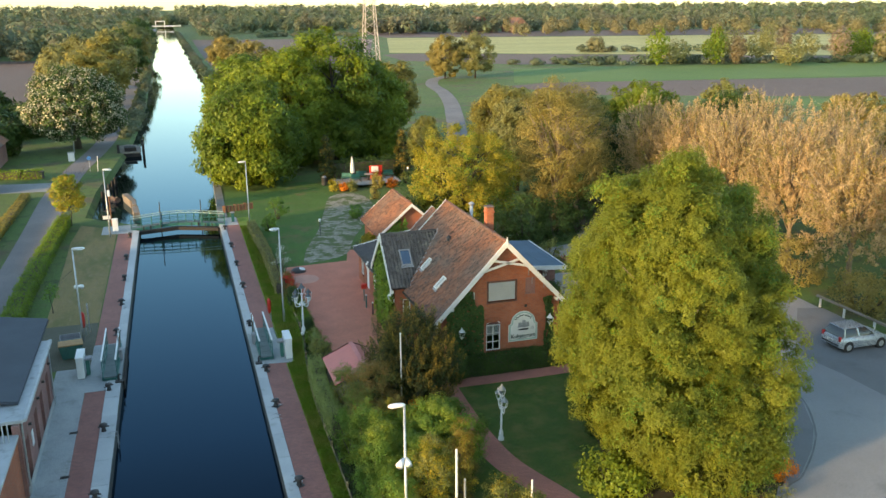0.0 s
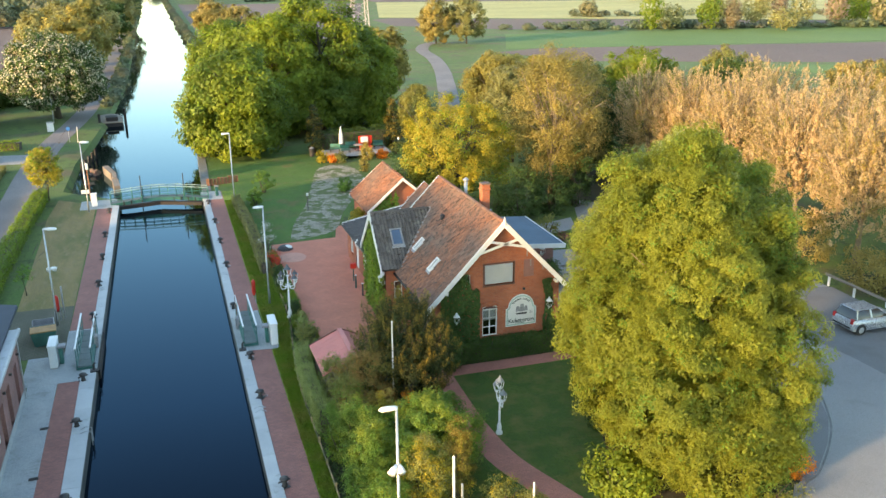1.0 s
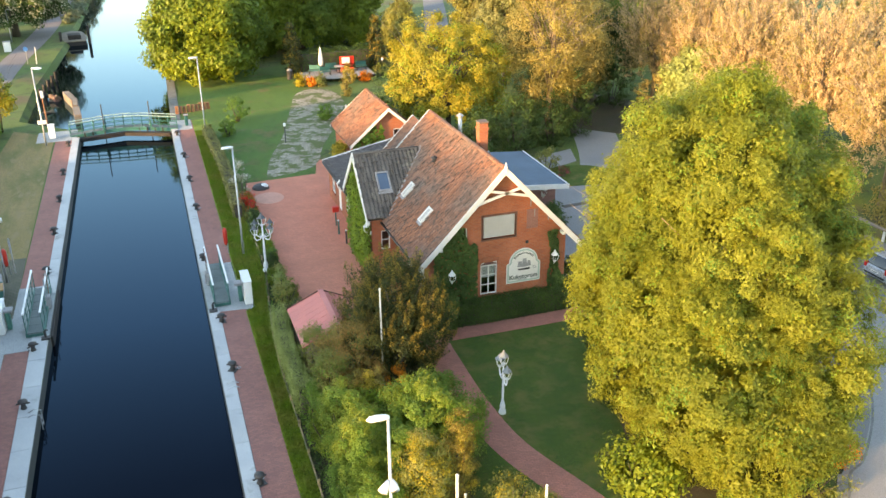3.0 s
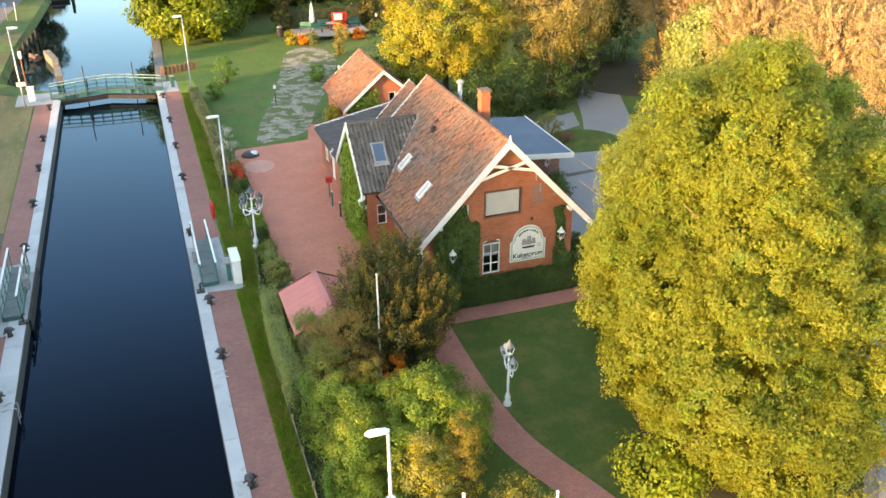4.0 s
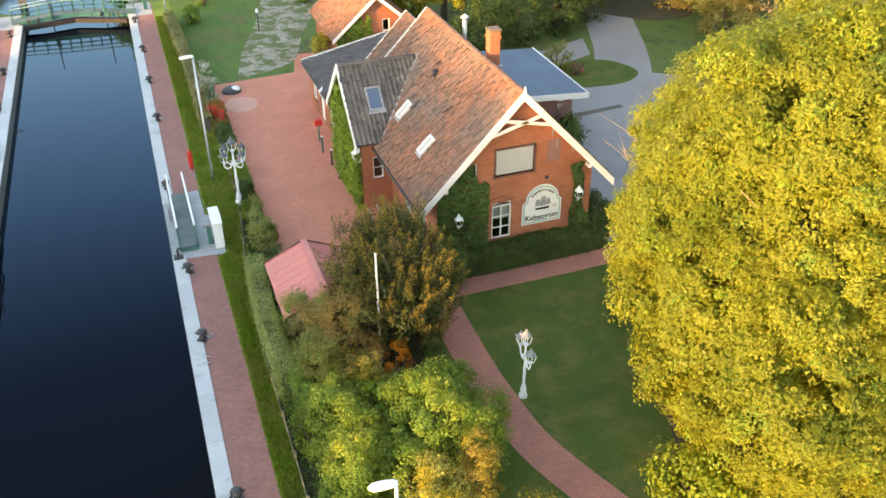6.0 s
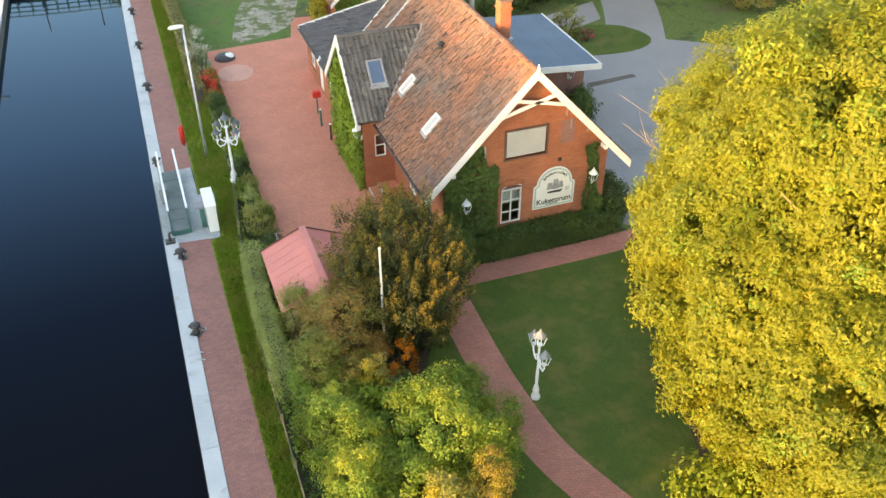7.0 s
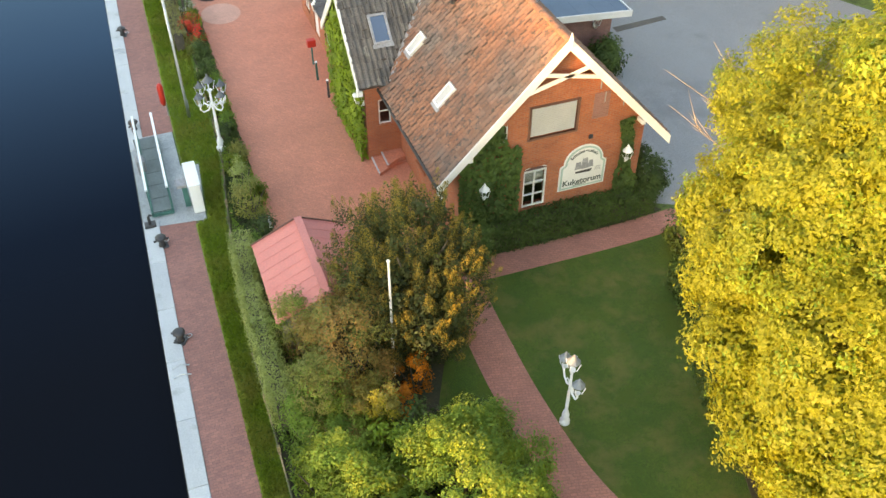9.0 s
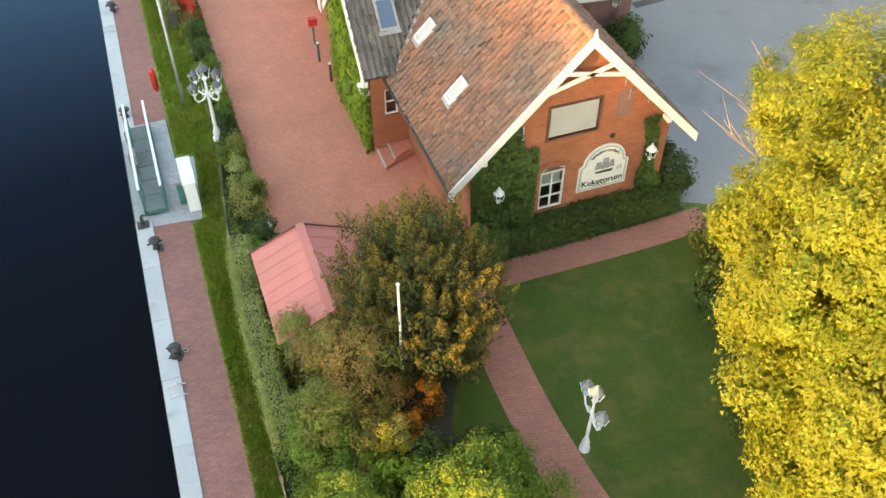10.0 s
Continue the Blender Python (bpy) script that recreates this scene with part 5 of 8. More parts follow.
box(bm, -0.5, 0.5, -0.54, 0.54, 0.0, 0.12)
part("bin", bm, M["green_steel"], skip)
part("load", boxed(-0.7, 0.7, -0.66, 0.3, 0.855, 0.93, 0.02), M["board"], skip, "tan weathered board")
bm = boxed(-0.6, 0.6, 0.65, 1.7, 0.0, 0.1)
for x0, x1, y0, y1 in ((-0.6, 0.6, 0.65, 0.69), (-0.6, 0.6, 1.66, 1.7), (-0.6, -0.56, 0.69, 1.66), (0.56, 0.6, 0.69, 1.66)):
    box(bm, x0, x1, y0, y1, 0.1, 0.85)
part("bin_back", bm, M["lead"], skip, "grey open container")
nb = thing("notice_post", (-6.15, 58.0, 0), "grey notice post beside the skip", "post")
part("post", tube(bmesh.new(), [(0, 0, 0), (0, 0, 2.1)], 0.04, 8), M["galv"], nb)
part("plate", boxed(-0.03, 0.03, -0.2, 0.2, 1.3, 2.0, 0.005), M["lead"], nb)

# timber dolphins and broken pier in the upper basin
def rubble(bm, x, y, z, r, h):
    """A worn lump of masonry, uneven all round."""
    bmesh.ops.create_icosphere(bm, subdivisions=3, radius=1.0, matrix=pose(x, y, z + h * 0.45))
    for v in bm.verts:
        d = v.co - Vector((x, y, z + h * 0.45))
        k = 1 + 0.55 * noise.noise(d * 1.6 + Vector((x, y, 0))) + 0.2 * noise.noise(d * 5.0)
        v.co = Vector((x + d.x * r * k, y + d.y * r * k, z + h * 0.45 + d.z * h * 0.55 * k))
    return bm


pier = thing("basin_pier", (-5.0, 97, -1), "ruined masonry and timber pier in the upper basin", "pier")
for pts, r in ((((-4.5, 99.2), (-5.5, 103.4)), 0.4), (((-4.0, 92.9), (-4.3, 96.4)), 0.4)):
    bm = bmesh.new()
    beam(bm, (pts[0][0], pts[0][1], -0.9), (pts[1][0], pts[1][1], -0.9), r * 1.5, 2.2)
    wpart("pier_wall", bm, M["timber"], pier)
bm = bmesh.new()
beam(bm, (-4.3, 96.3, 0.0), (-4.5, 99.2, 0.0), 0.4, 0.7)
wpart("pier_beam", bm, M["timber"], pier)
bm = bmesh.new()
rubble(bm, -6.9, 98.4, -1.2, 0.6, 0.8)
wpart("rubble_mound", bm, M["stone_red"], pier)
bm = bmesh.new()
rubble(bm, -6.6, 103.2, -1.2, 0.55, 1.2)
wpart("rubble_mound", bm, M["stone_red"], pier)
for k in range(5):
    x, y = -8.0 + 0.25 * k, 104 + 2.1 * k
    wpart("mooring_pile", tube(bmesh.new(), [(x, y, -2), (x + 0.05, y, 0.5)], 0.16, 8), M["tarred"], pier)

boat = thing("moored_barge", (-6.1, 139, -1), "dark moored work barge with shrubs on deck", "boat", "", "", 6)
prof = [(-1.3, -4.2), (1.3, -4.2), (1.6, 0), (1.2, 3.2), (0, 4.4), (-1.2, 3.2), (-1.6, 0)]
part("hull", prism(bmesh.new(), [(x, y, -0.4) for x, y in prof], (0, 0, 1.3)), M["tarred"], boat)
part("deck_rim", prism(bmesh.new(), [(x * 1.05, y * 1.03, 0.9) for x, y in prof], (0, 0, 0.12)), M["timber"], boat)
part("cabin", boxed(-0.8, 0.8, -3.2, -1.4, 1.02, 1.6, 0.05), M["tarred"], boat)
for x, y in ((1.3, -3.6), (-1.3, -3.6), (1.5, 0.5)):
    part("mooring_pile", tube(bmesh.new(), [(x * 1.35, y, -1.4), (x * 1.35, y, 2.2)], 0.18, 8), M["tarred"], boat)
sp = thing("cycle_sign", (-10.4, 121.0, 0), "blue round cycle sign on a post", "road sign")
part("post", tube(bmesh.new(), [(0, 0, 0), (0, 0, 1.9)], 0.035, 6), M["galv"], sp)
part("disc", tube(bmesh.new(), [(0, -0.05, 1.7), (0, -0.07, 1.7)], 0.26, 16), M["blue"], sp)
sp = thing("marker_post", (-9.4, 120.4, 0), "white leaning marker post", "post")
part("post", tube(bmesh.new(), [(0, 0, 0), (0.12, 0, 2.0)], 0.05, 6), M["white"], sp)
bx = thing("roadside_cabinet", (-13.4, 130.0, 0), "pale grey roadside service cabinet", "cabinet")
part("body", boxed(-0.4, 0.4, -0.3, 0.3, 0, 1.2, 0.03), M["white_box"], bx)
part("roof", boxed(-0.45, 0.45, -0.35, 0.35, 1.2, 1.28, 0.03), M["lead"], bx)


# ---- plants ----
rng = np.random.default_rng(7)


def leaf_mesh(name, pos, out, size, material, parent=None, slim=0.6, lift=0.0, at=None, fold=0.25, stray=0.45, tri=False):
    """Thousands of single folded leaves at pos, turned roughly outwards. Local to the parent's base."""
    n = len(pos)
    d = out + rng.normal(0, stray, (n, 3))
    d /= np.linalg.norm(d, axis=1, keepdims=True) + 1e-9
    a = rng.normal(0, 1, (n, 3))
    a[:, 2] += lift
    a -= d * (a * d).sum(1, keepdims=True)
    a /= np.linalg.norm(a, axis=1, keepdims=True) + 1e-9
    b = np.cross(d, a)
    s = (size * rng.uniform(0.65, 1.35, n))[:, None]
    quad = np.stack([pos - a * s * 0.5, pos + b * s * slim * 0.5 + d * s * fold * 0.4, pos + a * s * 0.5, pos - b * s * slim * 0.5 + d * s * fold * 0.4], 1).reshape(-1, 3)
    c = 4
    if tri:
        c, quad = 3, np.stack([pos - a * s * 0.5 + b * s * slim * 0.6, pos - a * s * 0.5 - b * s * slim * 0.6, pos + a * s * 0.7], 1).reshape(-1, 3)
    if at is not None:
        quad = quad - np.array(at)
    me = bpy.data.meshes.new(name)
    me.vertices.add(c * n)
    me.vertices.foreach_set("co", quad.astype(np.float32).ravel())
    me.loops.add(c * n)
    me.loops.foreach_set("vertex_index", np.arange(c * n, dtype=np.int32))
    me.polygons.add(n)
    me.polygons.foreach_set("loop_start", np.arange(0, c * n, c, dtype=np.int32))
    me.update(calc_edges=True)
    me.materials.append(material)
    ob = new(name, me)
    if parent:
        ob.parent = parent
    return ob


def clumps(centre, radii, n_clumps, clump, per, hollow=0.55, low=-0.75, flat=0.8, seed_shift=0.0, puff=0.55, uneven=0.28):
    """Leaf places and outward ways for a crown built of many rounded clumps with gaps."""
    c, r = np.array(centre, float), np.array(radii, float)
    d = rng.normal(0, 1, (n_clumps * 3, 3))
    d /= np.linalg.norm(d, axis=1, keepdims=True)
    d = d[d[:, 2] > low][:n_clumps]
    m = len(d)
    lump = np.array([noise.noise(Vector(v * 1.7) + Vector((c[0] + seed_shift, c[1], 0))) for v in d])
    k = (hollow + (1 - hollow) * rng.random(m) ** 0.45) * (1 + uneven * lump)
    cc = c + d * r * k[:, None]
    cr = clump * rng.uniform(0.6, 1.35, m)
    e = rng.normal(0, 1, (m, per, 3))
    e /= np.linalg.norm(e, axis=2, keepdims=True)
    rad = cr[:, None] * rng.random((m, per)) ** 0.42
    p = cc[:, None] + e * rad[..., None] * np.array([1, 1, flat])
    o = e * puff + d[:, None] * (1.15 - puff) + np.array([0, 0, 0.35])
    p, o = p.reshape(-1, 3), o.reshape(-1, 3)
    keep = p[:, 2] > 0.05
    return p[keep], o[keep], np.repeat(np.arange(m), per)[keep], (e[..., 2] * rad / cr[:, None]).reshape(-1)[keep]


def branches(bm, foot, centre, radii, trunk_r, count, upright=0.4, split=3, twig=0.02):
    """A tapered trunk that forks into limbs and twigs within the crown."""
    foot, c = Vector(foot), Vector(centre)
    top = Vector((c.x, c.y, c.z + radii[2] * 0.55))
    pts = [foot, foot.lerp(top, 0.3) + Vector((rng.normal(0, 0.1), rng.normal(0, 0.1), 0)), foot.lerp(top, 0.65) + Vector((rng.normal(0, 0.2), rng.normal(0, 0.2), 0)), top]
    tube(bm, pts, [trunk_r * 1.25, trunk_r * 0.85, trunk_r * 0.5, trunk_r * 0.12], 8)
    for i in range(count):
        t = rng.uniform(0.25, 0.9)
        start = foot.lerp(top, t)
        a = i * 2.4 + rng.uniform(-0.4, 0.4)
        e = rng.uniform(-0.1, 0.9) * (0.5 + upright) + upright * 0.3
        way = Vector((math.cos(a) * radii[0] * math.cos(e), math.sin(a) * radii[1] * math.cos(e), radii[2] * math.sin(e)))
        end = Vector(c) + way * rng.uniform(0.75, 0.97)
        end.z = max(end.z, start.z * 0.6 + 0.4)
        mid = start.lerp(end, 0.5) + Vector((0, 0, 0.08 * (end - start).length))
        r = trunk_r * 0.42 * (1 - t * 0.5)
        tube(bm, [start, mid, end], [r, r * 0.55, twig], 6)
        for k in range(split):
            u = rng.uniform(0.35, 0.9)
            s2 = start.lerp(mid, u * 2) if u < 0.5 else mid.lerp(end, u * 2 - 1)
            e2 = s2 + (end - start).normalized() * rng.uniform(0.6, 1.6) + Vector((rng.normal(0, 0.8), rng.normal(0, 0.8), rng.uniform(0.1, 1.2)))
            tube(bm, [s2, s2.lerp(e2, 0.5) + Vector((0, 0, 0.1)), e2], [r * 0.4, r * 0.25, twig * 0.7], 5)
    return bm


L = {
    "maple": leaves("maple_leaf", (0.28, 0.305, 0.048), (0.225, 0.26, 0.04), (0.175, 0.22, 0.034), 0.6, 0.3),
    "lime": leaves("lime_leaf", (0.25, 0.295, 0.03), (0.17, 0.235, 0.025), (0.07, 0.13, 0.02), 0.45, 0.12),
    "deep": leaves("deep_green_leaf", (0.08, 0.135, 0.028), (0.056, 0.10, 0.022), (0.04, 0.075, 0.018), 0.3, 0.3),
    "yew": leaves("yew_needle", (0.075, 0.085, 0.02), (0.05, 0.064, 0.016), (0.03, 0.045, 0.012), 0.2, 0.7),
    "bronze": leaves("bronze_cypress_leaf", (0.27, 0.19, 0.035), (0.19, 0.15, 0.028), (0.11, 0.11, 0.022), 0.3, 0.9),
    "yew_gold": leaves("yew_golden_tip", (0.35, 0.24, 0.045), (0.26, 0.185, 0.036), (0.17, 0.135, 0.026), 0.3, 0.7),
    "fresh": leaves("fresh_green_leaf", (0.20, 0.31, 0.05), (0.145, 0.255, 0.042), (0.10, 0.20, 0.035), 0.45, 0.6),
    "hazel": leaves("hazel_leaf", (0.275, 0.325, 0.05), (0.215, 0.28, 0.042), (0.12, 0.22, 0.036), 0.45, 0.6),
    "olive": leaves("olive_leaf", (0.31, 0.285, 0.08), (0.225, 0.235, 0.06), (0.15, 0.175, 0.04), 0.35, 0.5),
    "russet": leaves("russet_leaf", (0.46, 0.24, 0.075), (0.34, 0.20, 0.06), (0.20, 0.17, 0.04), 0.35, 0.8),
    "gold": leaves("golden_leaf", (0.48, 0.38, 0.045), (0.35, 0.30, 0.035), (0.22, 0.22, 0.03), 0.4, 0.4),
    "oak": leaves("young_oak_leaf", (0.48, 0.395, 0.052), (0.37, 0.325, 0.046), (0.25, 0.245, 0.038), 0.45, 0.4),
    "orange": leaves("orange_leaf", (0.95, 0.33, 0.03), (0.80, 0.22, 0.02), (0.42, 0.14, 0.02), 0.3, 0.8),
    "poplar": leaves("budding_poplar_leaf", (0.64, 0.45, 0.245), (0.50, 0.365, 0.19), (0.37, 0.29, 0.145), 0.4, 0.25),
    "willow": leaves("willow_leaf", (0.39, 0.30, 0.095), (0.285, 0.235, 0.072), (0.185, 0.175, 0.05), 0.35, 0.2),
    "birch": leaves("birch_leaf", (0.38, 0.30, 0.075), (0.27, 0.23, 0.055), (0.17, 0.17, 0.045), 0.35, 0.15),
    "pale": leaves("pale_hedge_leaf", (0.35, 0.39, 0.13), (0.27, 0.32, 0.095), (0.20, 0.25, 0.068), 0.25, 0.6),
    "blossom": leaves("chestnut_blossom", (0.62, 0.56, 0.42), (0.48, 0.44, 0.30), (0.35, 0.34, 0.22), 0.2, 0.5),
    "ivy": leaves("ivy_leaf", (0.085, 0.14, 0.03), (0.055, 0.105, 0.024), (0.038, 0.075, 0.018), 0.25, 0.8),
    "vine": leaves("vine_leaf", (0.24, 0.33, 0.03), (0.16, 0.26, 0.025), (0.11, 0.19, 0.024), 0.35, 0.8),
    "flower": leaves("red_flower", (0.78, 0.07, 0.045), (0.66, 0.06, 0.035), (0.20, 0.10, 0.03), 0.3, 1.6),
    "pink": leaves("pink_flower", (0.55, 0.06, 0.14), (0.45, 0.05, 0.10), (0.10, 0.12, 0.03), 0.2, 1.6),
    "grass": leaves("grass_blade", (0.20, 0.30, 0.03), (0.15, 0.24, 0.024), (0.27, 0.27, 0.055), 0.45, 0.5),
    "distant": leaves("distant_wood_leaf", (0.135, 0.175, 0.095), (0.10, 0.14, 0.08), (0.18, 0.17, 0.11), 0.35, 0.02),
    "bank": leaves("bank_tree_leaf", (0.32, 0.29, 0.11), (0.23, 0.23, 0.085), (0.16, 0.18, 0.065), 0.4, 0.06),
    "white_flower": leaves("white_blossom", (0.65, 0.62, 0.55), (0.5, 0.5, 0.42), (0.10, 0.13, 0.03), 0.2, 1.6),
}


def tree(name, foot, height, radii, leaf, label, n_clumps=160, clump=0.8, per=60, size=0.28, trunk=0.22, bark="bark", category="tree", group="", slim=0.6, lift=0.0, low=-0.75, hollow=0.5, limbs=14, upright=0.4, second=None, share=0.2, flat=0.8, split=3, lobes=None, patchy=0.6, tipped=False, tri=False, puff=0.55, uneven=0.28, core=0):
    t = thing(name, (foot[0], foot[1], 0), label, category, group)
    c = (foot[0], foot[1], height - radii[2])
    bm = branches(bmesh.new(), (foot[0], foot[1], -0.1), c, radii, trunk, limbs, upright, split)
    wpart("trunk", bm, M[bark], t, "", True)
    if lobes:
        sets = [clumps((foot[0] + dx, foot[1] + dy, dz), (rx, ry, rz), int(n_clumps * w), clump, per, hollow, low, flat, 9.0 * i, puff, uneven) for i, (dx, dy, dz, rx, ry, rz, w) in enumerate(lobes)]
        p, o, ids, high = (np.concatenate([q[k] + (1000 * i if k == 2 else 0) for i, q in enumerate(sets)]) for k in range(4))
    else:
        p, o, ids, high = clumps(c, radii, n_clumps, clump, per, hollow, low, flat, 0.0, puff, uneven)
    if second:
        tone = rng.random(ids.max() + 1)[ids]
        pick = patchy * tone + (1 - patchy) * rng.random(len(p)) < share
        if tipped:
            pick = (high > 0.22 + 0.5 * rng.random(len(p))) & (tone < 0.8)
        leaf_mesh("crown_tip", p[pick], o[pick], size, L[second], t, slim, lift, (foot[0], foot[1], 0), tri=tri)
        p, o = p[~pick], o[~pick]
    leaf_mesh("crown", p, o, size, L[leaf], t, slim, lift, (foot[0], foot[1], 0), tri=tri)
    if core:
        inner = [clumps((foot[0] + dx, foot[1] + dy, dz), (rx * 0.84, ry * 0.84, rz * 0.88), max(4, int(core * w)), clump * 1.6, 110, 0.75, low)[:2] for dx, dy, dz, rx, ry, rz, w in lobes]
        leaf_mesh("inner_crown", np.concatenate([q[0] for q in inner]), np.concatenate([q[1] for q in inner]), size * 1.35, L[leaf], t, 0.7, 0.0, (foot[0], foot[1], 0), tri=True)
    return t


def spikes(name, base, tip, r, material, parent, at):
    """Thin tapered shoots from base to tip, in one mesh."""
    n = len(base)
    d = tip - base
    a = np.cross(d, rng.normal(0, 1, (n, 3)))
    a /= np.linalg.norm(a, axis=1, keepdims=True) + 1e-9
    b = np.cross(d / (np.linalg.norm(d, axis=1, keepdims=True) + 1e-9), a)
    foot = [base + (a * math.cos(k) + b * math.sin(k)) * r for k in (0.0, 2.09, 4.19)]
    v = np.stack(foot + [tip], 1).reshape(-1, 3) - np.array(at)
    i = np.arange(n)[:, None] * 4
    f = np.concatenate([i + np.array([[0, 1, 3]]), i + np.array([[1, 2, 3]]), i + np.array([[2, 0, 3]])])
    me = bpy.data.meshes.new(name)
    me.from_pydata(v.tolist(), [], f.tolist())
    me.materials.append(material)
    ob = new(name, me)
    ob.parent = parent
    return ob


def shoot_tree(name, foot, height, radii, leaf, second, label, shoots, per, size, group):
    """A budding tree: limbs that end in fans of upright shoots, each set with small buds and leaves."""
    t = thing(name, (foot[0], foot[1], 0), label, "tree", group)
    at = (foot[0], foot[1], 0)
    c, r = np.array([foot[0], foot[1], height - radii[2]]), np.array(radii)
    wpart("trunk", branches(bmesh.new(), (foot[0], foot[1], -0.1), tuple(c), radii, 0.2, 30, 0.8, 2), M["bark_warm"], t, "", True)
    d = rng.normal(0, 1, (shoots * 2, 3))
    d /= np.linalg.norm(d, axis=1, keepdims=True)
    d = d[d[:, 2] > -0.75][:shoots]
    n = len(d)
    lump = np.array([noise.noise(Vector(v * 2.1) + Vector((c[0], c[1], 0))) for v in d])
    base = c + d * r * (rng.uniform(0.35, 0.9, n) * (1 + 0.3 * lump))[:, None]
    way = d * 0.8 + np.array([0, 0, 0.75]) + rng.normal(0, 0.3, d.shape)
    way /= np.linalg.norm(way, axis=1, keepdims=True)
    long = rng.uniform(0.5, 1.3, (n, 1))
    tagged(spikes("shoot_growth", base, base + way * long, 0.025, M["bark_warm"], t, at), "", "", "", "stuff")
    u = rng.random((n, per)) ** 0.8
    e = rng.normal(0, 1, (n, per, 3))
    p = base[:, None] + way[:, None] * (u * long)[..., None] + e * (0.17 * (1.1 - u))[..., None]
    o = e * 0.5 + way[:, None] * 0.3 + d[:, None] * 0.5
    tone = np.repeat(rng.random(n), per)
    pick = 0.6 * tone + 0.4 * rng.random(n * per) < 0.3
    p, o = p.reshape(-1, 3), o.reshape(-1, 3)
    leaf_mesh("crown_tip", p[pick], o[pick], size, L[second], t, 0.4, 1.6, at, tri=True)
    leaf_mesh("crown", p[~pick], o[~pick], size, L[leaf], t, 0.4, 1.6, at, tri=True)
    return t


def bush(name, at, radii, leaf, label, n_clumps=60, clump=0.35, per=60, size=0.11, category="shrub", second=None, share=0.15, slim=0.6, lift=0.0, up=0.75, group=""):
    """A shrub: stems and a crown that reaches down to the ground."""
    t = thing(name, (at[0], at[1], 0), label, category, group)
    c = (at[0], at[1], radii[2] * up)
    for k in range(5):
        a = k * 1.26 + at[0]
        r = rng.uniform(0.3, 0.8)
        bm = tube(bmesh.new(), [(at[0] + 0.1 * math.cos(a), at[1] + 0.1 * math.sin(a), 0), (at[0] + radii[0] * r * 0.5 * math.cos(a), at[1] + radii[1] * r * 0.5 * math.sin(a), c[2] * 0.7), (at[0] + radii[0] * r * math.cos(a), at[1] + radii[1] * r * math.sin(a), c[2] + radii[2] * 0.4)], [0.05, 0.035, 0.012], 5)
        wpart("stem", bm, M["bark"], t)
    p, o, ids, _ = clumps(c, (radii[0] - clump * 0.5, radii[1] - clump * 0.5, radii[2] - clump * 0.3), n_clumps, clump, per, 0.45, -1.0)
    if second and len(p) * share > 1000:
        pick = 0.7 * rng.random(ids.max() + 1)[ids] + 0.3 * rng.random(len(p)) < share
        leaf_mesh("blossom" if second in ("flower", "pink", "white_flower", "orange") else "crown_tip", p[pick], o[pick], size, L[second], t, slim, lift, (at[0], at[1], 0))
        p, o = p[~pick], o[~pick]
    leaf_mesh("crown", p, o, size, L[leaf], t, slim, lift, (at[0], at[1], 0))
    return t


def hedge(name, line, width, height, leaf, label, size=0.09, dense=900, category="hedge", ragged=0.02):
    """A clipped hedge along a line, with a woody core."""
    t = thing(name, (line[0][0], line[0][1], 0), label, category)
    at = (line[0][0], line[0][1], 0)
    core, pos, out = bmesh.new(), [], []
    for a, b in zip(line, line[1:]):
        a, b = np.array(a, float), np.array(b, float)
        ln = np.linalg.norm(b - a)
        d = (b - a) / ln
        s = np.array([-d[1], d[0]])
        beam(core, (a[0], a[1], height * 0.42), (b[0], b[1], height * 0.42), width * 0.6, height * 0.8)
        n = int(dense * ln * (height + width) * 0.9)
        u = rng.random(n) * ln
        k = rng.random(n)
        top = k < width / (width + 2 * height)
        side = np.where(rng.random(n) < 0.5, -1.0, 1.0)
        bulge = 1 + 0.12 * np.array([noise.noise(Vector((x * 0.9, a[0], a[1]))) for x in u]) + 0.1 * np.array([noise.noise(Vector((x * 2.7, a[1], a[0]))) for x in u])
        w = np.where(top, rng.uniform(-0.5, 0.5, n), side * (0.5 - rng.random(n) ** 2 * 0.15)) * width * bulge
        z = np.where(top, height * (1 - rng.random(n) ** 2 * 0.12), rng.random(n) * height) * bulge
        pos.append(np.stack([a[0] + d[0] * u + s[0] * w, a[1] + d[1] * u + s[1] * w, z], 1))
        out.append(np.stack([s[0] * side * ~top, s[1] * side * ~top, np.where(top, 1.0, 0.25)], 1))
    wpart("stem", core, M["bark"], t)
    pos = np.concatenate(pos)
    leaf_mesh("foliage", pos + rng.normal(0, ragged, pos.shape), np.concatenate(out), size, L[leaf], t, 0.6, 0.0, at)
    return t


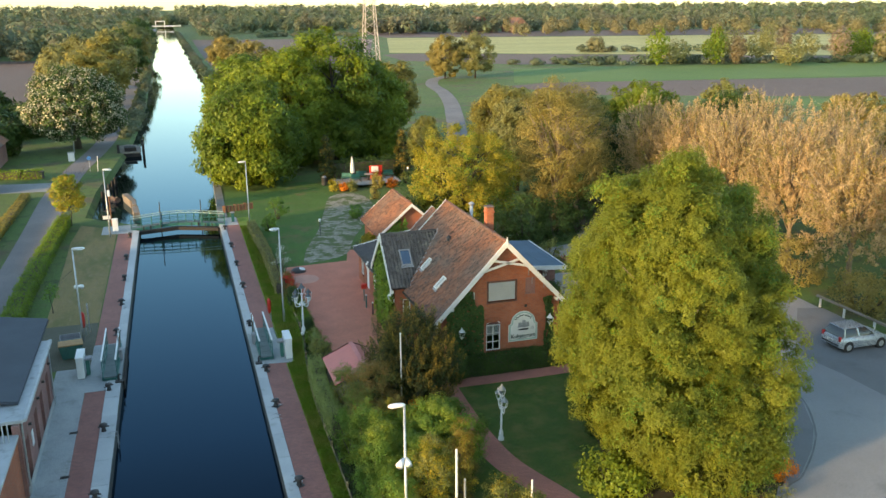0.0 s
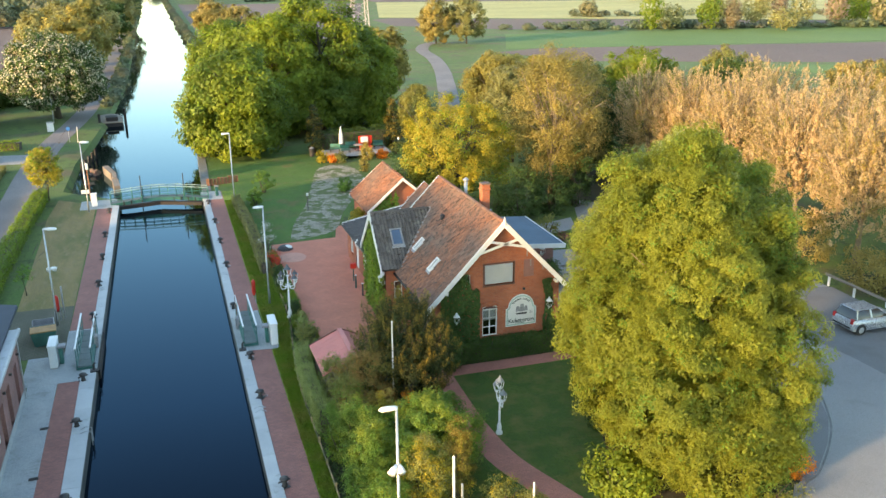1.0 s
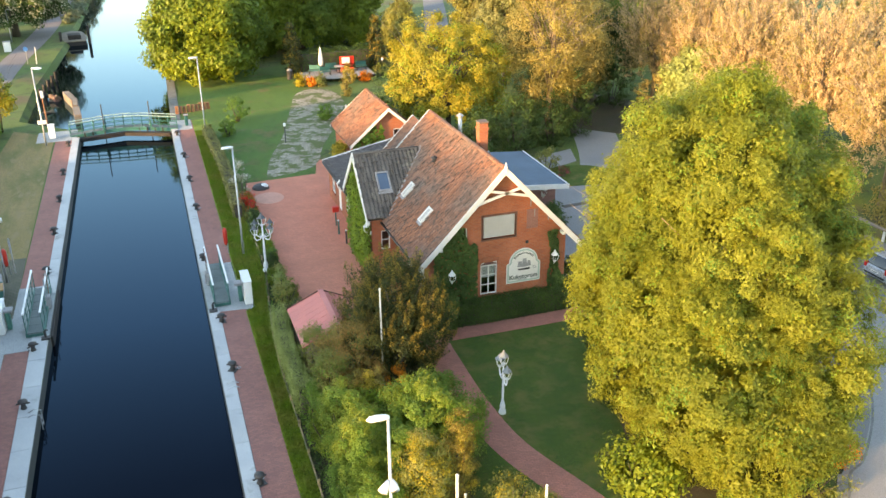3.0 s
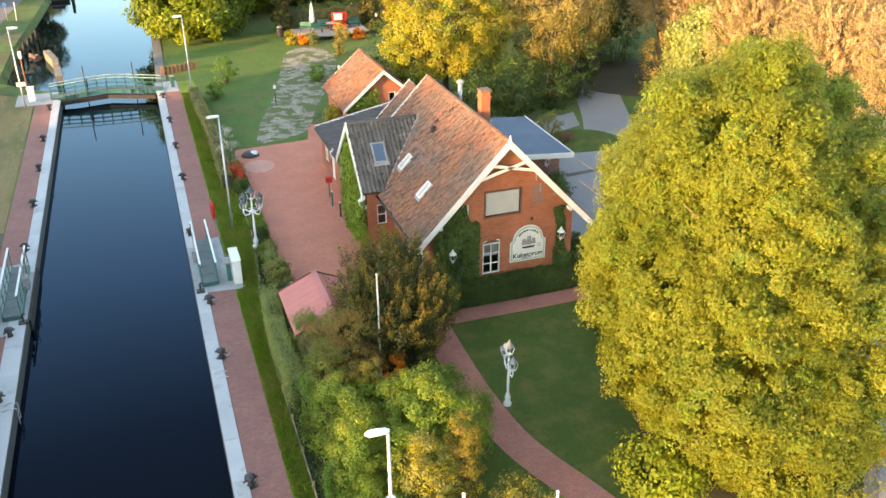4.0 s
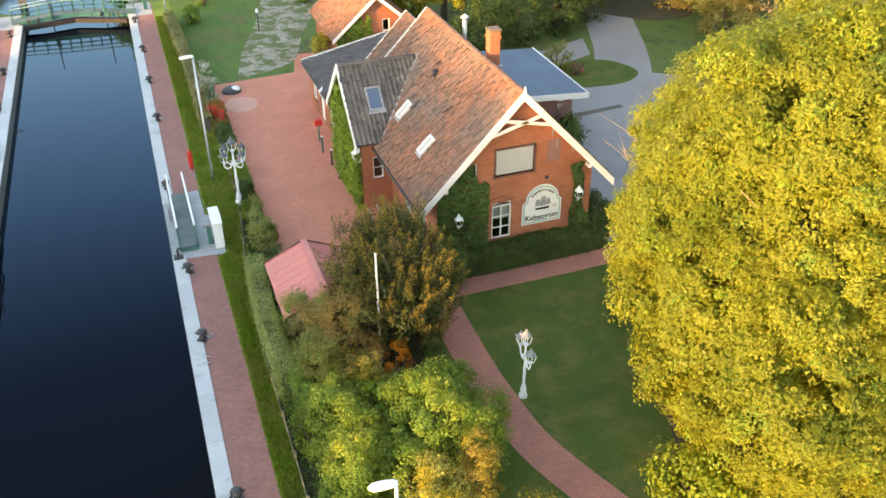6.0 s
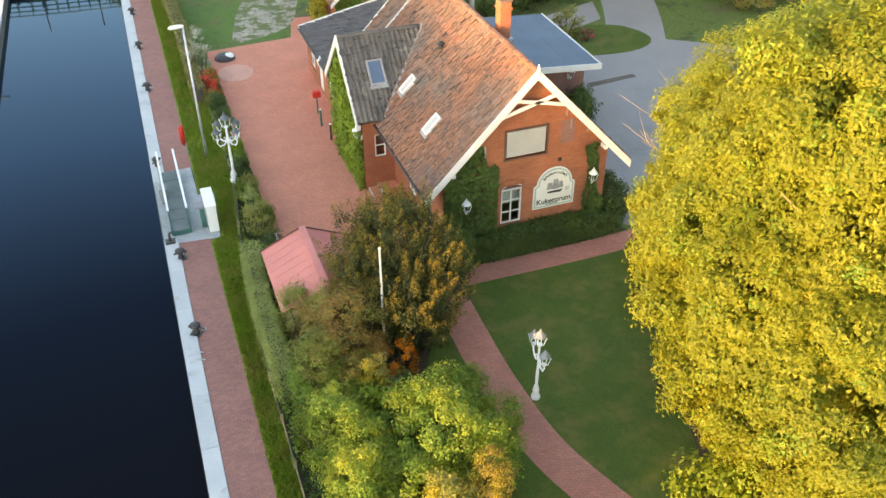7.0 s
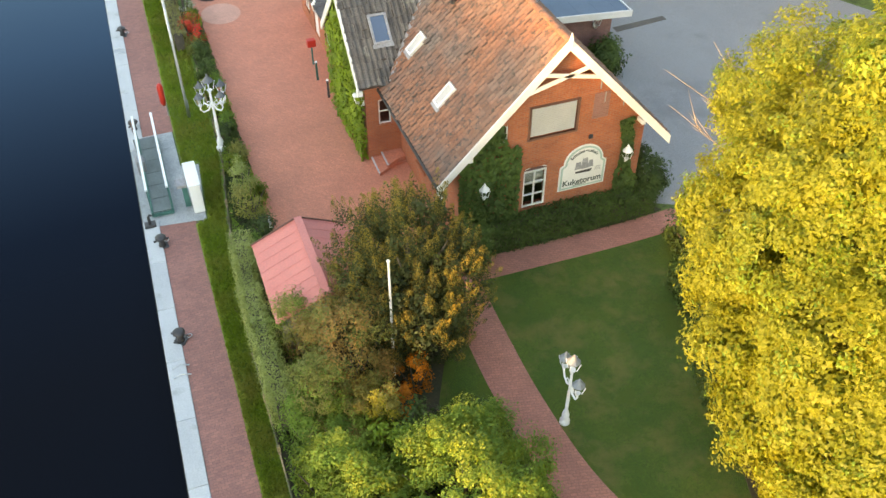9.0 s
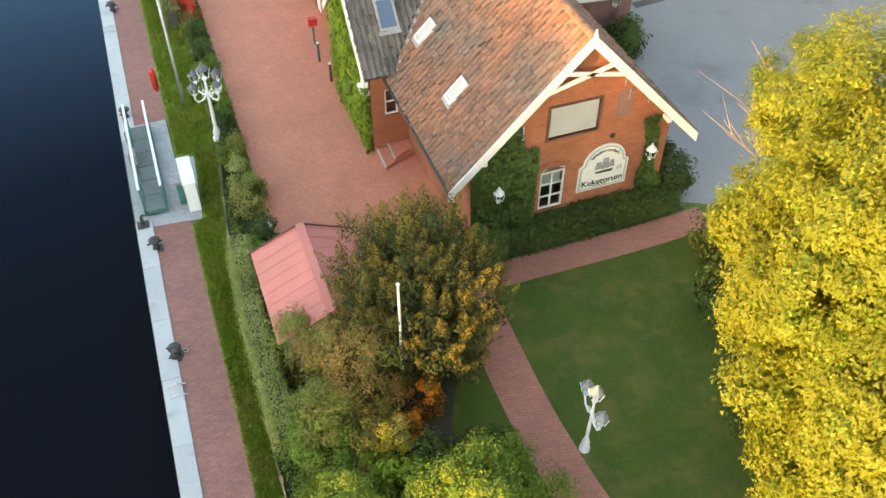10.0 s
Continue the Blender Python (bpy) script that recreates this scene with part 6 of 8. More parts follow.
# the large maple at the parking yard
MAPLE_LOBES = [(0.2, 1.0, 7.2, 4.2, 4.5, 5.9, 0.42), (-0.5, 0.6, 11.1, 2.9, 3.2, 3.0, 0.13), (-2.7, -0.4, 5.2, 2.1, 2.5, 3.7, 0.12), (-1.6, -2.4, 4.4, 2.8, 2.4, 3.9, 0.13), (2.1, -2.0, 4.8, 2.8, 2.6, 4.4, 0.15), (2.8, 1.4, 6.4, 2.5, 3.0, 4.6, 0.13), (-1.5, 5.6, 5.6, 1.2, 1.6, 1.2, 0.03), (0.2, 5.4, 7.9, 2.4, 2.4, 2.7, 0.07), (1.7, 8.2, 7.0, 1.7, 1.8, 1.8, 0.034), (-2.9, 2.8, 6.0, 1.4, 1.4, 1.4, 0.035), (0.6, -3.5, 2.4, 3.0, 1.6, 2.5, 0.10), (3.1, 1.4, 9.8, 2.1, 2.3, 2.3, 0.10), (2.4, 3.4, 11.2, 1.7, 1.9, 1.7, 0.05), (-2.3, 1.6, 9.2, 1.5, 1.7, 1.8, 0.05)]
BOUGH = random.Random(84)
for dx, dy, dz, rx, ry, rz, w in MAPLE_LOBES[:6] + MAPLE_LOBES[11:13]:
    for k in range(9 if w > 0.3 else 5):
        a, u = BOUGH.uniform(0, 2 * math.pi), BOUGH.uniform(-0.35, 0.95)
        q, r = math.sqrt(1 - u * u), BOUGH.uniform(0.45, 0.85)
        if dx + rx * q * math.cos(a) > 3.6 and dz + rz * u < 8:
            continue
        MAPLE_LOBES.append((dx + rx * 1.05 * q * math.cos(a), dy + ry * 1.05 * q * math.sin(a), dz + rz * 1.05 * u, r, r, r * 0.8, 0.006))
maple = tree("maple_tree", (20.9, 31.9), 11.8, (2.6, 3.0, 4.6), "maple", "large round maple in yellow-green spring leaf", 2900, 0.40, 150, 0.084, 0.3, "bark_warm", tri=True, low=-0.95, hollow=0.74, limbs=14, split=1, second="fresh", share=0.2, lobes=MAPLE_LOBES, puff=0.25, uneven=0.34, core=600)
# bare twigs standing out of the crown towards the inn
for k, end in enumerate(((21.1, 38.4, 9.6), (21.8, 38.7, 9.2), (20.0, 40.6, 6.2), (20.8, 41.2, 6.6), (22.4, 39.6, 8.8), (23.0, 40.2, 8.2), (21.6, 41.4, 7.2), (22.0, 37.0, 9.9))):
    e0 = Vector(end)
    s0 = Vector((20.9 + 0.2 * k, 35.6, 5.2 + (k < 2) * 2.0))
    bm = tube(bmesh.new(), [s0, s0.lerp(e0, 0.5) + Vector((0, 0, 0.3)), e0], [0.022, 0.013, 0.005], 6)
    for j in range(14):
        q = s0.lerp(e0, 0.45 + 0.038 * j) + Vector((0, 0, 0.12))
        w = (e0 - s0).normalized() * 0.5
        r = Vector((rng.normal(0, 0.35), rng.normal(0, 0.2), rng.uniform(0.1, 0.5)))
        tube(bm, [q, q + w * 0.6 + r * 0.6, q + w * 1.3 + r * 1.4], [0.013, 0.010, 0.005], 5)
    wpart("bare_branch", bm, M["bark_warm"], maple, "leafless pale branch", True)
for k, (x, y, z) in enumerate(((18.7, 37.9, 5.2), (21.6, 40.7, 6.0), (17.5, 35.1, 5.8), (20.8, 37.6, 7.6))):
    s0 = Vector((20.9, 32.6, 3.6 + 0.4 * k))
    wpart("limb", tube(bmesh.new(), [s0, s0.lerp(Vector((x, y, z)), 0.5) + Vector((0, 0, 0.3)), (x, y, z)], [0.14, 0.09, 0.03], 7), M["bark_warm"], maple, "", True)
bush("elder_bush", (17.1, 29.9), (1.55, 1.6, 1.25), "lime", "leafy green elder bush under the maple", 70, 0.5, 70, 0.16)
bush("laurel_bush", (20.6, 38.6), (1.2, 1.8, 0.9), "deep", "low dark laurel bush at the lawn edge", 50, 0.4, 70, 0.13, second="fresh")
bush("laurel_bush", (21.9, 41.3), (1.1, 1.2, 0.8), "deep", "low dark laurel bush at the lawn edge", 36, 0.4, 70, 0.13, second="fresh")
bush("laurel_bush", (19.2, 35.0), (1.0, 1.6, 0.8), "deep", "low dark laurel bush at the lawn edge", 36, 0.4, 60, 0.13, second="white_flower", share=0.04)
bush("azalea_bush", (24.6, 28.7), (0.9, 0.8, 0.75), "orange", "orange flowering azalea at the kerb", 30, 0.3, 50, 0.11)
bush("white_shrub", (25.9, 30.3), (0.6, 0.6, 0.9), "white_flower", "white flowering shrub at the kerb", 24, 0.25, 40, 0.09, second="deep", share=0.5)
bush("ground_cover", (22.7, 27.6), (1.6, 0.9, 0.5), "olive", "low dry perennials at the kerb", 40, 0.3, 40, 0.1, second="white_flower", share=0.06)

# shrub bed between lock and path
YEW_LOBES = [(0.0, 0.3, 3.0, 1.5, 1.5, 2.25, 0.30), (-1.3, -0.4, 2.2, 1.15, 1.15, 2.0, 0.15), (1.15, -0.4, 2.2, 1.2, 1.2, 2.1, 0.16), (0.9, 1.1, 2.7, 1.2, 1.2, 2.0, 0.12), (-0.95, 1.1, 2.6, 1.2, 1.2, 2.0, 0.12), (0.1, -1.4, 1.8, 1.35, 1.1, 1.8, 0.15)]


def plumed_tree(name, foot, height, radii, lobes, plumes, per, size, label):
    """A conifer of upright, pointed plumes: green needles at the foot of each, golden ones at its tip, over a dark dense inside."""
    t = thing(name, (foot[0], foot[1], 0), label, "tree")
    at = (foot[0], foot[1], 0)
    wpart("trunk", branches(bmesh.new(), (foot[0], foot[1], -0.1), (foot[0], foot[1], height - radii[2]), radii, 0.2, 10, 0.4, 0), M["bark"], t, "", True)
    base, way = [], []
    for dx, dy, dz, rx, ry, rz, w in lobes:
        d = rng.normal(0, 1, (int(plumes * w), 3))
        d /= np.linalg.norm(d, axis=1, keepdims=True)
        c = np.array([foot[0] + dx, foot[1] + dy, dz])
        base.append(c + d * np.array([rx, ry, rz]) * rng.uniform(0.72, 1.0, (len(d), 1)))
        way.append(d * 0.55 + np.array([0, 0, 0.95]) + rng.normal(0, 0.12, d.shape))
    base, way = np.concatenate(base), np.concatenate(way)
    keep = base[:, 2] > 0.15
    base, way = base[keep], way[keep]
    way /= np.linalg.norm(way, axis=1, keepdims=True)
    n = len(base)
    long = rng.uniform(0.55, 1.0, (n, 1))
    u = rng.random((n, per))
    e = rng.normal(0, 1, (n, per, 3))
    e -= way[:, None] * (e * way[:, None]).sum(2, keepdims=True)
    e /= np.linalg.norm(e, axis=2, keepdims=True)
    thick = (0.2 * (1 - u) ** 0.6 + 0.015) * rng.uniform(0.55, 1.0, u.shape)
    p = base[:, None] + way[:, None] * (u * long)[..., None] + e * thick[..., None]
    o = e + way[:, None] * 0.5
    gold = u + 0.25 * rng.normal(0, 1, u.shape) + 0.35 * (rng.random((n, 1)) - 0.5) > 0.42
    p, o, gold = p.reshape(-1, 3), o.reshape(-1, 3), gold.ravel()
    inner = [clumps((foot[0] + dx, foot[1] + dy, dz), (rx * 0.85, ry * 0.85, rz * 0.9), int(300 * w), 0.34, 60, 0.7, -1.0)[:2] for dx, dy, dz, rx, ry, rz, w in lobes]
    leaf_mesh("crown_tip", p[gold], o[gold], size * 0.82, L["yew_gold"], t, 0.36, 1.8, at)
    leaf_mesh("crown", p[~gold], o[~gold], size * 1.15, L["yew"], t, 0.5, 1.4, at)
    leaf_mesh("inner_crown", np.concatenate([q[0] for q in inner]), np.concatenate([q[1] for q in inner]), size * 1.8, L["yew"], t, 0.6, 1.0, at)
    return t


plumed_tree("yew_tree", (11.1, 40.9), 5.2, (2.2, 2.2, 2.6), YEW_LOBES, 600, 190, 0.066, "dense dark yew with golden-brown tips")
bush("spindle_bush", (8.75, 39.6), (1.75, 1.7, 2.1), "russet", "reddish brown and green shrub beside the shed", 130, 0.36, 220, 0.075, lift=0.8, slim=0.45, second="olive", share=0.4)
bush("spindle_bush", (7.55, 38.5), (0.95, 1.1, 1.75), "olive", "brownish green shrub spilling over the fence", 90, 0.28, 130, 0.07, lift=0.8, slim=0.45, second="fresh", share=0.35)
bush("hazel_bush", (7.45, 35.4), (0.95, 1.2, 2.0), "hazel", "fresh green hazel shrub at the fence", 90, 0.3, 130, 0.08, second="fresh", share=0.35)
bush("hazel_bush", (7.35, 33.0), (0.9, 1.2, 2.0), "hazel", "fresh green hazel shrub at the fence", 90, 0.3, 130, 0.08, second="fresh", share=0.35)
bush("spindle_bush", (7.6, 41.3), (0.85, 0.9, 1.75), "olive", "brownish green shrub leaning on the shed", 80, 0.26, 110, 0.07, lift=0.8, slim=0.4, second="fresh", share=0.4)
bush("fern_bush", (9.6, 36.6), (1.4, 1.1, 1.1), "deep", "dark low shrub under the yew", 50, 0.35, 60, 0.10)
bush("azalea_bush", (10.5, 38.7), (0.6, 0.5, 0.95), "orange", "orange azalea in full flower", 30, 0.17, 60, 0.075)
bush("azalea_bush", (9.75, 38.0), (0.6, 0.45, 0.8), "orange", "orange azalea in full flower", 24, 0.17, 60, 0.075)
bush("hazel_bush", (10.45, 34.1), (2.4, 2.3, 2.15), "fresh", "broad fresh green hazel bush", 230, 0.4, 240, 0.078, lift=0.9, second="hazel", share=0.5)
bush("hazel_bush", (7.9, 34.3), (1.35, 2.4, 1.5), "fresh", "fresh green hedge shrub along the fence", 140, 0.38, 210, 0.075, lift=0.9, second="hazel", share=0.5)
bush("privet_bush", (8.0, 36.9), (1.2, 1.1, 1.35), "hazel", "mottled green and golden privet shrub", 90, 0.3, 160, 0.075, second="bronze", share=0.35)
bush("hazel_bush", (7.7, 37.4), (1.1, 1.3, 1.1), "fresh", "fresh green low shrub along the fence", 130, 0.26, 100, 0.07, second="hazel", share=0.3)
bush("rose_bush", (9.0, 37.6), (0.9, 0.9, 1.0), "lime", "mid-green garden rose bush", 44, 0.32, 70, 0.10)
bush("rose_bush", (8.9, 36.0), (1.0, 1.0, 1.35), "vine", "yellowish green tall rose bush", 44, 0.35, 70, 0.11)
bush("fern_bush", (11.4, 36.6), (1.0, 0.9, 0.7), "deep", "dark low shrub under the yew", 40, 0.3, 60, 0.10)
bush("rose_bush", (6.95, 38.0), (0.75, 0.9, 1.1), "fresh", "fresh green shrub leaning over the fence", 50, 0.3, 90, 0.08)
bush("rose_bush", (6.9, 36.2), (0.7, 1.0, 1.1), "lime", "mid-green shrub leaning over the fence", 50, 0.3, 90, 0.08)
bush("privet_bush", (8.6, 37.5), (0.9, 0.8, 1.45), "bronze", "brownish golden shrub in the crowded bed", 60, 0.26, 140, 0.07, second="hazel", share=0.3)
bush("privet_bush", (9.1, 37.1), (0.6, 0.55, 1.6), "gold", "pale yellowish shrub beside the azaleas", 40, 0.2, 100, 0.07, second="birch", share=0.6)
bush("rose_bush", (9.6, 35.9), (0.9, 0.8, 1.2), "fresh", "fresh green shrub in the crowded bed", 50, 0.3, 80, 0.08)
bush("hazel_bush", (9.0, 32.6), (1.4, 1.4, 1.6), "fresh", "fresh green hazel bush in the bed", 110, 0.36, 200, 0.075, lift=0.9, second="hazel", share=0.5)
bush("hazel_bush", (7.0, 32.6), (0.75, 2.0, 1.0), "fresh", "mid-green hedge shrub along the fence", 130, 0.26, 100, 0.07)
bush("golden_cypress", (9.2, 31.1), (1.2, 1.1, 2.0), "olive", "loose golden-green cypress shrub", 190, 0.28, 100, 0.075, lift=1.0, second="gold", share=0.45)
bush("golden_cypress", (10.55, 31.3), (0.72, 0.72, 2.35), "bronze", "narrow bronze columnar cypress shrub", 170, 0.22, 100, 0.065, lift=2.2, slim=0.4, second="gold", share=0.25)
bush("hazel_bush", (7.5, 30.3), (1.2, 2.2, 1.4), "fresh", "fresh green hedge shrub along the fence", 200, 0.28, 100, 0.072, second="hazel", share=0.4)
bush("berberis_bush", (12.1, 30.3), (0.9, 1.0, 0.95), "olive", "low berberis shrub with yellow tips", 50, 0.3, 70, 0.09, second="gold", share=0.35)
bush("berberis_bush", (13.0, 29.4), (0.7, 0.8, 0.8), "olive", "low berberis shrub with yellow tips", 40, 0.3, 60, 0.09, second="gold", share=0.35)
hedge("clipped_hedge", [(6.56, 38.6), (6.54, 43.0), (6.74, 46.2)], 0.62, 1.35, "pale", "pale clipped hedge beside the shed", 0.065, 2200, ragged=0.07)
for x, y, r, h, lf, sec in ((7.5, 48.6, 0.75, 1.0, "olive", "fresh"), (7.45, 50.2, 0.6, 0.9, "pale", "white_flower"), (7.7, 47.0, 0.6, 0.7, "deep", "olive"), (7.45, 53.6, 0.5, 0.6, "deep", "vine"), (7.5, 56.0, 0.55, 0.6, "vine", "gold"), (7.5, 59.0, 0.55, 0.6, "deep", "flower"), (7.5, 62.6, 0.7, 0.9, "flower", "flower"), (7.6, 60.8, 0.5, 0.6, "deep", "fresh"), (7.35, 65.4, 0.8, 1.6, "white_flower", "fresh"), (7.3, 46.2, 0.5, 0.6, "fresh", "gold"), (7.8, 49.4, 0.5, 0.6, "lime", "gold"), (7.35, 51.6, 0.45, 0.5, "lime", "gold"), (7.7, 52.4, 0.4, 0.45, "olive", "gold"), (7.7, 54.8, 0.4, 0.45, "fresh", "gold"), (7.35, 57.6, 0.45, 0.5, "lime", "gold"), (7.75, 58.0, 0.4, 0.4, "fresh", "gold"), (7.4, 61.7, 0.5, 0.5, "olive", "gold"), (7.6, 64.0, 0.5, 0.6, "lime", "gold")):
    bush("border_shrub", (x, y), (r, r * 1.3, h), lf, "mixed border shrub beside the clinker yard", 30, 0.25, 60, 0.08, second=sec, share=0.25, group="border shrubs")
hedge("golden_hedge", [(6.75, 62), (6.9, 72), (6.6, 82.5)], 0.7, 0.95, "bank", "yellowish clipped hedge along the grass strip", 0.12, 430)
hedge("lane_hedge", [(-11.2, 56), (-11.2, 68), (-10.95, 80), (-10.6, 90.5)], 1.15, 1.0, "vine", "bright green clipped hedge along the lane", 0.13, 300, ragged=0.08)
tree("young_lime_tree", (-10.0, 89.8), 5.3, (1.5, 1.5, 2.1), "gold", "slender young lime tree beside the lock lawn", 130, 0.42, 60, 0.17, 0.06, limbs=10, second="vine", share=0.4)
tree("sapling", (-8.9, 63.0), 2.3, (0.5, 0.5, 0.8), "fresh", "thin staked sapling on the lawn", 16, 0.25, 24, 0.12, 0.03, limbs=5)

# hedge, ivy and climbers on the inn
hedge("gable_hedge", [(14.3, 43.82), (17.5, 43.82), (21.6, 43.85)], 0.72, 1.15, "ivy", "dark clipped hedge along the gable", 0.09, 1500, ragged=0.06)
bush("ivy_bush", (14.2, 43.4), (1.0, 0.8, 1.2), "ivy", "dark ivy mound at the gable corner", 60, 0.35, 80, 0.10)
bush("rhododendron", (21.7, 44.6), (1.0, 0.9, 1.3), "deep", "dark rhododendron at the gable corner", 60, 0.35, 80, 0.12)


def climber(name, parent, p0, u, v, cover, n, leaf, size, depth, label, out):
    """Leaves grown over a wall, from p0 along u and v, where cover(a, b) allows."""
    ab = rng.random((n * 2, 2))
    keep = np.array([cover(a, b) + 0.18 * noise.noise(Vector((a * 7, b * 7, p0[0]))) + 0.22 * noise.noise(Vector((a * 2.6, b * 2.6, p0[0] + 5.0))) > 0 for a, b in ab])
    ab = ab[keep][:n]
    o = np.array(out, float)
    pos = np.array(p0) + ab[:, :1] * np.array(u) + ab[:, 1:] * np.array(v) + o * (rng.random((len(ab), 1)) * depth + 0.02)
    t = thing(name, p0, label, "climbing plant")
    bm = bmesh.new()
    for k in range(7):
        a = (k + 0.5) / 7
        q = [Vector(p0) + Vector(u) * (a + rng.normal(0, 0.03)) + Vector(v) * b + Vector(out) * 0.03 for b in (0, 0.2, 0.45, 0.7) if cover(a, b) > 0 or b == 0]
        if len(q) > 1:
            tube(bm, q, 0.02, 5)
    if len(bm.verts):
        wpart("stem", bm, M["bark"], t)
    else:
        bm.free()
    leaf_mesh("foliage", pos, np.repeat(o[None] + np.array([[0, 0, 0.25]]), len(pos), 0), size, L[leaf], t, 0.8, 0.0, p0)
    return t


climber("ivy", inn, (14.0, 44.18, 0), (2.2, 0, 0), (0, 0, 5.0), lambda a, b: (0.92 - a * 0.75 - max(0, b - 0.6) * 0.9 - max(0, 0.35 - b) * 0) if b * 5 < slope_z(14.0 + a * 2.2) - 0.35 else -1, 5200, "ivy", 0.13, 0.16, "dark ivy covering the gable corner", (0, -1, 0))
climber("ivy", inn, (19.7, 44.18, 0), (1.3, 0, 0), (0, 0, 4.2), lambda a, b: 0.25 - abs(a - 0.62 - 0.3 * (0.4 - b)) * (0.6 + b * 1.2) if b * 4.2 < slope_z(19.7 + a * 1.3) - 0.3 else -1, 2400, "ivy", 0.13, 0.14, "dark ivy beside the wall lantern", (0, -1, 0))
climber("vine", inn, (12.6, 50.45, 0), (0, 4.8, 0), (0, 0, 6.0), lambda a, b: (0.62 - abs(a - 0.42) * 1.1) if b * 6 < cross_z(50.45 + a * 4.8) - 0.3 else -1, 5200, "vine", 0.17, 0.3, "bright green climbing vine on the cross gable", (-1, 0, 0))
climber("vine", inn, (15.9, 68.27, 0), (2.4, 0, 0), (0, 0, 4.2), lambda a, b: 0.5 - a * 0.6 if b * 4.2 < BZ - abs(15.9 + a * 2.4 - BX) * bp - 0.2 else -1, 900, "fresh", 0.2, 0.2, "green climber on the outbuilding", (0, -1, 0))
bush("forsythia", (15.3, 70.2), (0.6, 1.4, 1.2), "gold", "yellow flowering shrub at the outbuilding", 40, 0.35, 50, 0.16)


# ---- garden lamps, sign, yard furniture ----
def lantern(parent, x, y, z, s=1.0, hood="hood"):
    """A tapered four-sided lantern: frame bars, panes, hood."""
    bm = bmesh.new()
    lo, hi, h = 0.09 * s, 0.155 * s, 0.34 * s
    for a, b in ((-1, -1), (1, -1), (1, 1), (-1, 1)):
        tube(bm, [(x + a * lo, y + b * lo, z), (x + a * hi, y + b * hi, z + h)], 0.014 * s, 5)
    lathe(bm, (x, y, z - 0.12 * s), [(0.03 * s, 0), (0.06 * s, 0.06 * s), (0.1 * s, 0.12 * s)], 8)
    body = part("lantern", bm, M["white_cast"], parent)
    bm = bmesh.new()
    vs = [bm.verts.new((x + a * r * 0.9, y + b * r * 0.9, zz)) for r, zz in ((lo, z + 0.01), (hi, z + h)) for a, b in ((-1, -1), (1, -1), (1, 1), (-1, 1))]
    for i in range(4):
        j = (i + 1) % 4
        bm.faces.new((vs[i], vs[j], vs[j + 4], vs[i + 4]))
    part("pane", bm, M["lantern_glass"], body).visible_shadow = False
    part("hood", lathe(bmesh.new(), (x, y, z + h), [(0.2 * s, 0), (0.16 * s, 0.05 * s), (0.07 * s, 0.16 * s), (0.05 * s, 0.2 * s), (0.02 * s, 0.28 * s)], 8), M[hood], body, "weathered grey hood" if hood != "white_cast" else "")


def candelabra(at, arms, centre, height, label, turn=0.0, reach=0.36, hood="hood", stout=1.0):
    c = thing("garden_lamp", at, label, "garden lamp", "cast iron garden lamps", "", turn)
    part("base", lathe(bmesh.new(), (0, 0, 0), [(r * stout, z) for r, z in ((0.2, 0), (0.2, 0.1), (0.13, 0.2), (0.15, 0.35), (0.09, 0.55))], 12), M["white_cast"], c)
    part("post", lathe(bmesh.new(), (0, 0, 0.5), [(r * stout, z) for r, z in ((0.085, 0), (0.06, 0.1), (0.07, height * 0.25), (0.045, height * 0.5), (0.06, height * 0.55), (0.04, height - 0.5))], 12), M["white_cast"], c, "", True)
    for k in range(arms):
        a = math.tau * k / arms
        d = Vector((math.cos(a), math.sin(a), 0))
        pts = [Vector((0, 0, height - 0.55)), d * reach * 0.4 + Vector((0, 0, height - 0.75)), d * reach * 0.83 + Vector((0, 0, height - 0.72)), d * reach * 1.05 + Vector((0, 0, height - 0.52)), d * reach + Vector((0, 0, height - 0.42))]
        arm = part("arm", tube(bmesh.new(), pts, [0.045, 0.035, 0.03, 0.03, 0.035], 7), M["white_cast"], c)
        curl = [d * (0.18 + 0.08 * math.cos(t)) + Vector((0, 0, height - 0.62 + 0.08 * math.sin(t))) for t in [i * 0.6 for i in range(9)]]
        part("scroll", tube(bmesh.new(), curl, 0.016, 5), M["white_cast"], arm)
        lantern(c, d.x * reach, d.y * reach, height - 0.34, 0.95, hood)
    if centre:
        lantern(c, 0, 0, height + 0.05, 1.15 * stout ** 0.5, hood)
    return c


candelabra((14.22, 36.07, 0.012), 2, True, 2.3, "white cast iron garden lamp with three lanterns on the lawn", 84, 0.5, "pale_hood", 0.78)
candelabra((7.15, 53.3, 0.04), 4, True, 2.75, "white cast iron lamp with five lanterns beside the yard", 35, 0.58)

# wall lanterns on the gable and the cross gable
for x, y, z, dx, dy in ((20.3, 44.2, 2.55, 0, -1), (14.85, 44.2, 2.3, 0, -1), (12.62, 50.7, 2.6, -1, 0), (13.2, 59.8, 2.0, -1, 0), (24.3, 53.9, 2.2, 0, -1)):
    w = thing("wall_lantern", (x, y, z), "white cast iron wall lantern", "wall lamp", "wall lanterns")
    part("wall_plate", boxed(-0.06, 0.06, -0.06, 0.06, -0.12, 0.12, 0.015), M["white_cast"], w)
    part("bracket", tube(bmesh.new(), [(0, 0, -0.05), (dx * 0.15, dy * 0.15, -0.14), (dx * 0.25, dy * 0.25, -0.05)], 0.022, 6), M["white_cast"], w)
    lantern(w, dx * 0.25, dy * 0.25, 0.06, 0.95, "white_cast")

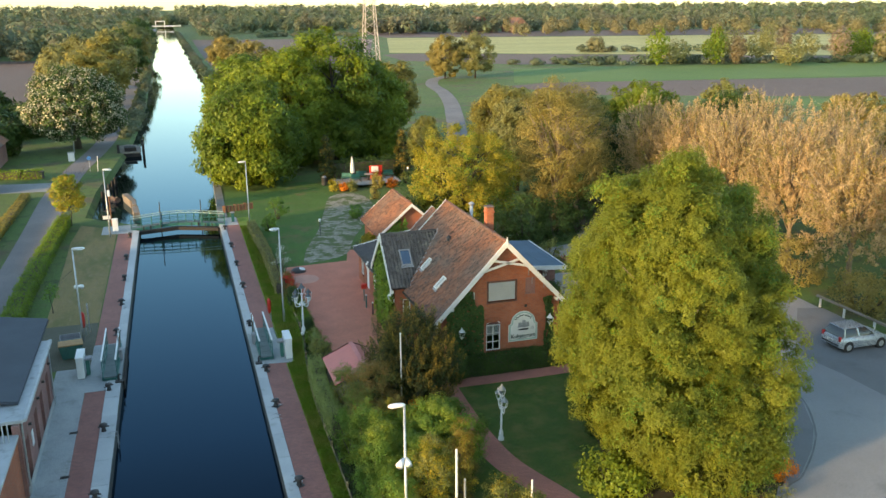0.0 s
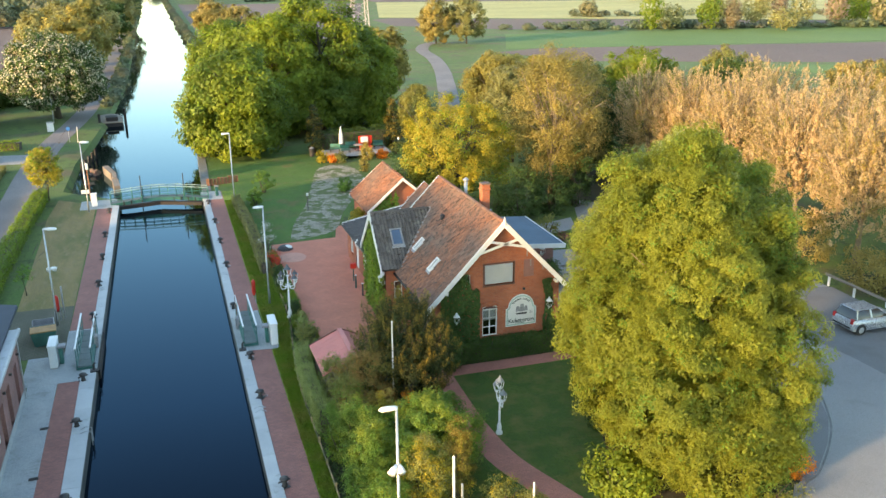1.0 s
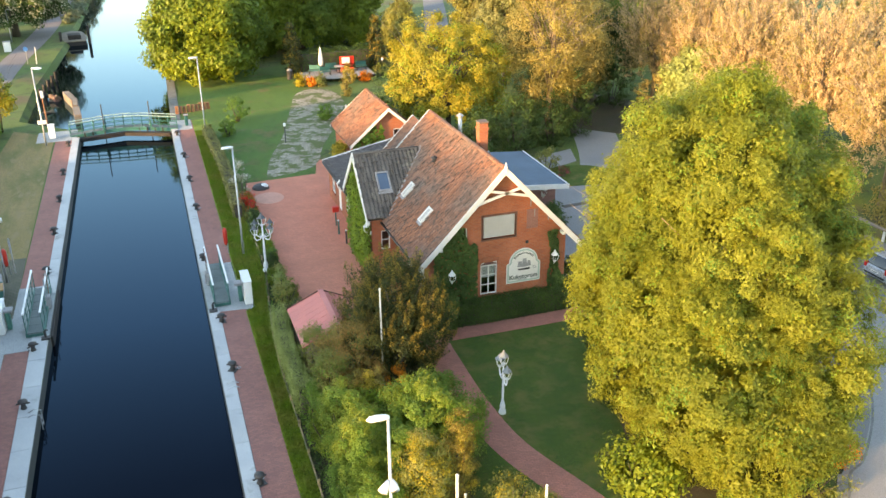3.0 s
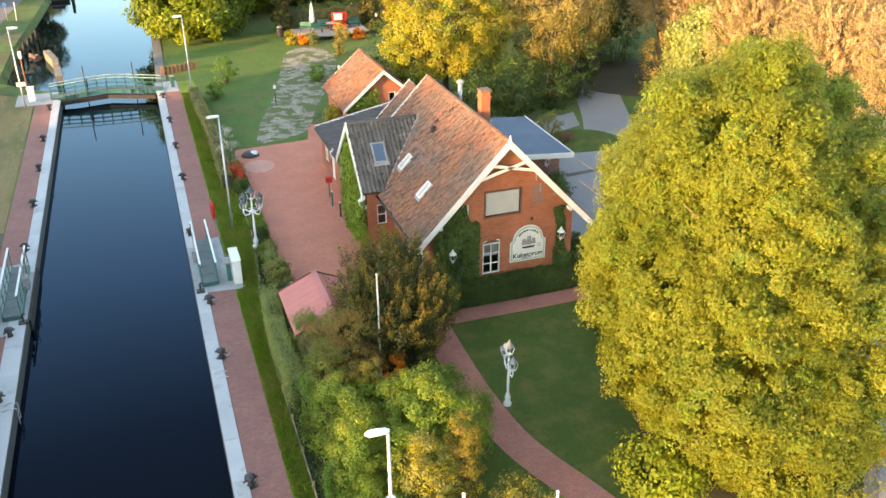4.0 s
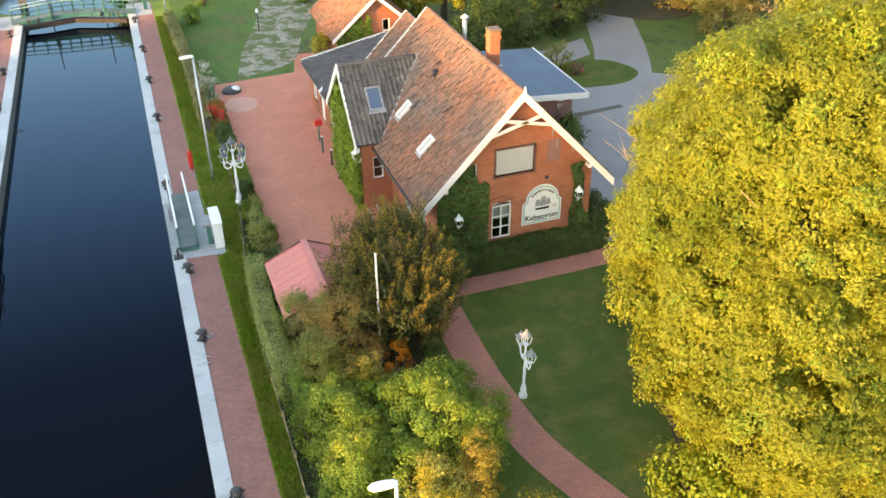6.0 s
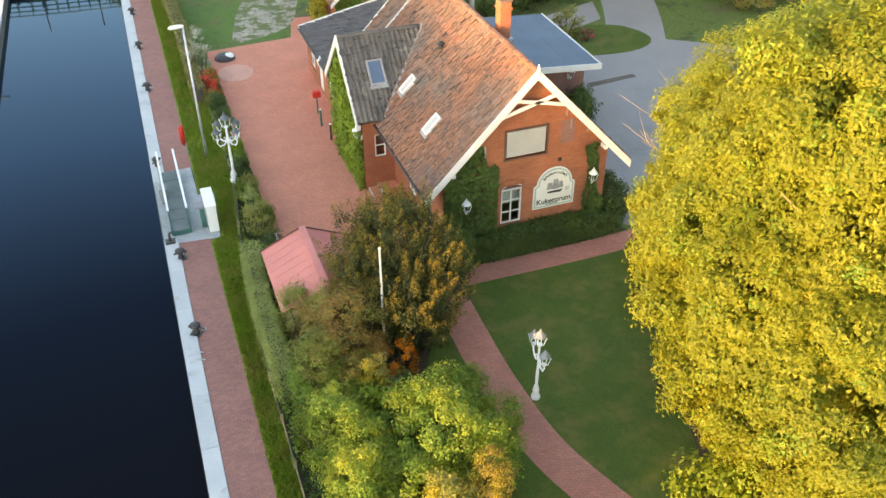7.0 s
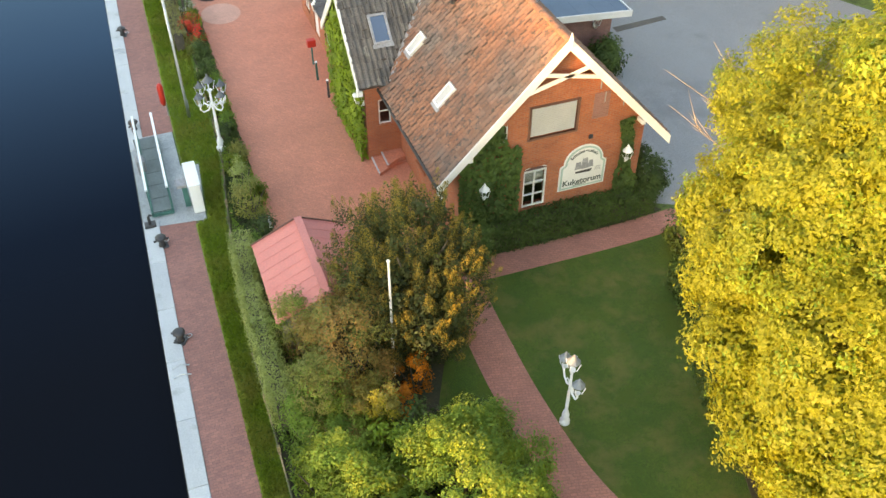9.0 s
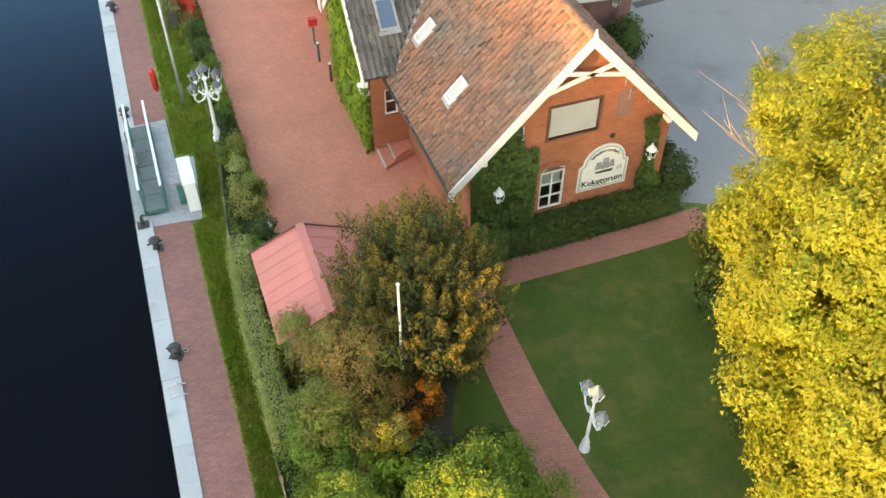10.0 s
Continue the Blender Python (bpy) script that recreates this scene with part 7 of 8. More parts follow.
# arched inn sign
sign = thing("inn_sign", (18.7, 44.2, 1.66), "arched white inn sign with a green rim", "sign")


def sign_outline(grow):
    pts = [(-0.86 - grow, -grow), (0.86 + grow, -grow), (0.86 + grow, 0.95 + grow * 0.4), (0.76 + grow, 1.02 + grow * 0.4)]
    for k in range(13):
        a = math.pi * k / 12
        pts.append(((0.72 + grow) * math.cos(a), 1.05 + (0.68 + grow) * math.sin(a)))
    return pts + [(-0.76 - grow, 1.02 + grow * 0.4), (-0.86 - grow, 0.95 + grow * 0.4)]


def plate(grow, d0, d1, mat, name, label=""):
    return part(name, prism(bmesh.new(), [(x, -d0, z) for x, z in sign_outline(grow)], (0, d0 - d1, 0)), M[mat], sign, label)


plate(0.05, 0.003, 0.045, "white", "board")
plate(0.0, 0.046, 0.055, "sign_green", "rim", "pale green painted rim")
plate(-0.07, 0.056, 0.062, "white", "face")


def words(parent, text, size, x, z, y, turn=0.0, mat="ink", thick=0.004):
    cu = bpy.data.curves.new("lettering", "FONT")
    cu.body, cu.size, cu.extrude, cu.align_x, cu.offset = text, size, thick, "CENTER", size * 0.022
    tmp = bpy.data.objects.new("lettering", cu)
    scene.collection.objects.link(tmp)
    me = bpy.data.meshes.new_from_object(tmp.evaluated_get(bpy.context.evaluated_depsgraph_get()))
    bpy.data.objects.remove(tmp)
    me.transform(pose(x, y, z, 0, turn, 0) @ pose(0, 0, 0, 90, 0, 0))
    me.materials.clear()
    me.materials.append(M[mat])
    ob = new("lettering", me)
    ob.parent = parent
    return ob


words(sign, "Kuketorum", 0.33, 0, 0.16, -0.066)
TITLE = "Schankwirtschaft"
for i, ch in enumerate(TITLE):
    a = radians(148 - 116 * i / (len(TITLE) - 1))
    words(sign, ch, 0.17, 0.52 * math.cos(a), 1.05 + 0.44 * math.sin(a), -0.066, 90 - math.degrees(a))
part("underline", boxed(-0.35, 0.2, -0.068, -0.062, 0.10, 0.125), M["ink"], sign)
# a sailing ship as a plain drawn shape
bm = prism(bmesh.new(), [(-0.28, -0.069, 0.62), (0.30, -0.069, 0.60), (0.36, -0.069, 0.72), (-0.32, -0.069, 0.70)], (0, 0.006, 0))
part("drawn_hull", bm, M["iron"], sign)
for x, z, w, h in ((-0.2, 0.8, 0.28, 0.3), (0.05, 0.78, 0.3, 0.45), (0.28, 0.8, 0.22, 0.3)):
    part("drawn_sail", prism(bmesh.new(), [(x - w / 2, -0.068, z), (x + w / 2, -0.068, z), (x + w * 0.3, -0.068, z + h), (x - w * 0.35, -0.068, z + h)], (0, 0.004, 0)), M["lead"], sign)
for k in range(4):
    part("text_bar", boxed(0.48, 0.68, -0.068, -0.063, 0.62 + k * 0.045, 0.635 + k * 0.045), M["lead"], sign)
al = thing("alarm_box", (18.85, 44.2, 3.75), "small dark alarm box on the gable", "alarm box")
part("box", boxed(-0.07, 0.07, -0.08, 0, -0.07, 0.07, 0.012), M["iron"], al)
part("cover", boxed(-0.05, 0.05, -0.1, -0.08, -0.05, 0.05, 0.008), M["iron"], al)

# flagpole and garden posts
fp = thing("flagpole", (10.1, 39.5, 0), "thin white flagpole beside the yew", "flagpole")
part("pole", tube(bmesh.new(), [(0, 0, 0), (0, 0, 4.75)], [0.05, 0.035], 8), M["white"], fp)
part("knob", lathe(bmesh.new(), (0, 0, 4.75), [(0.03, 0), (0.06, 0.05), (0.02, 0.11)], 8), M["white"], fp)
for x, y, h, mt in ((8.79, 26.62, 5.25, "white"), (12.95, 29.3, 1.75, "white"), (9.8, 28.64, 2.75, "galv")):
    g = thing("banner_pole", (x, y, 0), "plain pale banner pole in the shrubs", "pole", "banner poles")
    part("pole", tube(bmesh.new(), [(0, 0, 0), (0, 0, h)], [0.06, 0.045], 8), M[mt], g)
    part("cap", lathe(bmesh.new(), (0, 0, h), [(0.05, 0), (0.05, 0.04), (0.01, 0.08)], 8), M[mt], g)

# edging boards along the shrub bed
edge = thing("garden_edging", (6.3, 36, 0), "weathered low plank edging with posts along the grass", "edging")
line = smooth_line([(5.95, 24, 0), (6.12, 34, 0), (6.2, 43.2, 0), (6.6, 48.5, 0), (7.1, 53.6, 0), (7.15, 60, 0)], 5)
for a, b in zip(line, line[1:]):
    bm = bmesh.new()
    beam(bm, a + Vector((0, 0.02, 0.08)), b + Vector((0, -0.02, 0.08)), 0.04, 0.16)
    wpart("plank", bm, M["pale_wood"], edge)
    wpart("post", boxed(a.x - 0.05, a.x + 0.05, a.y - 0.05, a.y + 0.05, 0, 0.34, 0.008), M["pale_wood"], edge)

# low posts, litter bin and post box at the wing, step strips at the door, covered well lid
for x, y, h, mt in ((12.2, 57.2, 0.9, "green_steel"), (12.3, 55.6, 0.85, "iron"), (7.95, 47.3, 0.8, "white_box")):
    b = thing("marker_bollard", (x, y, 0.018), "low dark marker post in the clinker yard", "post", "yard posts")
    part("post", lathe(bmesh.new(), (0, 0, 0), [(0.06, 0), (0.05, h * 0.9), (0.06, h)], 8), M[mt], b)
    part("cap", lathe(bmesh.new(), (0, 0, h), [(0.07, 0), (0.05, 0.05), (0.01, 0.07)], 8), M["white_cast"], b)
rb = thing("letter_box", (12.35, 58.6, 0.018), "bright red letter box on a green post", "letter box")
part("post", tube(bmesh.new(), [(0, 0, 0), (0, 0, 1.0)], 0.04, 8), M["green_steel"], rb)
part("box", boxed(-0.2, 0.2, -0.15, 0.15, 0.95, 1.3, 0.03), M["red"], rb)
st = thing("door_step", (13.35, 49.6, 0.018), "low red clinker door steps with pale nosing", "step")
for inset, z0, z1 in ((0.0, 0.0, 0.13), (0.42, 0.131, 0.28)):
    rim = [(12.72 + inset, 50.48), (12.70 + inset, 49.30 + inset * 0.5)] + [(12.70 + inset + (1.28 - inset) * u, 49.30 + inset * 0.5 + (0.52 - inset * 0.3) * math.sin(u * math.pi / 2)) for u in (0.15, 0.3, 0.5, 0.75, 1.0)] + [(13.98, 50.48)]
    wpart("step", prism(bmesh.new(), [(x, y, z0) for x, y in rim], (0, 0, z1 - z0)), M["clinker_yard"], st)
    bm = bmesh.new()
    beam(bm, (12.72 + inset, 50.47, z1 + 0.008), (12.70 + inset, 49.32 + inset * 0.5, z1 + 0.008), 0.07, 0.02)
    wpart("nosing", bm, M["coping"], st)
sheet("pale_patch", [(9.15 + 1.0 * math.cos(a), 65.2 + 1.15 * math.sin(a)) for a in [k * math.tau / 22 for k in range(22)]], 0.024, M["faded"], "faded round patch in the clinker yard", "pavement", 0.02)
fh = thing("covered_pile", (8.9, 67.4, 0.018), "dark tarpaulin pile with white cloth in the yard", "covered pile")
part("tarpaulin", lathe(bmesh.new(), (0, 0, 0), [(0.62, 0), (0.55, 0.16), (0.36, 0.28), (0.12, 0.32)], 11), M["iron"], fh)
part("cloth", lathe(bmesh.new(), (0.2, -0.1, 0.16), [(0.34, 0), (0.26, 0.13), (0.05, 0.2)], 9), M["white_box"], fh)

# ---- parked car ----
car = thing("car", (39.55, 40.55, 0.022), "silver small hatchback parked at the timber rail", "car")
W2 = 0.82
SIDE = [(-1.9, 0.32), (-1.93, 0.62), (-1.86, 0.93), (-0.95, 0.98), (0.75, 0.95), (1.5, 0.82), (1.84, 0.66), (1.88, 0.36), (1.6, 0.22), (-1.65, 0.22)]
bm = prism(bmesh.new(), [(x, -W2, z) for x, z in SIDE], (0, 2 * W2, 0))
bmesh.ops.bevel(bm, geom=list(bm.edges), offset=0.06, segments=2, affect="EDGES", profile=0.6)
body = part("body", bm, M["car_paint"], car, "silver painted body", True)
bm = bmesh.new()
base = [(-1.84, 0.93, 0.80), (0.80, 0.93, 0.80), (0.05, 1.44, 0.62), (-1.55, 1.46, 0.62)]
vs = [bm.verts.new((x, s * w, z)) for s in (-1, 1) for x, z, w in base]
for q in ((0, 1, 2, 3), (7, 6, 5, 4), (0, 4, 5, 1), (1, 5, 6, 2), (2, 6, 7, 3), (3, 7, 4, 0)):
    bm.faces.new([vs[i] for i in q])
bmesh.ops.bevel(bm, geom=list(bm.edges), offset=0.05, segments=2, affect="EDGES", profile=0.6)
glass = part("greenhouse", bm, M["car_glass"], car, "dark tinted windows", True)
part("roof", boxed(-1.56, 0.06, -0.6, 0.6, 1.42, 1.50, 0.03), M["car_paint"], car)
for s in (-1, 1):
    for xa, xb, za, zb in ((0.80, 0.05, 0.93, 1.46), (-0.55, -0.6, 0.95, 1.46), (-1.62, -1.50, 0.95, 1.46)):
        bm = bmesh.new()
        beam(bm, (xa, s * 0.80, za), (xb, s * 0.63, zb), 0.09, 0.05, (0, 1, 0))
        part("pillar", bm, M["car_paint"], car)
    part("wing_mirror", boxed(0.42, 0.58, s * 0.83 if s > 0 else -0.98, 0.98 if s > 0 else -0.83, 0.9, 1.02, 0.03), M["car_paint"], car)
    part("tail_light", boxed(-1.93, -1.78, s * 0.62 if s > 0 else -0.81, 0.81 if s > 0 else -0.62, 0.72, 1.02, 0.03), M["lens_red"], car, "red tail light")
    part("headlight", boxed(1.62, 1.86, s * 0.5 if s > 0 else -0.78, 0.78 if s > 0 else -0.5, 0.62, 0.78, 0.03), M["lantern_glass"], car)
    for xd in (-0.3, 0.55):
        part("door_handle", boxed(xd - 0.3, xd - 0.16, s * 0.82 if s > 0 else -0.85, 0.85 if s > 0 else -0.82, 0.78, 0.82, 0.01), M["car_paint"], car)
    part("door_seam", boxed(-0.56, -0.545, s * 0.822 if s > 0 else -0.826, 0.826 if s > 0 else -0.822, 0.3, 0.94), M["rubber"], car)
    for xw in (-1.22, 1.20):
        y0 = s * 0.66
        wheel = part("wheel", tube(bmesh.new(), [(xw, y0, 0.3), (xw, y0 + s * 0.20, 0.3)], 0.3, 18), M["rubber"], car, "black tyre")
        part("rim", tube(bmesh.new(), [(xw, y0 + s * 0.19, 0.3), (xw, y0 + s * 0.215, 0.3)], [0.2, 0.17], 14), M["galv"], wheel)
        part("wheel_arch", tube(bmesh.new(), [(xw, s * 0.60, 0.32), (xw, s * 0.826, 0.32)], 0.36, 18), M["rubber"], car)
part("number_plate", boxed(-1.945, -1.93, -0.25, 0.25, 0.62, 0.73), M["white_box"], car, "blank pale number plate")
part("plate_bar", boxed(-1.952, -1.946, -0.18, 0.18, 0.655, 0.695), M["ink"], car)
part("bumper_strip", boxed(-1.96, -1.88, -0.7, 0.7, 0.42, 0.5, 0.02), M["rubber"], car)

# timber rail along the yard
rail = thing("timber_rail", (42.4, 43, 0), "weathered timber rail on white posts", "barrier")
for y in (33.8, 36.5, 39.3, 42.1, 44.8, 47.1):
    wpart("post", boxed(42.39, 42.51, y - 0.07, y + 0.07, 0, 0.75, 0.01), M["white"], rail)
for a, b in ((32.5, 36.45), (36.5, 42.0), (42.05, 47.3)):
    wpart("beam", tube(bmesh.new(), [(42.3, a, 0.82), (42.3, b, 0.82)], 0.1, 8), M["timber"], rail)

# ---- terrace with seats behind the gravel ----
deck = thing("terrace", (22, 99, 0), "raised grey timber terrace", "terrace")
for k in range(24):
    x = 18.2 + k * 0.32
    y0 = 98.2 + 0.9 * abs(k - 10) / 14
    wpart("board", boxed(x, x + 0.3, y0, 102.6, 0.36, 0.42, 0.004), M["boardwalk"], deck)
for x in (18.5, 21, 23.5, 25.6):
    for y in (99.4, 102.2):
        wpart("post", boxed(x - 0.08, x + 0.08, y - 0.08, y + 0.08, 0, 0.36), M["tarred"], deck)
wpart("edge_beam", boxed(18.2, 25.85, 98.95, 99.1, 0.16, 0.355), M["tarred"], deck)
par = thing("parasol", (20.4, 101.2, 0.42), "closed white parasol on the terrace", "parasol")
part("pole", tube(bmesh.new(), [(0, 0, 0), (0, 0, 2.9)], 0.035, 8), M["white"], par)
part("canopy", lathe(bmesh.new(), (0, 0, 0.9), [(0.24, 0), (0.27, 0.3), (0.2, 1.1), (0.1, 1.7), (0.03, 1.95)], 10), M["white_cast"], par)
part("foot", lathe(bmesh.new(), (0, 0, 0), [(0.3, 0), (0.28, 0.1), (0.06, 0.14)], 10), M["concrete"], par)
bas = thing("beach_chair", (23.3, 101.3, 0.42), "red and white hooded beach chair", "beach chair")
part("seat", boxed(-0.65, 0.65, -0.5, 0.4, 0.0, 0.5, 0.04), M["red"], bas)
part("hood", prism(bmesh.new(), [(-0.68, -0.35, 0.9), (-0.68, 0.5, 0.4), (-0.68, 0.75, 1.5), (-0.68, -0.35, 1.7)], (1.36, 0, 0)), M["red"], bas, "red hood")
part("awning", boxed(-0.66, 0.2, -0.5, -0.36, 0.95, 1.6, 0.02), M["white"], bas, "white striped awning")
for x, y in ((19.6, 101.0), (21.6, 101.6), (24.9, 101.4), (20.6, 99.9)):
    ch = thing("garden_bench", (x, y, 0.42), "dark green garden bench on the terrace", "bench", "terrace benches", "", (x * 40) % 60 - 30)
    part("seat", boxed(-0.6, 0.6, -0.2, 0.2, 0.42, 0.47, 0.01), M["green_steel"], ch)
    part("backrest", boxed(-0.6, 0.6, 0.2, 0.25, 0.5, 0.95, 0.01), M["green_steel"], ch)
    for s in (-0.52, 0.52):
        for t in (-0.16, 0.18):
            part("leg", boxed(s - 0.03, s + 0.03, t - 0.03, t + 0.03, 0, 0.42), M["iron"], ch)
tb = thing("garden_table", (22.3, 100.8, 0.42), "round grey garden table", "table")
part("tabletop", lathe(bmesh.new(), (0, 0, 0.7), [(0.55, 0), (0.58, 0.03), (0.55, 0.05)], 14), M["boardwalk"], tb)
part("pedestal", lathe(bmesh.new(), (0, 0, 0), [(0.3, 0), (0.05, 0.06), (0.05, 0.7)], 10), M["iron"], tb)
hedge("terrace_hedge", [(18.6, 103.4), (27.2, 104.2)], 0.9, 2.6, "ivy", "dark clipped hedge behind the terrace", 0.16, 140)
for x, y, r, h, lf in ((17.6, 97.8, 0.9, 0.8, "gold"), (18.6, 97.4, 0.6, 0.6, "orange"), (19.4, 97.2, 0.9, 0.7, "olive"), (22.6, 97.2, 0.9, 1.3, "birch"), (24.4, 97.6, 0.7, 0.7, "orange"), (26.6, 99.4, 1.0, 0.9, "olive"), (20.9, 92.0, 0.7, 1.4, "birch"), (17.2, 84, 1.0, 0.8, "fresh"), (9.6, 86.0, 1.3, 1.3, "fresh"), (8.2, 81.5, 0.8, 0.9, "fresh")):
    bush("garden_shrub", (x, y), (r, r, h), lf, "loose garden shrub beside the gravel and terrace", 26, 0.35, 40, 0.16, group="terrace shrubs")
wb_ = thing("timber_bulkhead", (5.2, 91, -0.4), "rusty timber bulkhead at the canal bank", "bulkhead")
for k in range(9):
    wpart("pile_board", boxed(4.5 + k * 0.36, 4.8 + k * 0.36, 90.6 + 0.12 * k, 90.8 + 0.12 * k, -0.6, 0.75 - 0.05 * (k % 3), 0.02), M["rusty"], wb_)
bn = thing("litter_bin", (17.0, 101.5, 0), "dark litter bin on the lawn", "bin")
part("bin", lathe(bmesh.new(), (0, 0, 0), [(0.28, 0), (0.32, 0.9), (0.26, 0.95)], 10), M["iron"], bn)
part("lid", lathe(bmesh.new(), (0, 0, 0.95), [(0.3, 0), (0.2, 0.15), (0.02, 0.2)], 10), M["lead"], bn)
for x, y in ((18.6, 82), (12.5, 78), (27.2, 101.0)):
    pl = thing("path_light", (x, y, 0), "thin dark garden path light", "garden lamp", "path lights")
    part("pole", tube(bmesh.new(), [(0, 0, 0), (0, 0, 1.4)], 0.04, 6), M["iron"], pl)
    part("head", lathe(bmesh.new(), (0, 0, 1.4), [(0.1, 0), (0.12, 0.2), (0.03, 0.28)], 8), M["white_cast"], pl)

# ---- trees round the place ----
for x, y, h, r, lf in ((8.9, 105, 12.2, 5.7, "lime"), (14.2, 116, 15.2, 6.4, "lime"), (21.5, 119, 17.2, 7.2, "lime"), (27.2, 121, 13.6, 5.0, "lime"), (11.0, 124, 14.6, 6.2, "lime")):
    tree("lime_tree", (x, y), h, (r, r, h * 0.46), lf, "broad lime tree in bright spring green", 310, 1.25, 130, 0.34, 0.4, tri=True, low=-0.95, hollow=0.6, group="limes behind the lawn", second="vine", share=0.15, lobes=[(0, 0, h * 0.56, r * 0.95, r * 0.95, h * 0.42, 0.72), (-0.2, -0.8, h * 0.24, r * 0.86, r * 0.82, h * 0.24, 0.42)])
tree("oak_tree", (25.2, 73.8), 10.2, (5.2, 4.4, 4.4), "oak", "young oak in golden green leaf", 420, 0.62, 130, 0.17, 0.25, low=-0.9, second="vine", share=0.25)
tree("willow_tree", (34.0, 73.0), 14.4, (3.9, 3.9, 6.5), "willow", "tall willow with pale drooping twigs", 330, 0.85, 84, 0.23, 0.3, "bark_warm", low=-0.95, slim=0.3, second="birch", share=0.3, limbs=26)
tree("willow_tree", (38.5, 78.0), 12.5, (3.6, 3.6, 5.6), "willow", "willow with pale drooping twigs", 220, 0.9, 60, 0.29, 0.25, "bark_warm", low=-0.95, slim=0.3, limbs=20)
for x, y, h, r in ((47.0, 78, 11.6, 4.2), (47.5, 71, 12.4, 4.3), (46.0, 63.5, 12.6, 4.2), (47.0, 56.5, 12.6, 4.3), (46.8, 49.5, 12.2, 4.2), (47.5, 42.5, 12.4, 4.3), (54.5, 60, 13.2, 4.6), (55.0, 50, 13.0, 4.6), (54, 70, 12.8, 4.6), (48.0, 35.5, 12.2, 4.2)):
    shoot_tree("poplar_tree", (x, y), h, (r, r, h * 0.47), "poplar", "birch", "budding poplar glowing orange in the evening light", 1000, 40, 0.14, "poplar row")
for x, y, h, r, lf in ((58, 99, 11.0, 5.4, "lime"), (50, 101, 9.6, 4.6, "deep"), (41.5, 106, 10.5, 4.0, "birch"), (47, 117, 9.5, 4.2, "olive"), (56, 126, 8, 4.6, "birch"), (37.5, 91, 10.5, 3.0, "bank"), (66, 92, 10.6, 5, "olive"), (70, 75, 11, 5, "willow"), (66, 62, 12, 5, "willow"), (64, 110, 8.6, 5.4, "birch"), (35.5, 140, 12, 3.8, "birch"), (31.0, 107, 6.4, 1.9, "olive"), (62, 142, 5, 3.6, "deep"), (86, 242, 13, 6, "bank"), (77.5, 244, 12, 5, "willow"), (60, 84, 11, 4.6, "deep"), (42.5, 83.5, 9.5, 3.2, "deep"), (44.6, 68.0, 7.2, 2.6, "pale")):
    tree("field_tree", (x, y), h, (r, r, h * 0.46), lf, "spring tree at the edge of the meadows", 170 if y > 130 else 300, 1.05 if y > 130 else 0.72, 56 if y > 130 else 100, 0.46 if y > 130 else 0.24, 0.22, tri=True, group="trees round the meadows", low=-0.95)
tree("thuja", (17.7, 103.2), 6.2, (1.0, 1.0, 2.6), "yew", "brownish pointed thuja beside the terrace", 130, 0.32, 60, 0.16, 0.1, low=-1.0, lift=1.6, limbs=4, split=0, second="yew_gold", share=0.35, lobes=[(0, 0, 1.5, 1.15, 1.15, 1.5, 0.45), (0, 0, 3.3, 0.8, 0.8, 1.5, 0.35), (0, 0, 4.9, 0.4, 0.4, 1.2, 0.2)])
tree("thuja", (27.2, 103.6), 6.0, (1.0, 1.0, 2.6), "yew", "brownish pointed thuja beside the terrace", 130, 0.32, 60, 0.16, 0.1, low=-1.0, lift=1.6, limbs=4, split=0, second="yew_gold", share=0.35, lobes=[(0, 0, 1.5, 1.15, 1.15, 1.5, 0.45), (0, 0, 3.3, 0.8, 0.8, 1.5, 0.35), (0, 0, 4.9, 0.4, 0.4, 1.2, 0.2)])
tree("chestnut_tree", (-13.4, 141.5), 11.4, (7.0, 6.6, 5.3), "deep", "horse chestnut covered in white blossom candles", 520, 0.9, 90, 0.34, 0.45, low=-0.85, hollow=0.62, second="blossom", share=0.36, patchy=0.2)
for x, y, h, r, lf in ((-17, 172, 11, 5, "bank"), (-14, 188, 13, 5, "birch"), (-20, 196, 13, 5.5, "bank"), (-13, 208, 14, 5, "birch"), (-22, 216, 12, 5, "birch"), (-12, 232, 15, 5.5, "bank"), (-19, 245, 14, 6, "bank"), (-11, 262, 15, 6, "deep"), (-10, 295, 15, 6, "bank"), (-9, 335, 15, 6.5, "bank"), (-8.5, 380, 16, 7, "deep"), (-15, 315, 14, 6, "birch"), (-27, 150, 6, 4, "deep"), (-22, 158, 5, 3.5, "deep"), (-31, 170, 7, 5, "deep"), (-24, 138, 4.5, 3, "deep"), (-36, 160, 6, 4, "olive"), (-12, 160, 3.2, 2.2, "olive"), (20, 300, 11, 6, "willow"), (27, 285, 10, 6, "willow")):
    tree("bank_tree", (x, y), h, (r, r, h * 0.46), lf, "spring tree along the far canal bank", 130, 1.3, 56, 0.6, 0.2, tri=True, group="trees along the canal", low=-0.95)
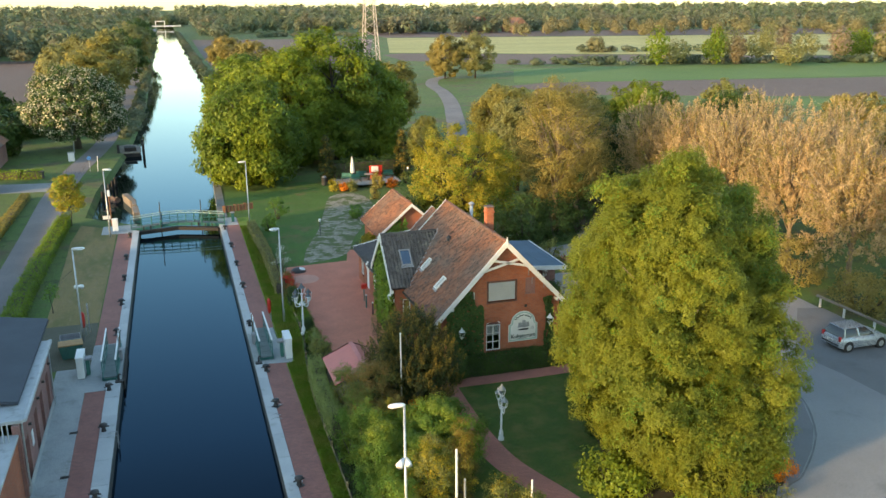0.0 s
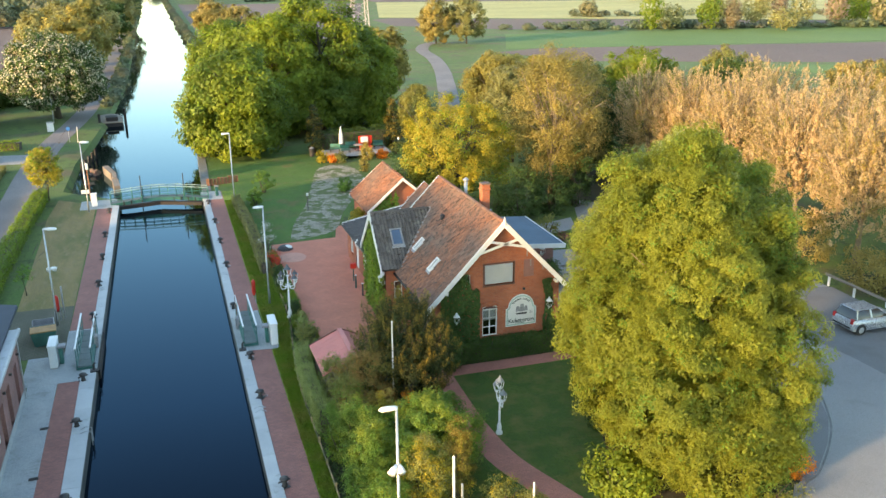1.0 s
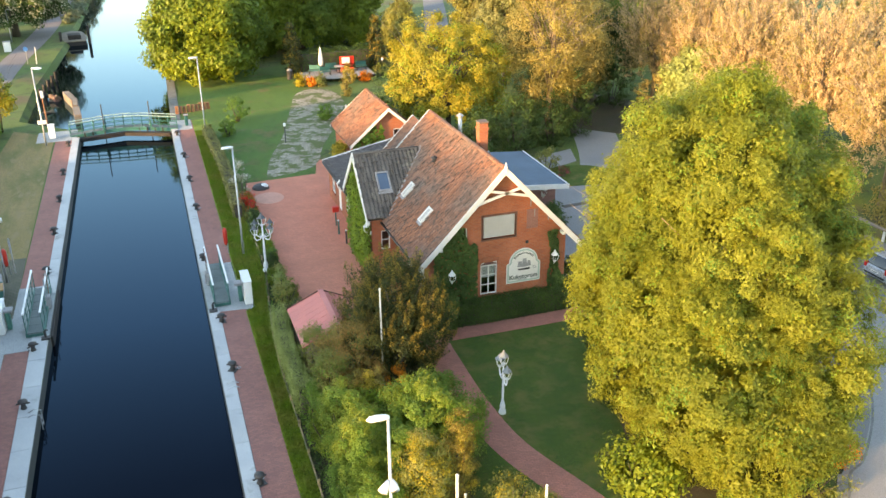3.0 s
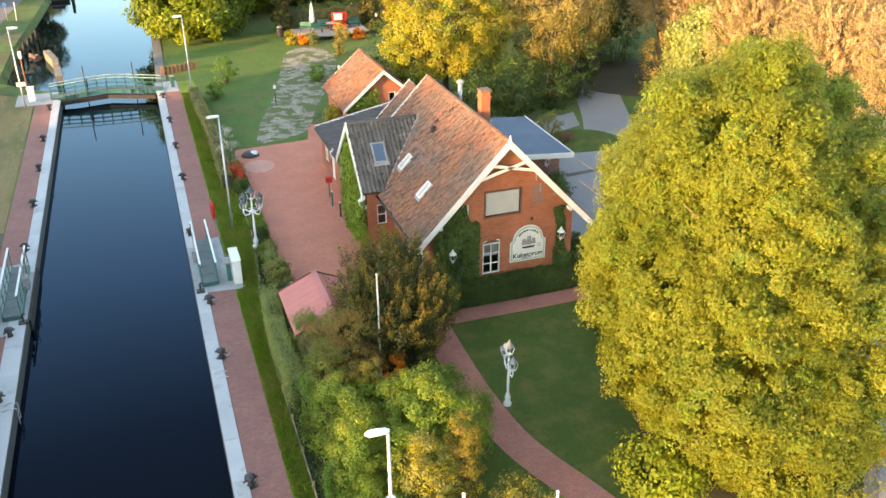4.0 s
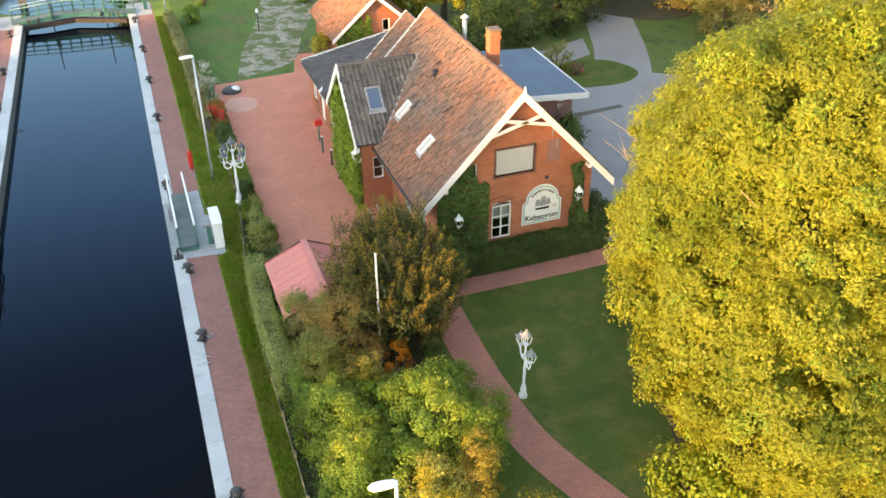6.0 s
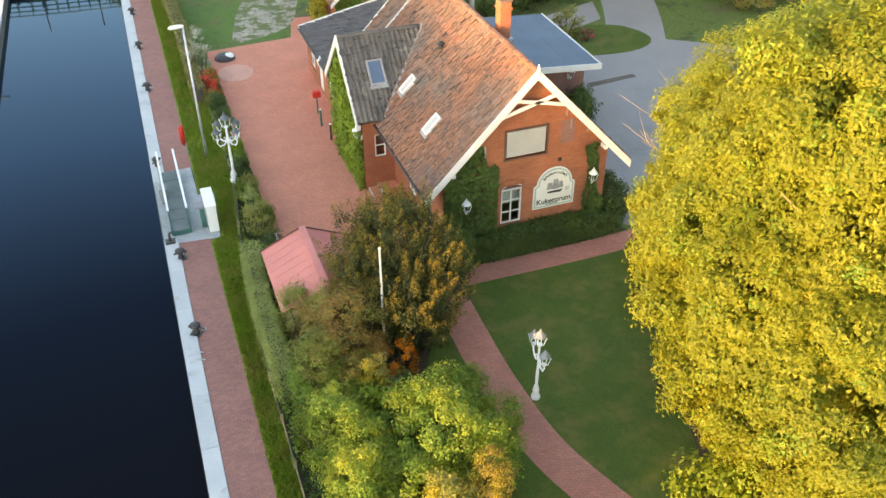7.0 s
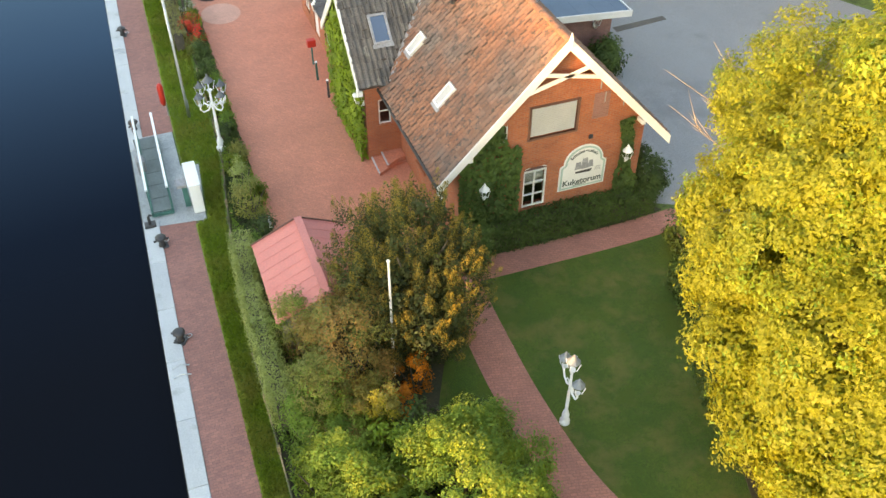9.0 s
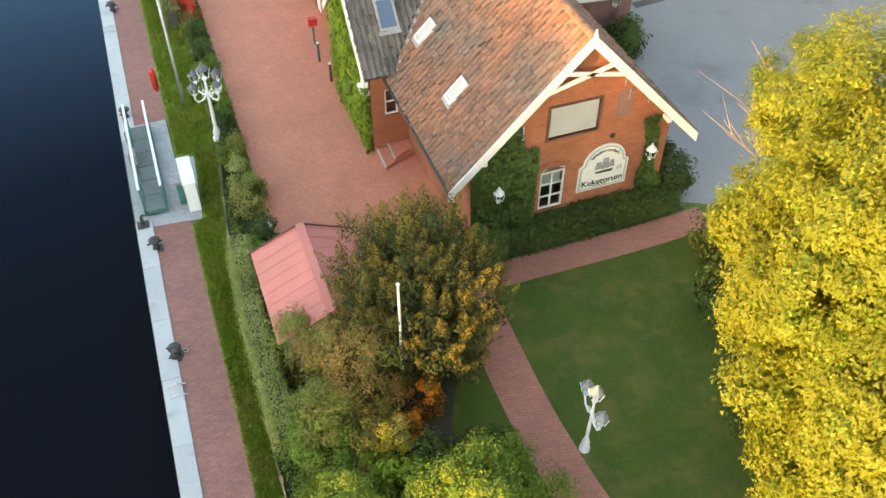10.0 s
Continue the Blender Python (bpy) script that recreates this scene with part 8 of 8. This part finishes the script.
for x, y, rx, ry, h in ((25.6, 67.8, 2.2, 1.8, 2.6), (29.2, 69.2, 2.4, 2.0, 2.8), (32.6, 70.0, 2.2, 2.0, 2.4), (44.2, 52, 1.8, 3.0, 2.4), (44.6, 58, 1.8, 3.0, 2.4), (44.5, 45, 1.5, 3.2, 1.8), (44.8, 38.5, 1.5, 3, 1.8), (42.5, 64, 2, 3, 2.4), (44, 72, 2.4, 3, 2.8), (24.5, 53.0, 1.0, 0.6, 1.1), (22.6, 52.6, 1.2, 0.7, 1.0), (36.0, 80, 2.5, 2.5, 3), (23, 78, 3, 2.5, 3), (30, 82, 3, 3, 3.4), (26, 88, 3, 2.5, 2.6), (35.6, 71.6, 1.7, 2.0, 3.4), (43.6, 79.5, 2.2, 2.4, 3.6), (40.5, 82.5, 2.4, 2.0, 4.0)):
    bush("thicket", (x, y), (rx, ry, h), "willow" if x > 42 and y < 75 else "ivy", "dark leafy undergrowth below the trees" if x <= 42 or y >= 75 else "brownish budding undergrowth below the poplars", 90, 0.5, 60, 0.16, group="undergrowth")
bush("heather_bush", (28.9, 62.9), (1.15, 1.0, 1.3), "olive", "dusky brown-green shrub on the grass island", 46, 0.3, 60, 0.11)
bush("azalea_bush", (30.0, 62.2), (0.5, 0.45, 0.5), "pink", "pink flowering azalea by the grass island", 14, 0.2, 40, 0.1)
hedge("front_hedge", [(-24, 119.2), (-15.6, 117.6)], 1.4, 1.1, "vine", "bright clipped hedge at the side street", 0.25, 50)
hedge("garden_hedge", [(-16.4, 62), (-16.2, 90), (-16.0, 105)], 0.9, 0.7, "birch", "low yellowish hedge along the lane verge", 0.16, 150)
# unseen trees added beyond the lock house to shade the low parts of the inn
for x, y, h, r in ((-27, 12.0, 8.2, 2.8), (-27, 18.6, 8.2, 2.8), (-27, 22.6, 9.2, 2.2), (-27, 26.7, 15.7, 2.0), (-28, 28.4, 15.9, 2.2), (-28, 31.2, 15.2, 2.6), (-27, 33.6, 15.8, 3.2), (-28, 36.8, 16.0, 3.4), (-27, 40.2, 15.2, 3.6), (-28, 44, 13.6, 3.8), (-28, 50, 11.6, 3.6), (-30, 57, 11.6, 4.0), (-30, 64, 12.5, 4.4)):
    tree("lane_tree", (x, y), h, (r, r, h * 0.46), "lime", "unseen lime tree added beyond the lock house to cast shade", 250, 1.2, 55, 0.62, 0.3, tri=True, group="limes beyond the lock house", low=-0.95, lobes=[(0, 0, h * 0.5, r, r, h * 0.46, 0.8), (0, 0, h - 3.4, r * 1.1, r * 1.1, 2.7, 0.5)])

# ---- far woods: countless trees in bands, one object ----
def wood(name, centres, heights, radius, cards, size, leaf, label):
    c, h = np.array(centres), np.array(heights)
    n = len(c)
    e = rng.normal(0, 1, (n, cards, 3))
    e /= np.linalg.norm(e, axis=2, keepdims=True)
    k = rng.uniform(0.55, 1.0, (n, cards, 1))
    rr = (radius * rng.uniform(0.7, 1.3, n))[:, None]
    p = np.stack([c[:, 0][:, None] + e[..., 0] * rr * k[..., 0], c[:, 1][:, None] + e[..., 1] * rr * k[..., 0], (h * 0.52)[:, None] + e[..., 2] * (h * 0.48)[:, None] * k[..., 0]], 2)
    o = e + np.array([0, 0, 0.4])
    ob = leaf_mesh(name, p.reshape(-1, 3), o.reshape(-1, 3), size, L[leaf], None, 0.75, tri=True)
    return tagged(ob, label, "woods", "", "stuff")


def band(u0, u1, v0, v1, count):
    u, v = rng.uniform(u0, u1, count), rng.uniform(v0, v1, count)
    q = np.outer(u, np.array(ASIDE)) + np.outer(v, np.array(AHEAD))
    off = np.abs(q[:, 0] - 6 - np.maximum(q[:, 1] - 600, 0) * 0.008) > 22
    return q[off][:, :2]


spots = np.concatenate([band(-520, 900, 690, 800, 420), band(-600, 1100, 800, 1100, 520), band(-330, -128, 325, 420, 130), band(-420, -140, 420, 700, 260), band(-60, 40, 640, 700, 40), np.stack([rng.uniform(-8, 26, 26), rng.uniform(975, 1060, 26)], 1)])
wood("far_woods", spots, rng.uniform(9, 16, len(spots)), 5.5, 120, 1.9, "distant", "far mixed woods in spring colours")
spots = np.concatenate([band(-800, 1500, 1100, 1700, 560), band(-1100, 2000, 1700, 2600, 560), band(-2600, 4600, 2600, 5200, 700)])
wood("horizon_woods", spots, rng.uniform(12, 21, len(spots)) * np.where(spots[:, 1] > 2000, 1.45, 1.1), 12.0, 60, 4.2, "distant", "hazy woods along the horizon")
L["far_gold"] = leaves("far_golden_leaf", (0.30, 0.25, 0.13), (0.23, 0.21, 0.10), (0.17, 0.18, 0.085), 0.4, 0.02)
spots = np.concatenate([band(-400, 900, 690, 780, 80), band(-330, -130, 330, 500, 50), band(60, 420, 385, 392, 14), band(120, 420, 575, 600, 18), band(150, 420, 300, 318, 12), band(30, 300, 590, 680, 36)])
wood("far_golden_trees", spots, rng.uniform(7, 13, len(spots)), 4.2, 260, 1.1, "far_gold", "far budding golden trees between the fields")
spots = np.concatenate([band(20, 520, 308, 318, 260), band(60, 300, 390, 394, 60), band(-128, -52, 600, 640, 60), band(150, 420, 234, 240, 70)])
wood("field_hedges", spots, rng.uniform(1.6, 3.6, len(spots)), 2.6, 120, 0.7, "distant", "far field hedges and scrub")
L["far_bare"] = leaves("far_bare_twigs", (0.34, 0.25, 0.17), (0.26, 0.20, 0.13), (0.20, 0.17, 0.10), 0.4, 0.05)
for count, leaf, radius, label in ((22, "bank", 4.6, "scattered spring trees between the fields"), (14, "lime", 4.4, "scattered green trees between the fields"), (16, "far_bare", 4.0, "scattered budding pinkish trees between the fields")):
    spots = np.concatenate([band(70, 330, 296, 330, count // 2), band(110, 420, 330, 400, count - count // 2)])
    wood("field_trees", spots, rng.uniform(8, 14, len(spots)), radius, 620, 0.75, leaf, label)
bank = [(x, y) for y in np.arange(150, 760, 2.6) for x in (np.interp(y, [150, 173, 201, 760], [-6.9, -6.1, -5.7, -4.9]), np.interp(y, [150, 201, 243, 760], [8.4, 11.2, 12.2, 12.6]))]
wood("bank_scrub", np.array(bank) + rng.normal(0, 0.5, (len(bank), 2)), rng.uniform(0.7, 2.2, len(bank)), 1.3, 90, 0.45, "distant", "reeds and scrub along the canal banks")

# ---- lattice mast, far lift bridge, far houses ----
mast = thing("lattice_mast", (77, 338, 0), "tall grey steel lattice mast beyond the trees", "mast")
for a, b in ((-1, -1), (1, -1), (1, 1), (-1, 1)):
    bm = bmesh.new()
    beam(bm, (a * 3.0, b * 3.0, 0), (a * 0.8, b * 0.8, 40), 0.26, 0.26)
    part("leg", bm, M["mast"], mast)
for k in range(13):
    z0, z1 = k * 3.0, k * 3.0 + 3.0
    r0, r1 = 3.0 - 2.2 * z0 / 40, 3.0 - 2.2 * z1 / 40
    for (a, b), (c, d) in (((-1, -1), (1, -1)), ((1, -1), (1, 1)), ((1, 1), (-1, 1)), ((-1, 1), (-1, -1))):
        bm = bmesh.new()
        beam(bm, (a * r0, b * r0, z0), (c * r1, d * r1, z1), 0.14, 0.14)
        part("brace", bm, M["mast"], mast)
lift = thing("lift_bridge", (3.5, 930, 0), "far white lift bridge over the canal", "bridge")
part("deck", boxed(-16, 16, -2.5, 2.5, 1.6, 2.6), M["white"], lift)
for x in (-7.6, 0.8):
    part("tower", boxed(x - 0.4, x + 0.4, -1, 1, 0, 6.4), M["white"], lift)
part("lintel", boxed(-8.1, 1.3, -0.8, 0.8, 6.4, 7.1), M["white"], lift)


def far_house(x, y, w, d, h, roof_mat, label):
    f = thing("farmhouse", (x, y, 0), label, "house", "far houses")
    part("wall", boxed(-w / 2, w / 2, -d / 2, d / 2, 0, h), M["brick_dark"], f)
    part("roof", prism(bmesh.new(), [(-w / 2 - 0.4, -d / 2 - 0.4, h), (w / 2 + 0.4, -d / 2 - 0.4, h), (0, -d / 2 - 0.4, h + w * 0.45)], (0, d + 0.8, 0)), M[roof_mat], f)
    for k in (-0.25, 0.25):
        win = part("window", boxed(w * k - 0.5, w * k + 0.5, -d / 2 - 0.05, -d / 2 - 0.002, 1, 2.3), M["white"], f)
        part("pane", boxed(w * k - 0.4, w * k + 0.4, -d / 2 - 0.07, -d / 2 - 0.052, 1.1, 2.2), M["car_glass"], win)


far_house(-25.5, 129, 7, 9, 2.8, "tile_red", "brick cottage with a red roof behind the hedge")
far_house(-22.6, 111.0, 5.0, 5.0, 3.0, "felt_dark", "brick cottage at the side street")
far_house(260, 640, 14, 22, 4.5, "tile_red", "far farmhouse with a red roof")
far_house(235, 655, 16, 26, 5, "tile_red", "far farmhouse with a red roof")

# ---- grass tufts on the strip beside the towpath ----
n = 34000
gy = rng.uniform(24, 84, n) ** 1.0
left = np.interp(gy, [24, 48.8, 49.0, 52.8, 52.9, 88], [5.33, 5.48, 5.95, 6.15, 5.5, 5.74])
right = np.interp(gy, [24, 34, 43.2, 48.5, 53.6, 60, 88], [5.9, 6.06, 6.14, 6.5, 7.0, 7.05, 6.6])
gx = left + (right - left) * rng.random(n)
tuft = leaf_mesh("grass_tufts", np.stack([gx, gy, np.full(n, 0.07)], 1), rng.normal(0, 1, (n, 3)) * np.array([1, 1, 0.2]), 0.15, L["grass"], None, 0.3, 2.5)
tagged(tuft, "tufts of lush grass beside the towpath", "grass", "", "stuff")

# ---- weeds and low growth that fill the beds ----
n = 15000
wy = rng.uniform(24, 66, n)
inner = np.interp(wy, [24, 34, 43.2, 48.5, 53.6, 60, 66], [6.0, 6.2, 6.28, 6.7, 7.2, 7.25, 7.3])
outer = np.interp(wy, [24, 40, 44, 46.5, 50, 66], [7.6, 7.6, 7.3, 7.9, 8.0, 8.1])
wx = inner + (outer - inner) * rng.random(n)
patch = np.array([noise.noise(Vector((x * 1.3, y * 1.3, 3.0))) for x, y in zip(wx, wy)])
wz = 0.06 + 0.3 * np.clip(patch + 0.35, 0, 1) * rng.random(n)
for leaf, pick in (("fresh", patch > 0.12), ("ivy", patch <= 0.12)):
    weeds = leaf_mesh("bed_weeds", np.stack([wx, wy, wz], 1)[pick], rng.normal(0, 0.6, (int(pick.sum()), 3)) + np.array([0, 0, 0.8]), 0.13, L[leaf], None, 0.5, 0.6)
    tagged(weeds, "low green weeds and groundcover in the beds", "groundcover", "", "stuff")


# ---- pieces: coping stones of the quays, roof tiles ----
def stone_mesh(w, l, h):
    return mesh_of("coping_stone", boxed(-w / 2, w / 2, -l / 2, l / 2, 0, h, 0.018), M["coping"])


for name, x, w, a in (("quay_edge_right", edge_right(30) + 0.275, 0.56, -0.35), ("quay_edge_left", edge_left(30) - 0.275, 0.56, -0.41)):
    rowo = tagged(new(name), "pale stone coping along the lock chamber", "coping", "", "structure")
    rowo.matrix_basis = pose(x, 30, 0, 0, 0, a)
    me, broad = stone_mesh(w, 2.394, 0.06), stone_mesh(w + 0.21, 2.394, 0.06)
    y = 10.0
    while y < 84.6:
        gap = 49.4 < y < 55.2
        if not gap:
            wider = x < 0 and y < 49.4
            o = new("coping_stone", broad if wider else me)
            o.parent = rowo
            o.location = (rng.normal(0, 0.004) - (0.105 if wider else 0.0), y - 30, -0.012 + rng.normal(0, 0.003))
        y += 2.4


def pantile(width, length):
    """One S-shaped tile: lower edge thick, four strips wide."""
    bm = bmesh.new()
    prof = [(0.0, 0.030), (0.18, 0.048), (0.36, 0.030), (0.56, 0.006), (0.80, 0.006), (1.0, 0.030)]
    lo = [bm.verts.new((a * width, 0, z + 0.05)) for a, z in prof]
    hi = [bm.verts.new((a * width, length, z)) for a, z in prof]
    un = [bm.verts.new((a * width, 0.004, z + 0.018)) for a, z in prof]
    for i in range(len(prof) - 1):
        bm.faces.new((lo[i], lo[i + 1], hi[i + 1], hi[i]))
        bm.faces.new((un[i], un[i + 1], lo[i + 1], lo[i]))
    return bm


def tiled(parent, origin, along, up, wide, high, tile_w, tile_l, single_mat, field_mat, keep=None, singles=0):
    """Tiles in courses over a slope; the first 'singles' nearest the gable are single objects, the rest is joined."""
    origin, along, up = Vector(origin), Vector(along).normalized(), Vector(up).normalized()
    nrm = along.cross(up)
    turn = Matrix((along, up, nrm)).transposed().to_4x4()
    inv = top_of(parent).matrix_basis.inverted()
    cols, rws = int(wide / tile_w), int(math.ceil(high / tile_l))
    bm = pantile(tile_w * 0.985, tile_l * 1.10)
    base_v = np.array([v.co[:] for v in bm.verts])
    base_f = [[v.index for v in f.verts] for f in bm.faces] if bm.verts.index_update() is None else []
    single = mesh_of("tile", bm, M[single_mat])
    places = []
    for c in range(cols):
        for r in range(rws):
            p = origin + along * (c * tile_w) + up * (r * tile_l)
            if keep and not keep(p + along * tile_w / 2 + up * tile_l / 2):
                continue
            places.append((c, r, p))
    for c, r, p in places[:singles]:
        o = new("tile", single)
        o.parent = parent
        o.matrix_basis = inv @ Matrix.Translation(p + nrm * 0.01) @ turn @ pose(0, 0, rng.normal(0, 0.008), rng.normal(0, 1.4), rng.normal(0, 1.6), rng.normal(0, 1.5))
    rest = places[singles:]
    if rest:
        nv = len(base_v)
        vs = np.empty((len(rest) * nv, 3))
        rot = np.array((inv @ turn).to_3x3())
        for i, (c, r, p) in enumerate(rest):
            j = np.array([rng.normal(0, 0.010), rng.normal(0, 0.022), rng.normal(0, 0.012)])
            tip = base_v.copy()
            tip[:, 2] += tip[:, 1] * rng.normal(0, 0.03) + tip[:, 0] * rng.normal(0, 0.05)
            vs[i * nv:(i + 1) * nv] = (tip + j) @ rot.T + np.array(inv @ (p + nrm * 0.01))
        fs = [[k + i * nv for k in f] for i in range(len(rest)) for f in base_f]
        me = bpy.data.meshes.new("tile_field")
        me.from_pydata(vs.tolist(), [], fs)
        me.materials.append(M[field_mat])
        o = new("tile_field", me)
        o.parent = parent
        tagged(o, "", "", "", "stuff")


def ridge_tiles(parent, a, b, r, mat):
    a, b = Vector(a), Vector(b)
    n = int((b - a).length / 0.36)
    d = (b - a).normalized()
    inv = top_of(parent).matrix_basis.inverted()
    side = d.cross(Vector((0, 0, 1))).normalized()
    bm = bmesh.new()
    rows = []
    for k, rr in ((0.0, r), (0.4, r * 0.88)):
        rows.append([bm.verts.new(Vector((math.cos(t) * rr * 1.0, k, math.sin(t) * rr * 0.75))) for t in [math.pi * i / 6 for i in range(7)]])
    for i in range(6):
        bm.faces.new((rows[0][i], rows[0][i + 1], rows[1][i + 1], rows[1][i]))
    bm.faces.new(rows[0])
    me = mesh_of("ridge_tile", bm, M[mat])
    for i in range(n):
        o = new("ridge_tile", me)
        o.parent = parent
        p = a + d * (i * 0.36)
        o.matrix_basis = inv @ Matrix.Translation(p) @ Matrix((side, d, side.cross(d))).transposed().to_4x4()


DOWN = Vector((-1, 0, -PITCH)).normalized()


def clear_of_cross(p):
    return not (abs(p.y - CY) < CE and p.z < cross_z(p.y) + 0.02)


tiled(roof, (RIDGE_X - EAVE - 0.03, Y0 + 3.18, slope_z(RIDGE_X - EAVE - 0.03)), (0, -1, 0), -DOWN, 3.17, 6.1, 0.226, 0.305, "tile_red", "tile_red_joined", None, 280)
tiled(roof, (RIDGE_X - EAVE - 0.03, Y0 + 11.32, slope_z(RIDGE_X - EAVE - 0.03)), (0, -1, 0), -DOWN, 8.14, 6.1, 0.226, 0.305, "tile_red", "tile_red_joined", clear_of_cross, 0)
RIGHT = Vector((1, 0, -PITCH)).normalized()
tiled(roof_right, (RIDGE_X + EAVE + 0.03, Y0 + 0.02, slope_z(RIDGE_X + EAVE + 0.03)), (0, 1, 0), -RIGHT, 11.32, 6.1, 0.226, 0.305, "tile_red", "tile_red_joined")
ridge_tiles(roof, (RIDGE_X, Y0 + 0.02, RIDGE_Z + 0.05), (RIDGE_X, Y1, RIDGE_Z + 0.05), 0.15, "tile_red")


def above_main(p):
    return p.z > slope_z(p.x) + 0.03 or p.x < 13.25


tiled(cross_roof[0], (CX - 0.04, CY - CE - 0.03, CEZ - 0.03), (1, 0, 0), UP_CROSS, 4.2, 3.86, 0.226, 0.305, "tile_grey", "tile_grey", above_main)
tiled(cross_roof[1], (CX - 0.04 + 4.07, CY + CE + 0.03, CEZ - 0.03), (-1, 0, 0), Vector((0, -1, cross_pitch)), 4.1, 3.86, 0.226, 0.305, "tile_grey", "tile_grey", above_main)
ridge_tiles(cross_roof[0], (CX, CY, CZ + 0.03), (CX + 3.85, CY, CZ + 0.03), 0.13, "tile_grey")
tiled(roof, (RIDGE_X - 3.4, EX1 - 0.02, EXZ - 3.4 * PITCH), (0, -1, 0), -DOWN, 3.2, 4.86, 0.226, 0.305, "tile_red", "tile_red_joined")
wing_up = Vector((WX1 - WX0, 0, WZ1 - WZ0)).normalized()
tiled(roof, (WX0 - 0.03, WY1 - 0.02, WZ0), (0, -1, 0), wing_up, 8.85, 5.35, 0.24, 0.33, "slate", "slate")
bup = Vector((BE, 0, BZ - BEZ)).normalized()
barn_roof = [o for o in barn.children if o.name.startswith("roof")]
tiled(barn_roof[0], (BX - BE - 0.03, BY1 - 0.01, BEZ), (0, -1, 0), bup, 6.6, 3.88, 0.226, 0.31, "tile_red", "tile_red_joined")
tiled(barn_roof[1], (BX + BE + 0.03, BY0 + 0.01, BEZ), (0, 1, 0), Vector((-bup.x, 0, bup.z)), 6.6, 3.88, 0.226, 0.31, "tile_red", "tile_red_joined")
ridge_tiles(barn_roof[0], (BX, BY0, BZ + 0.04), (BX, BY1, BZ + 0.04), 0.14, "tile_red")
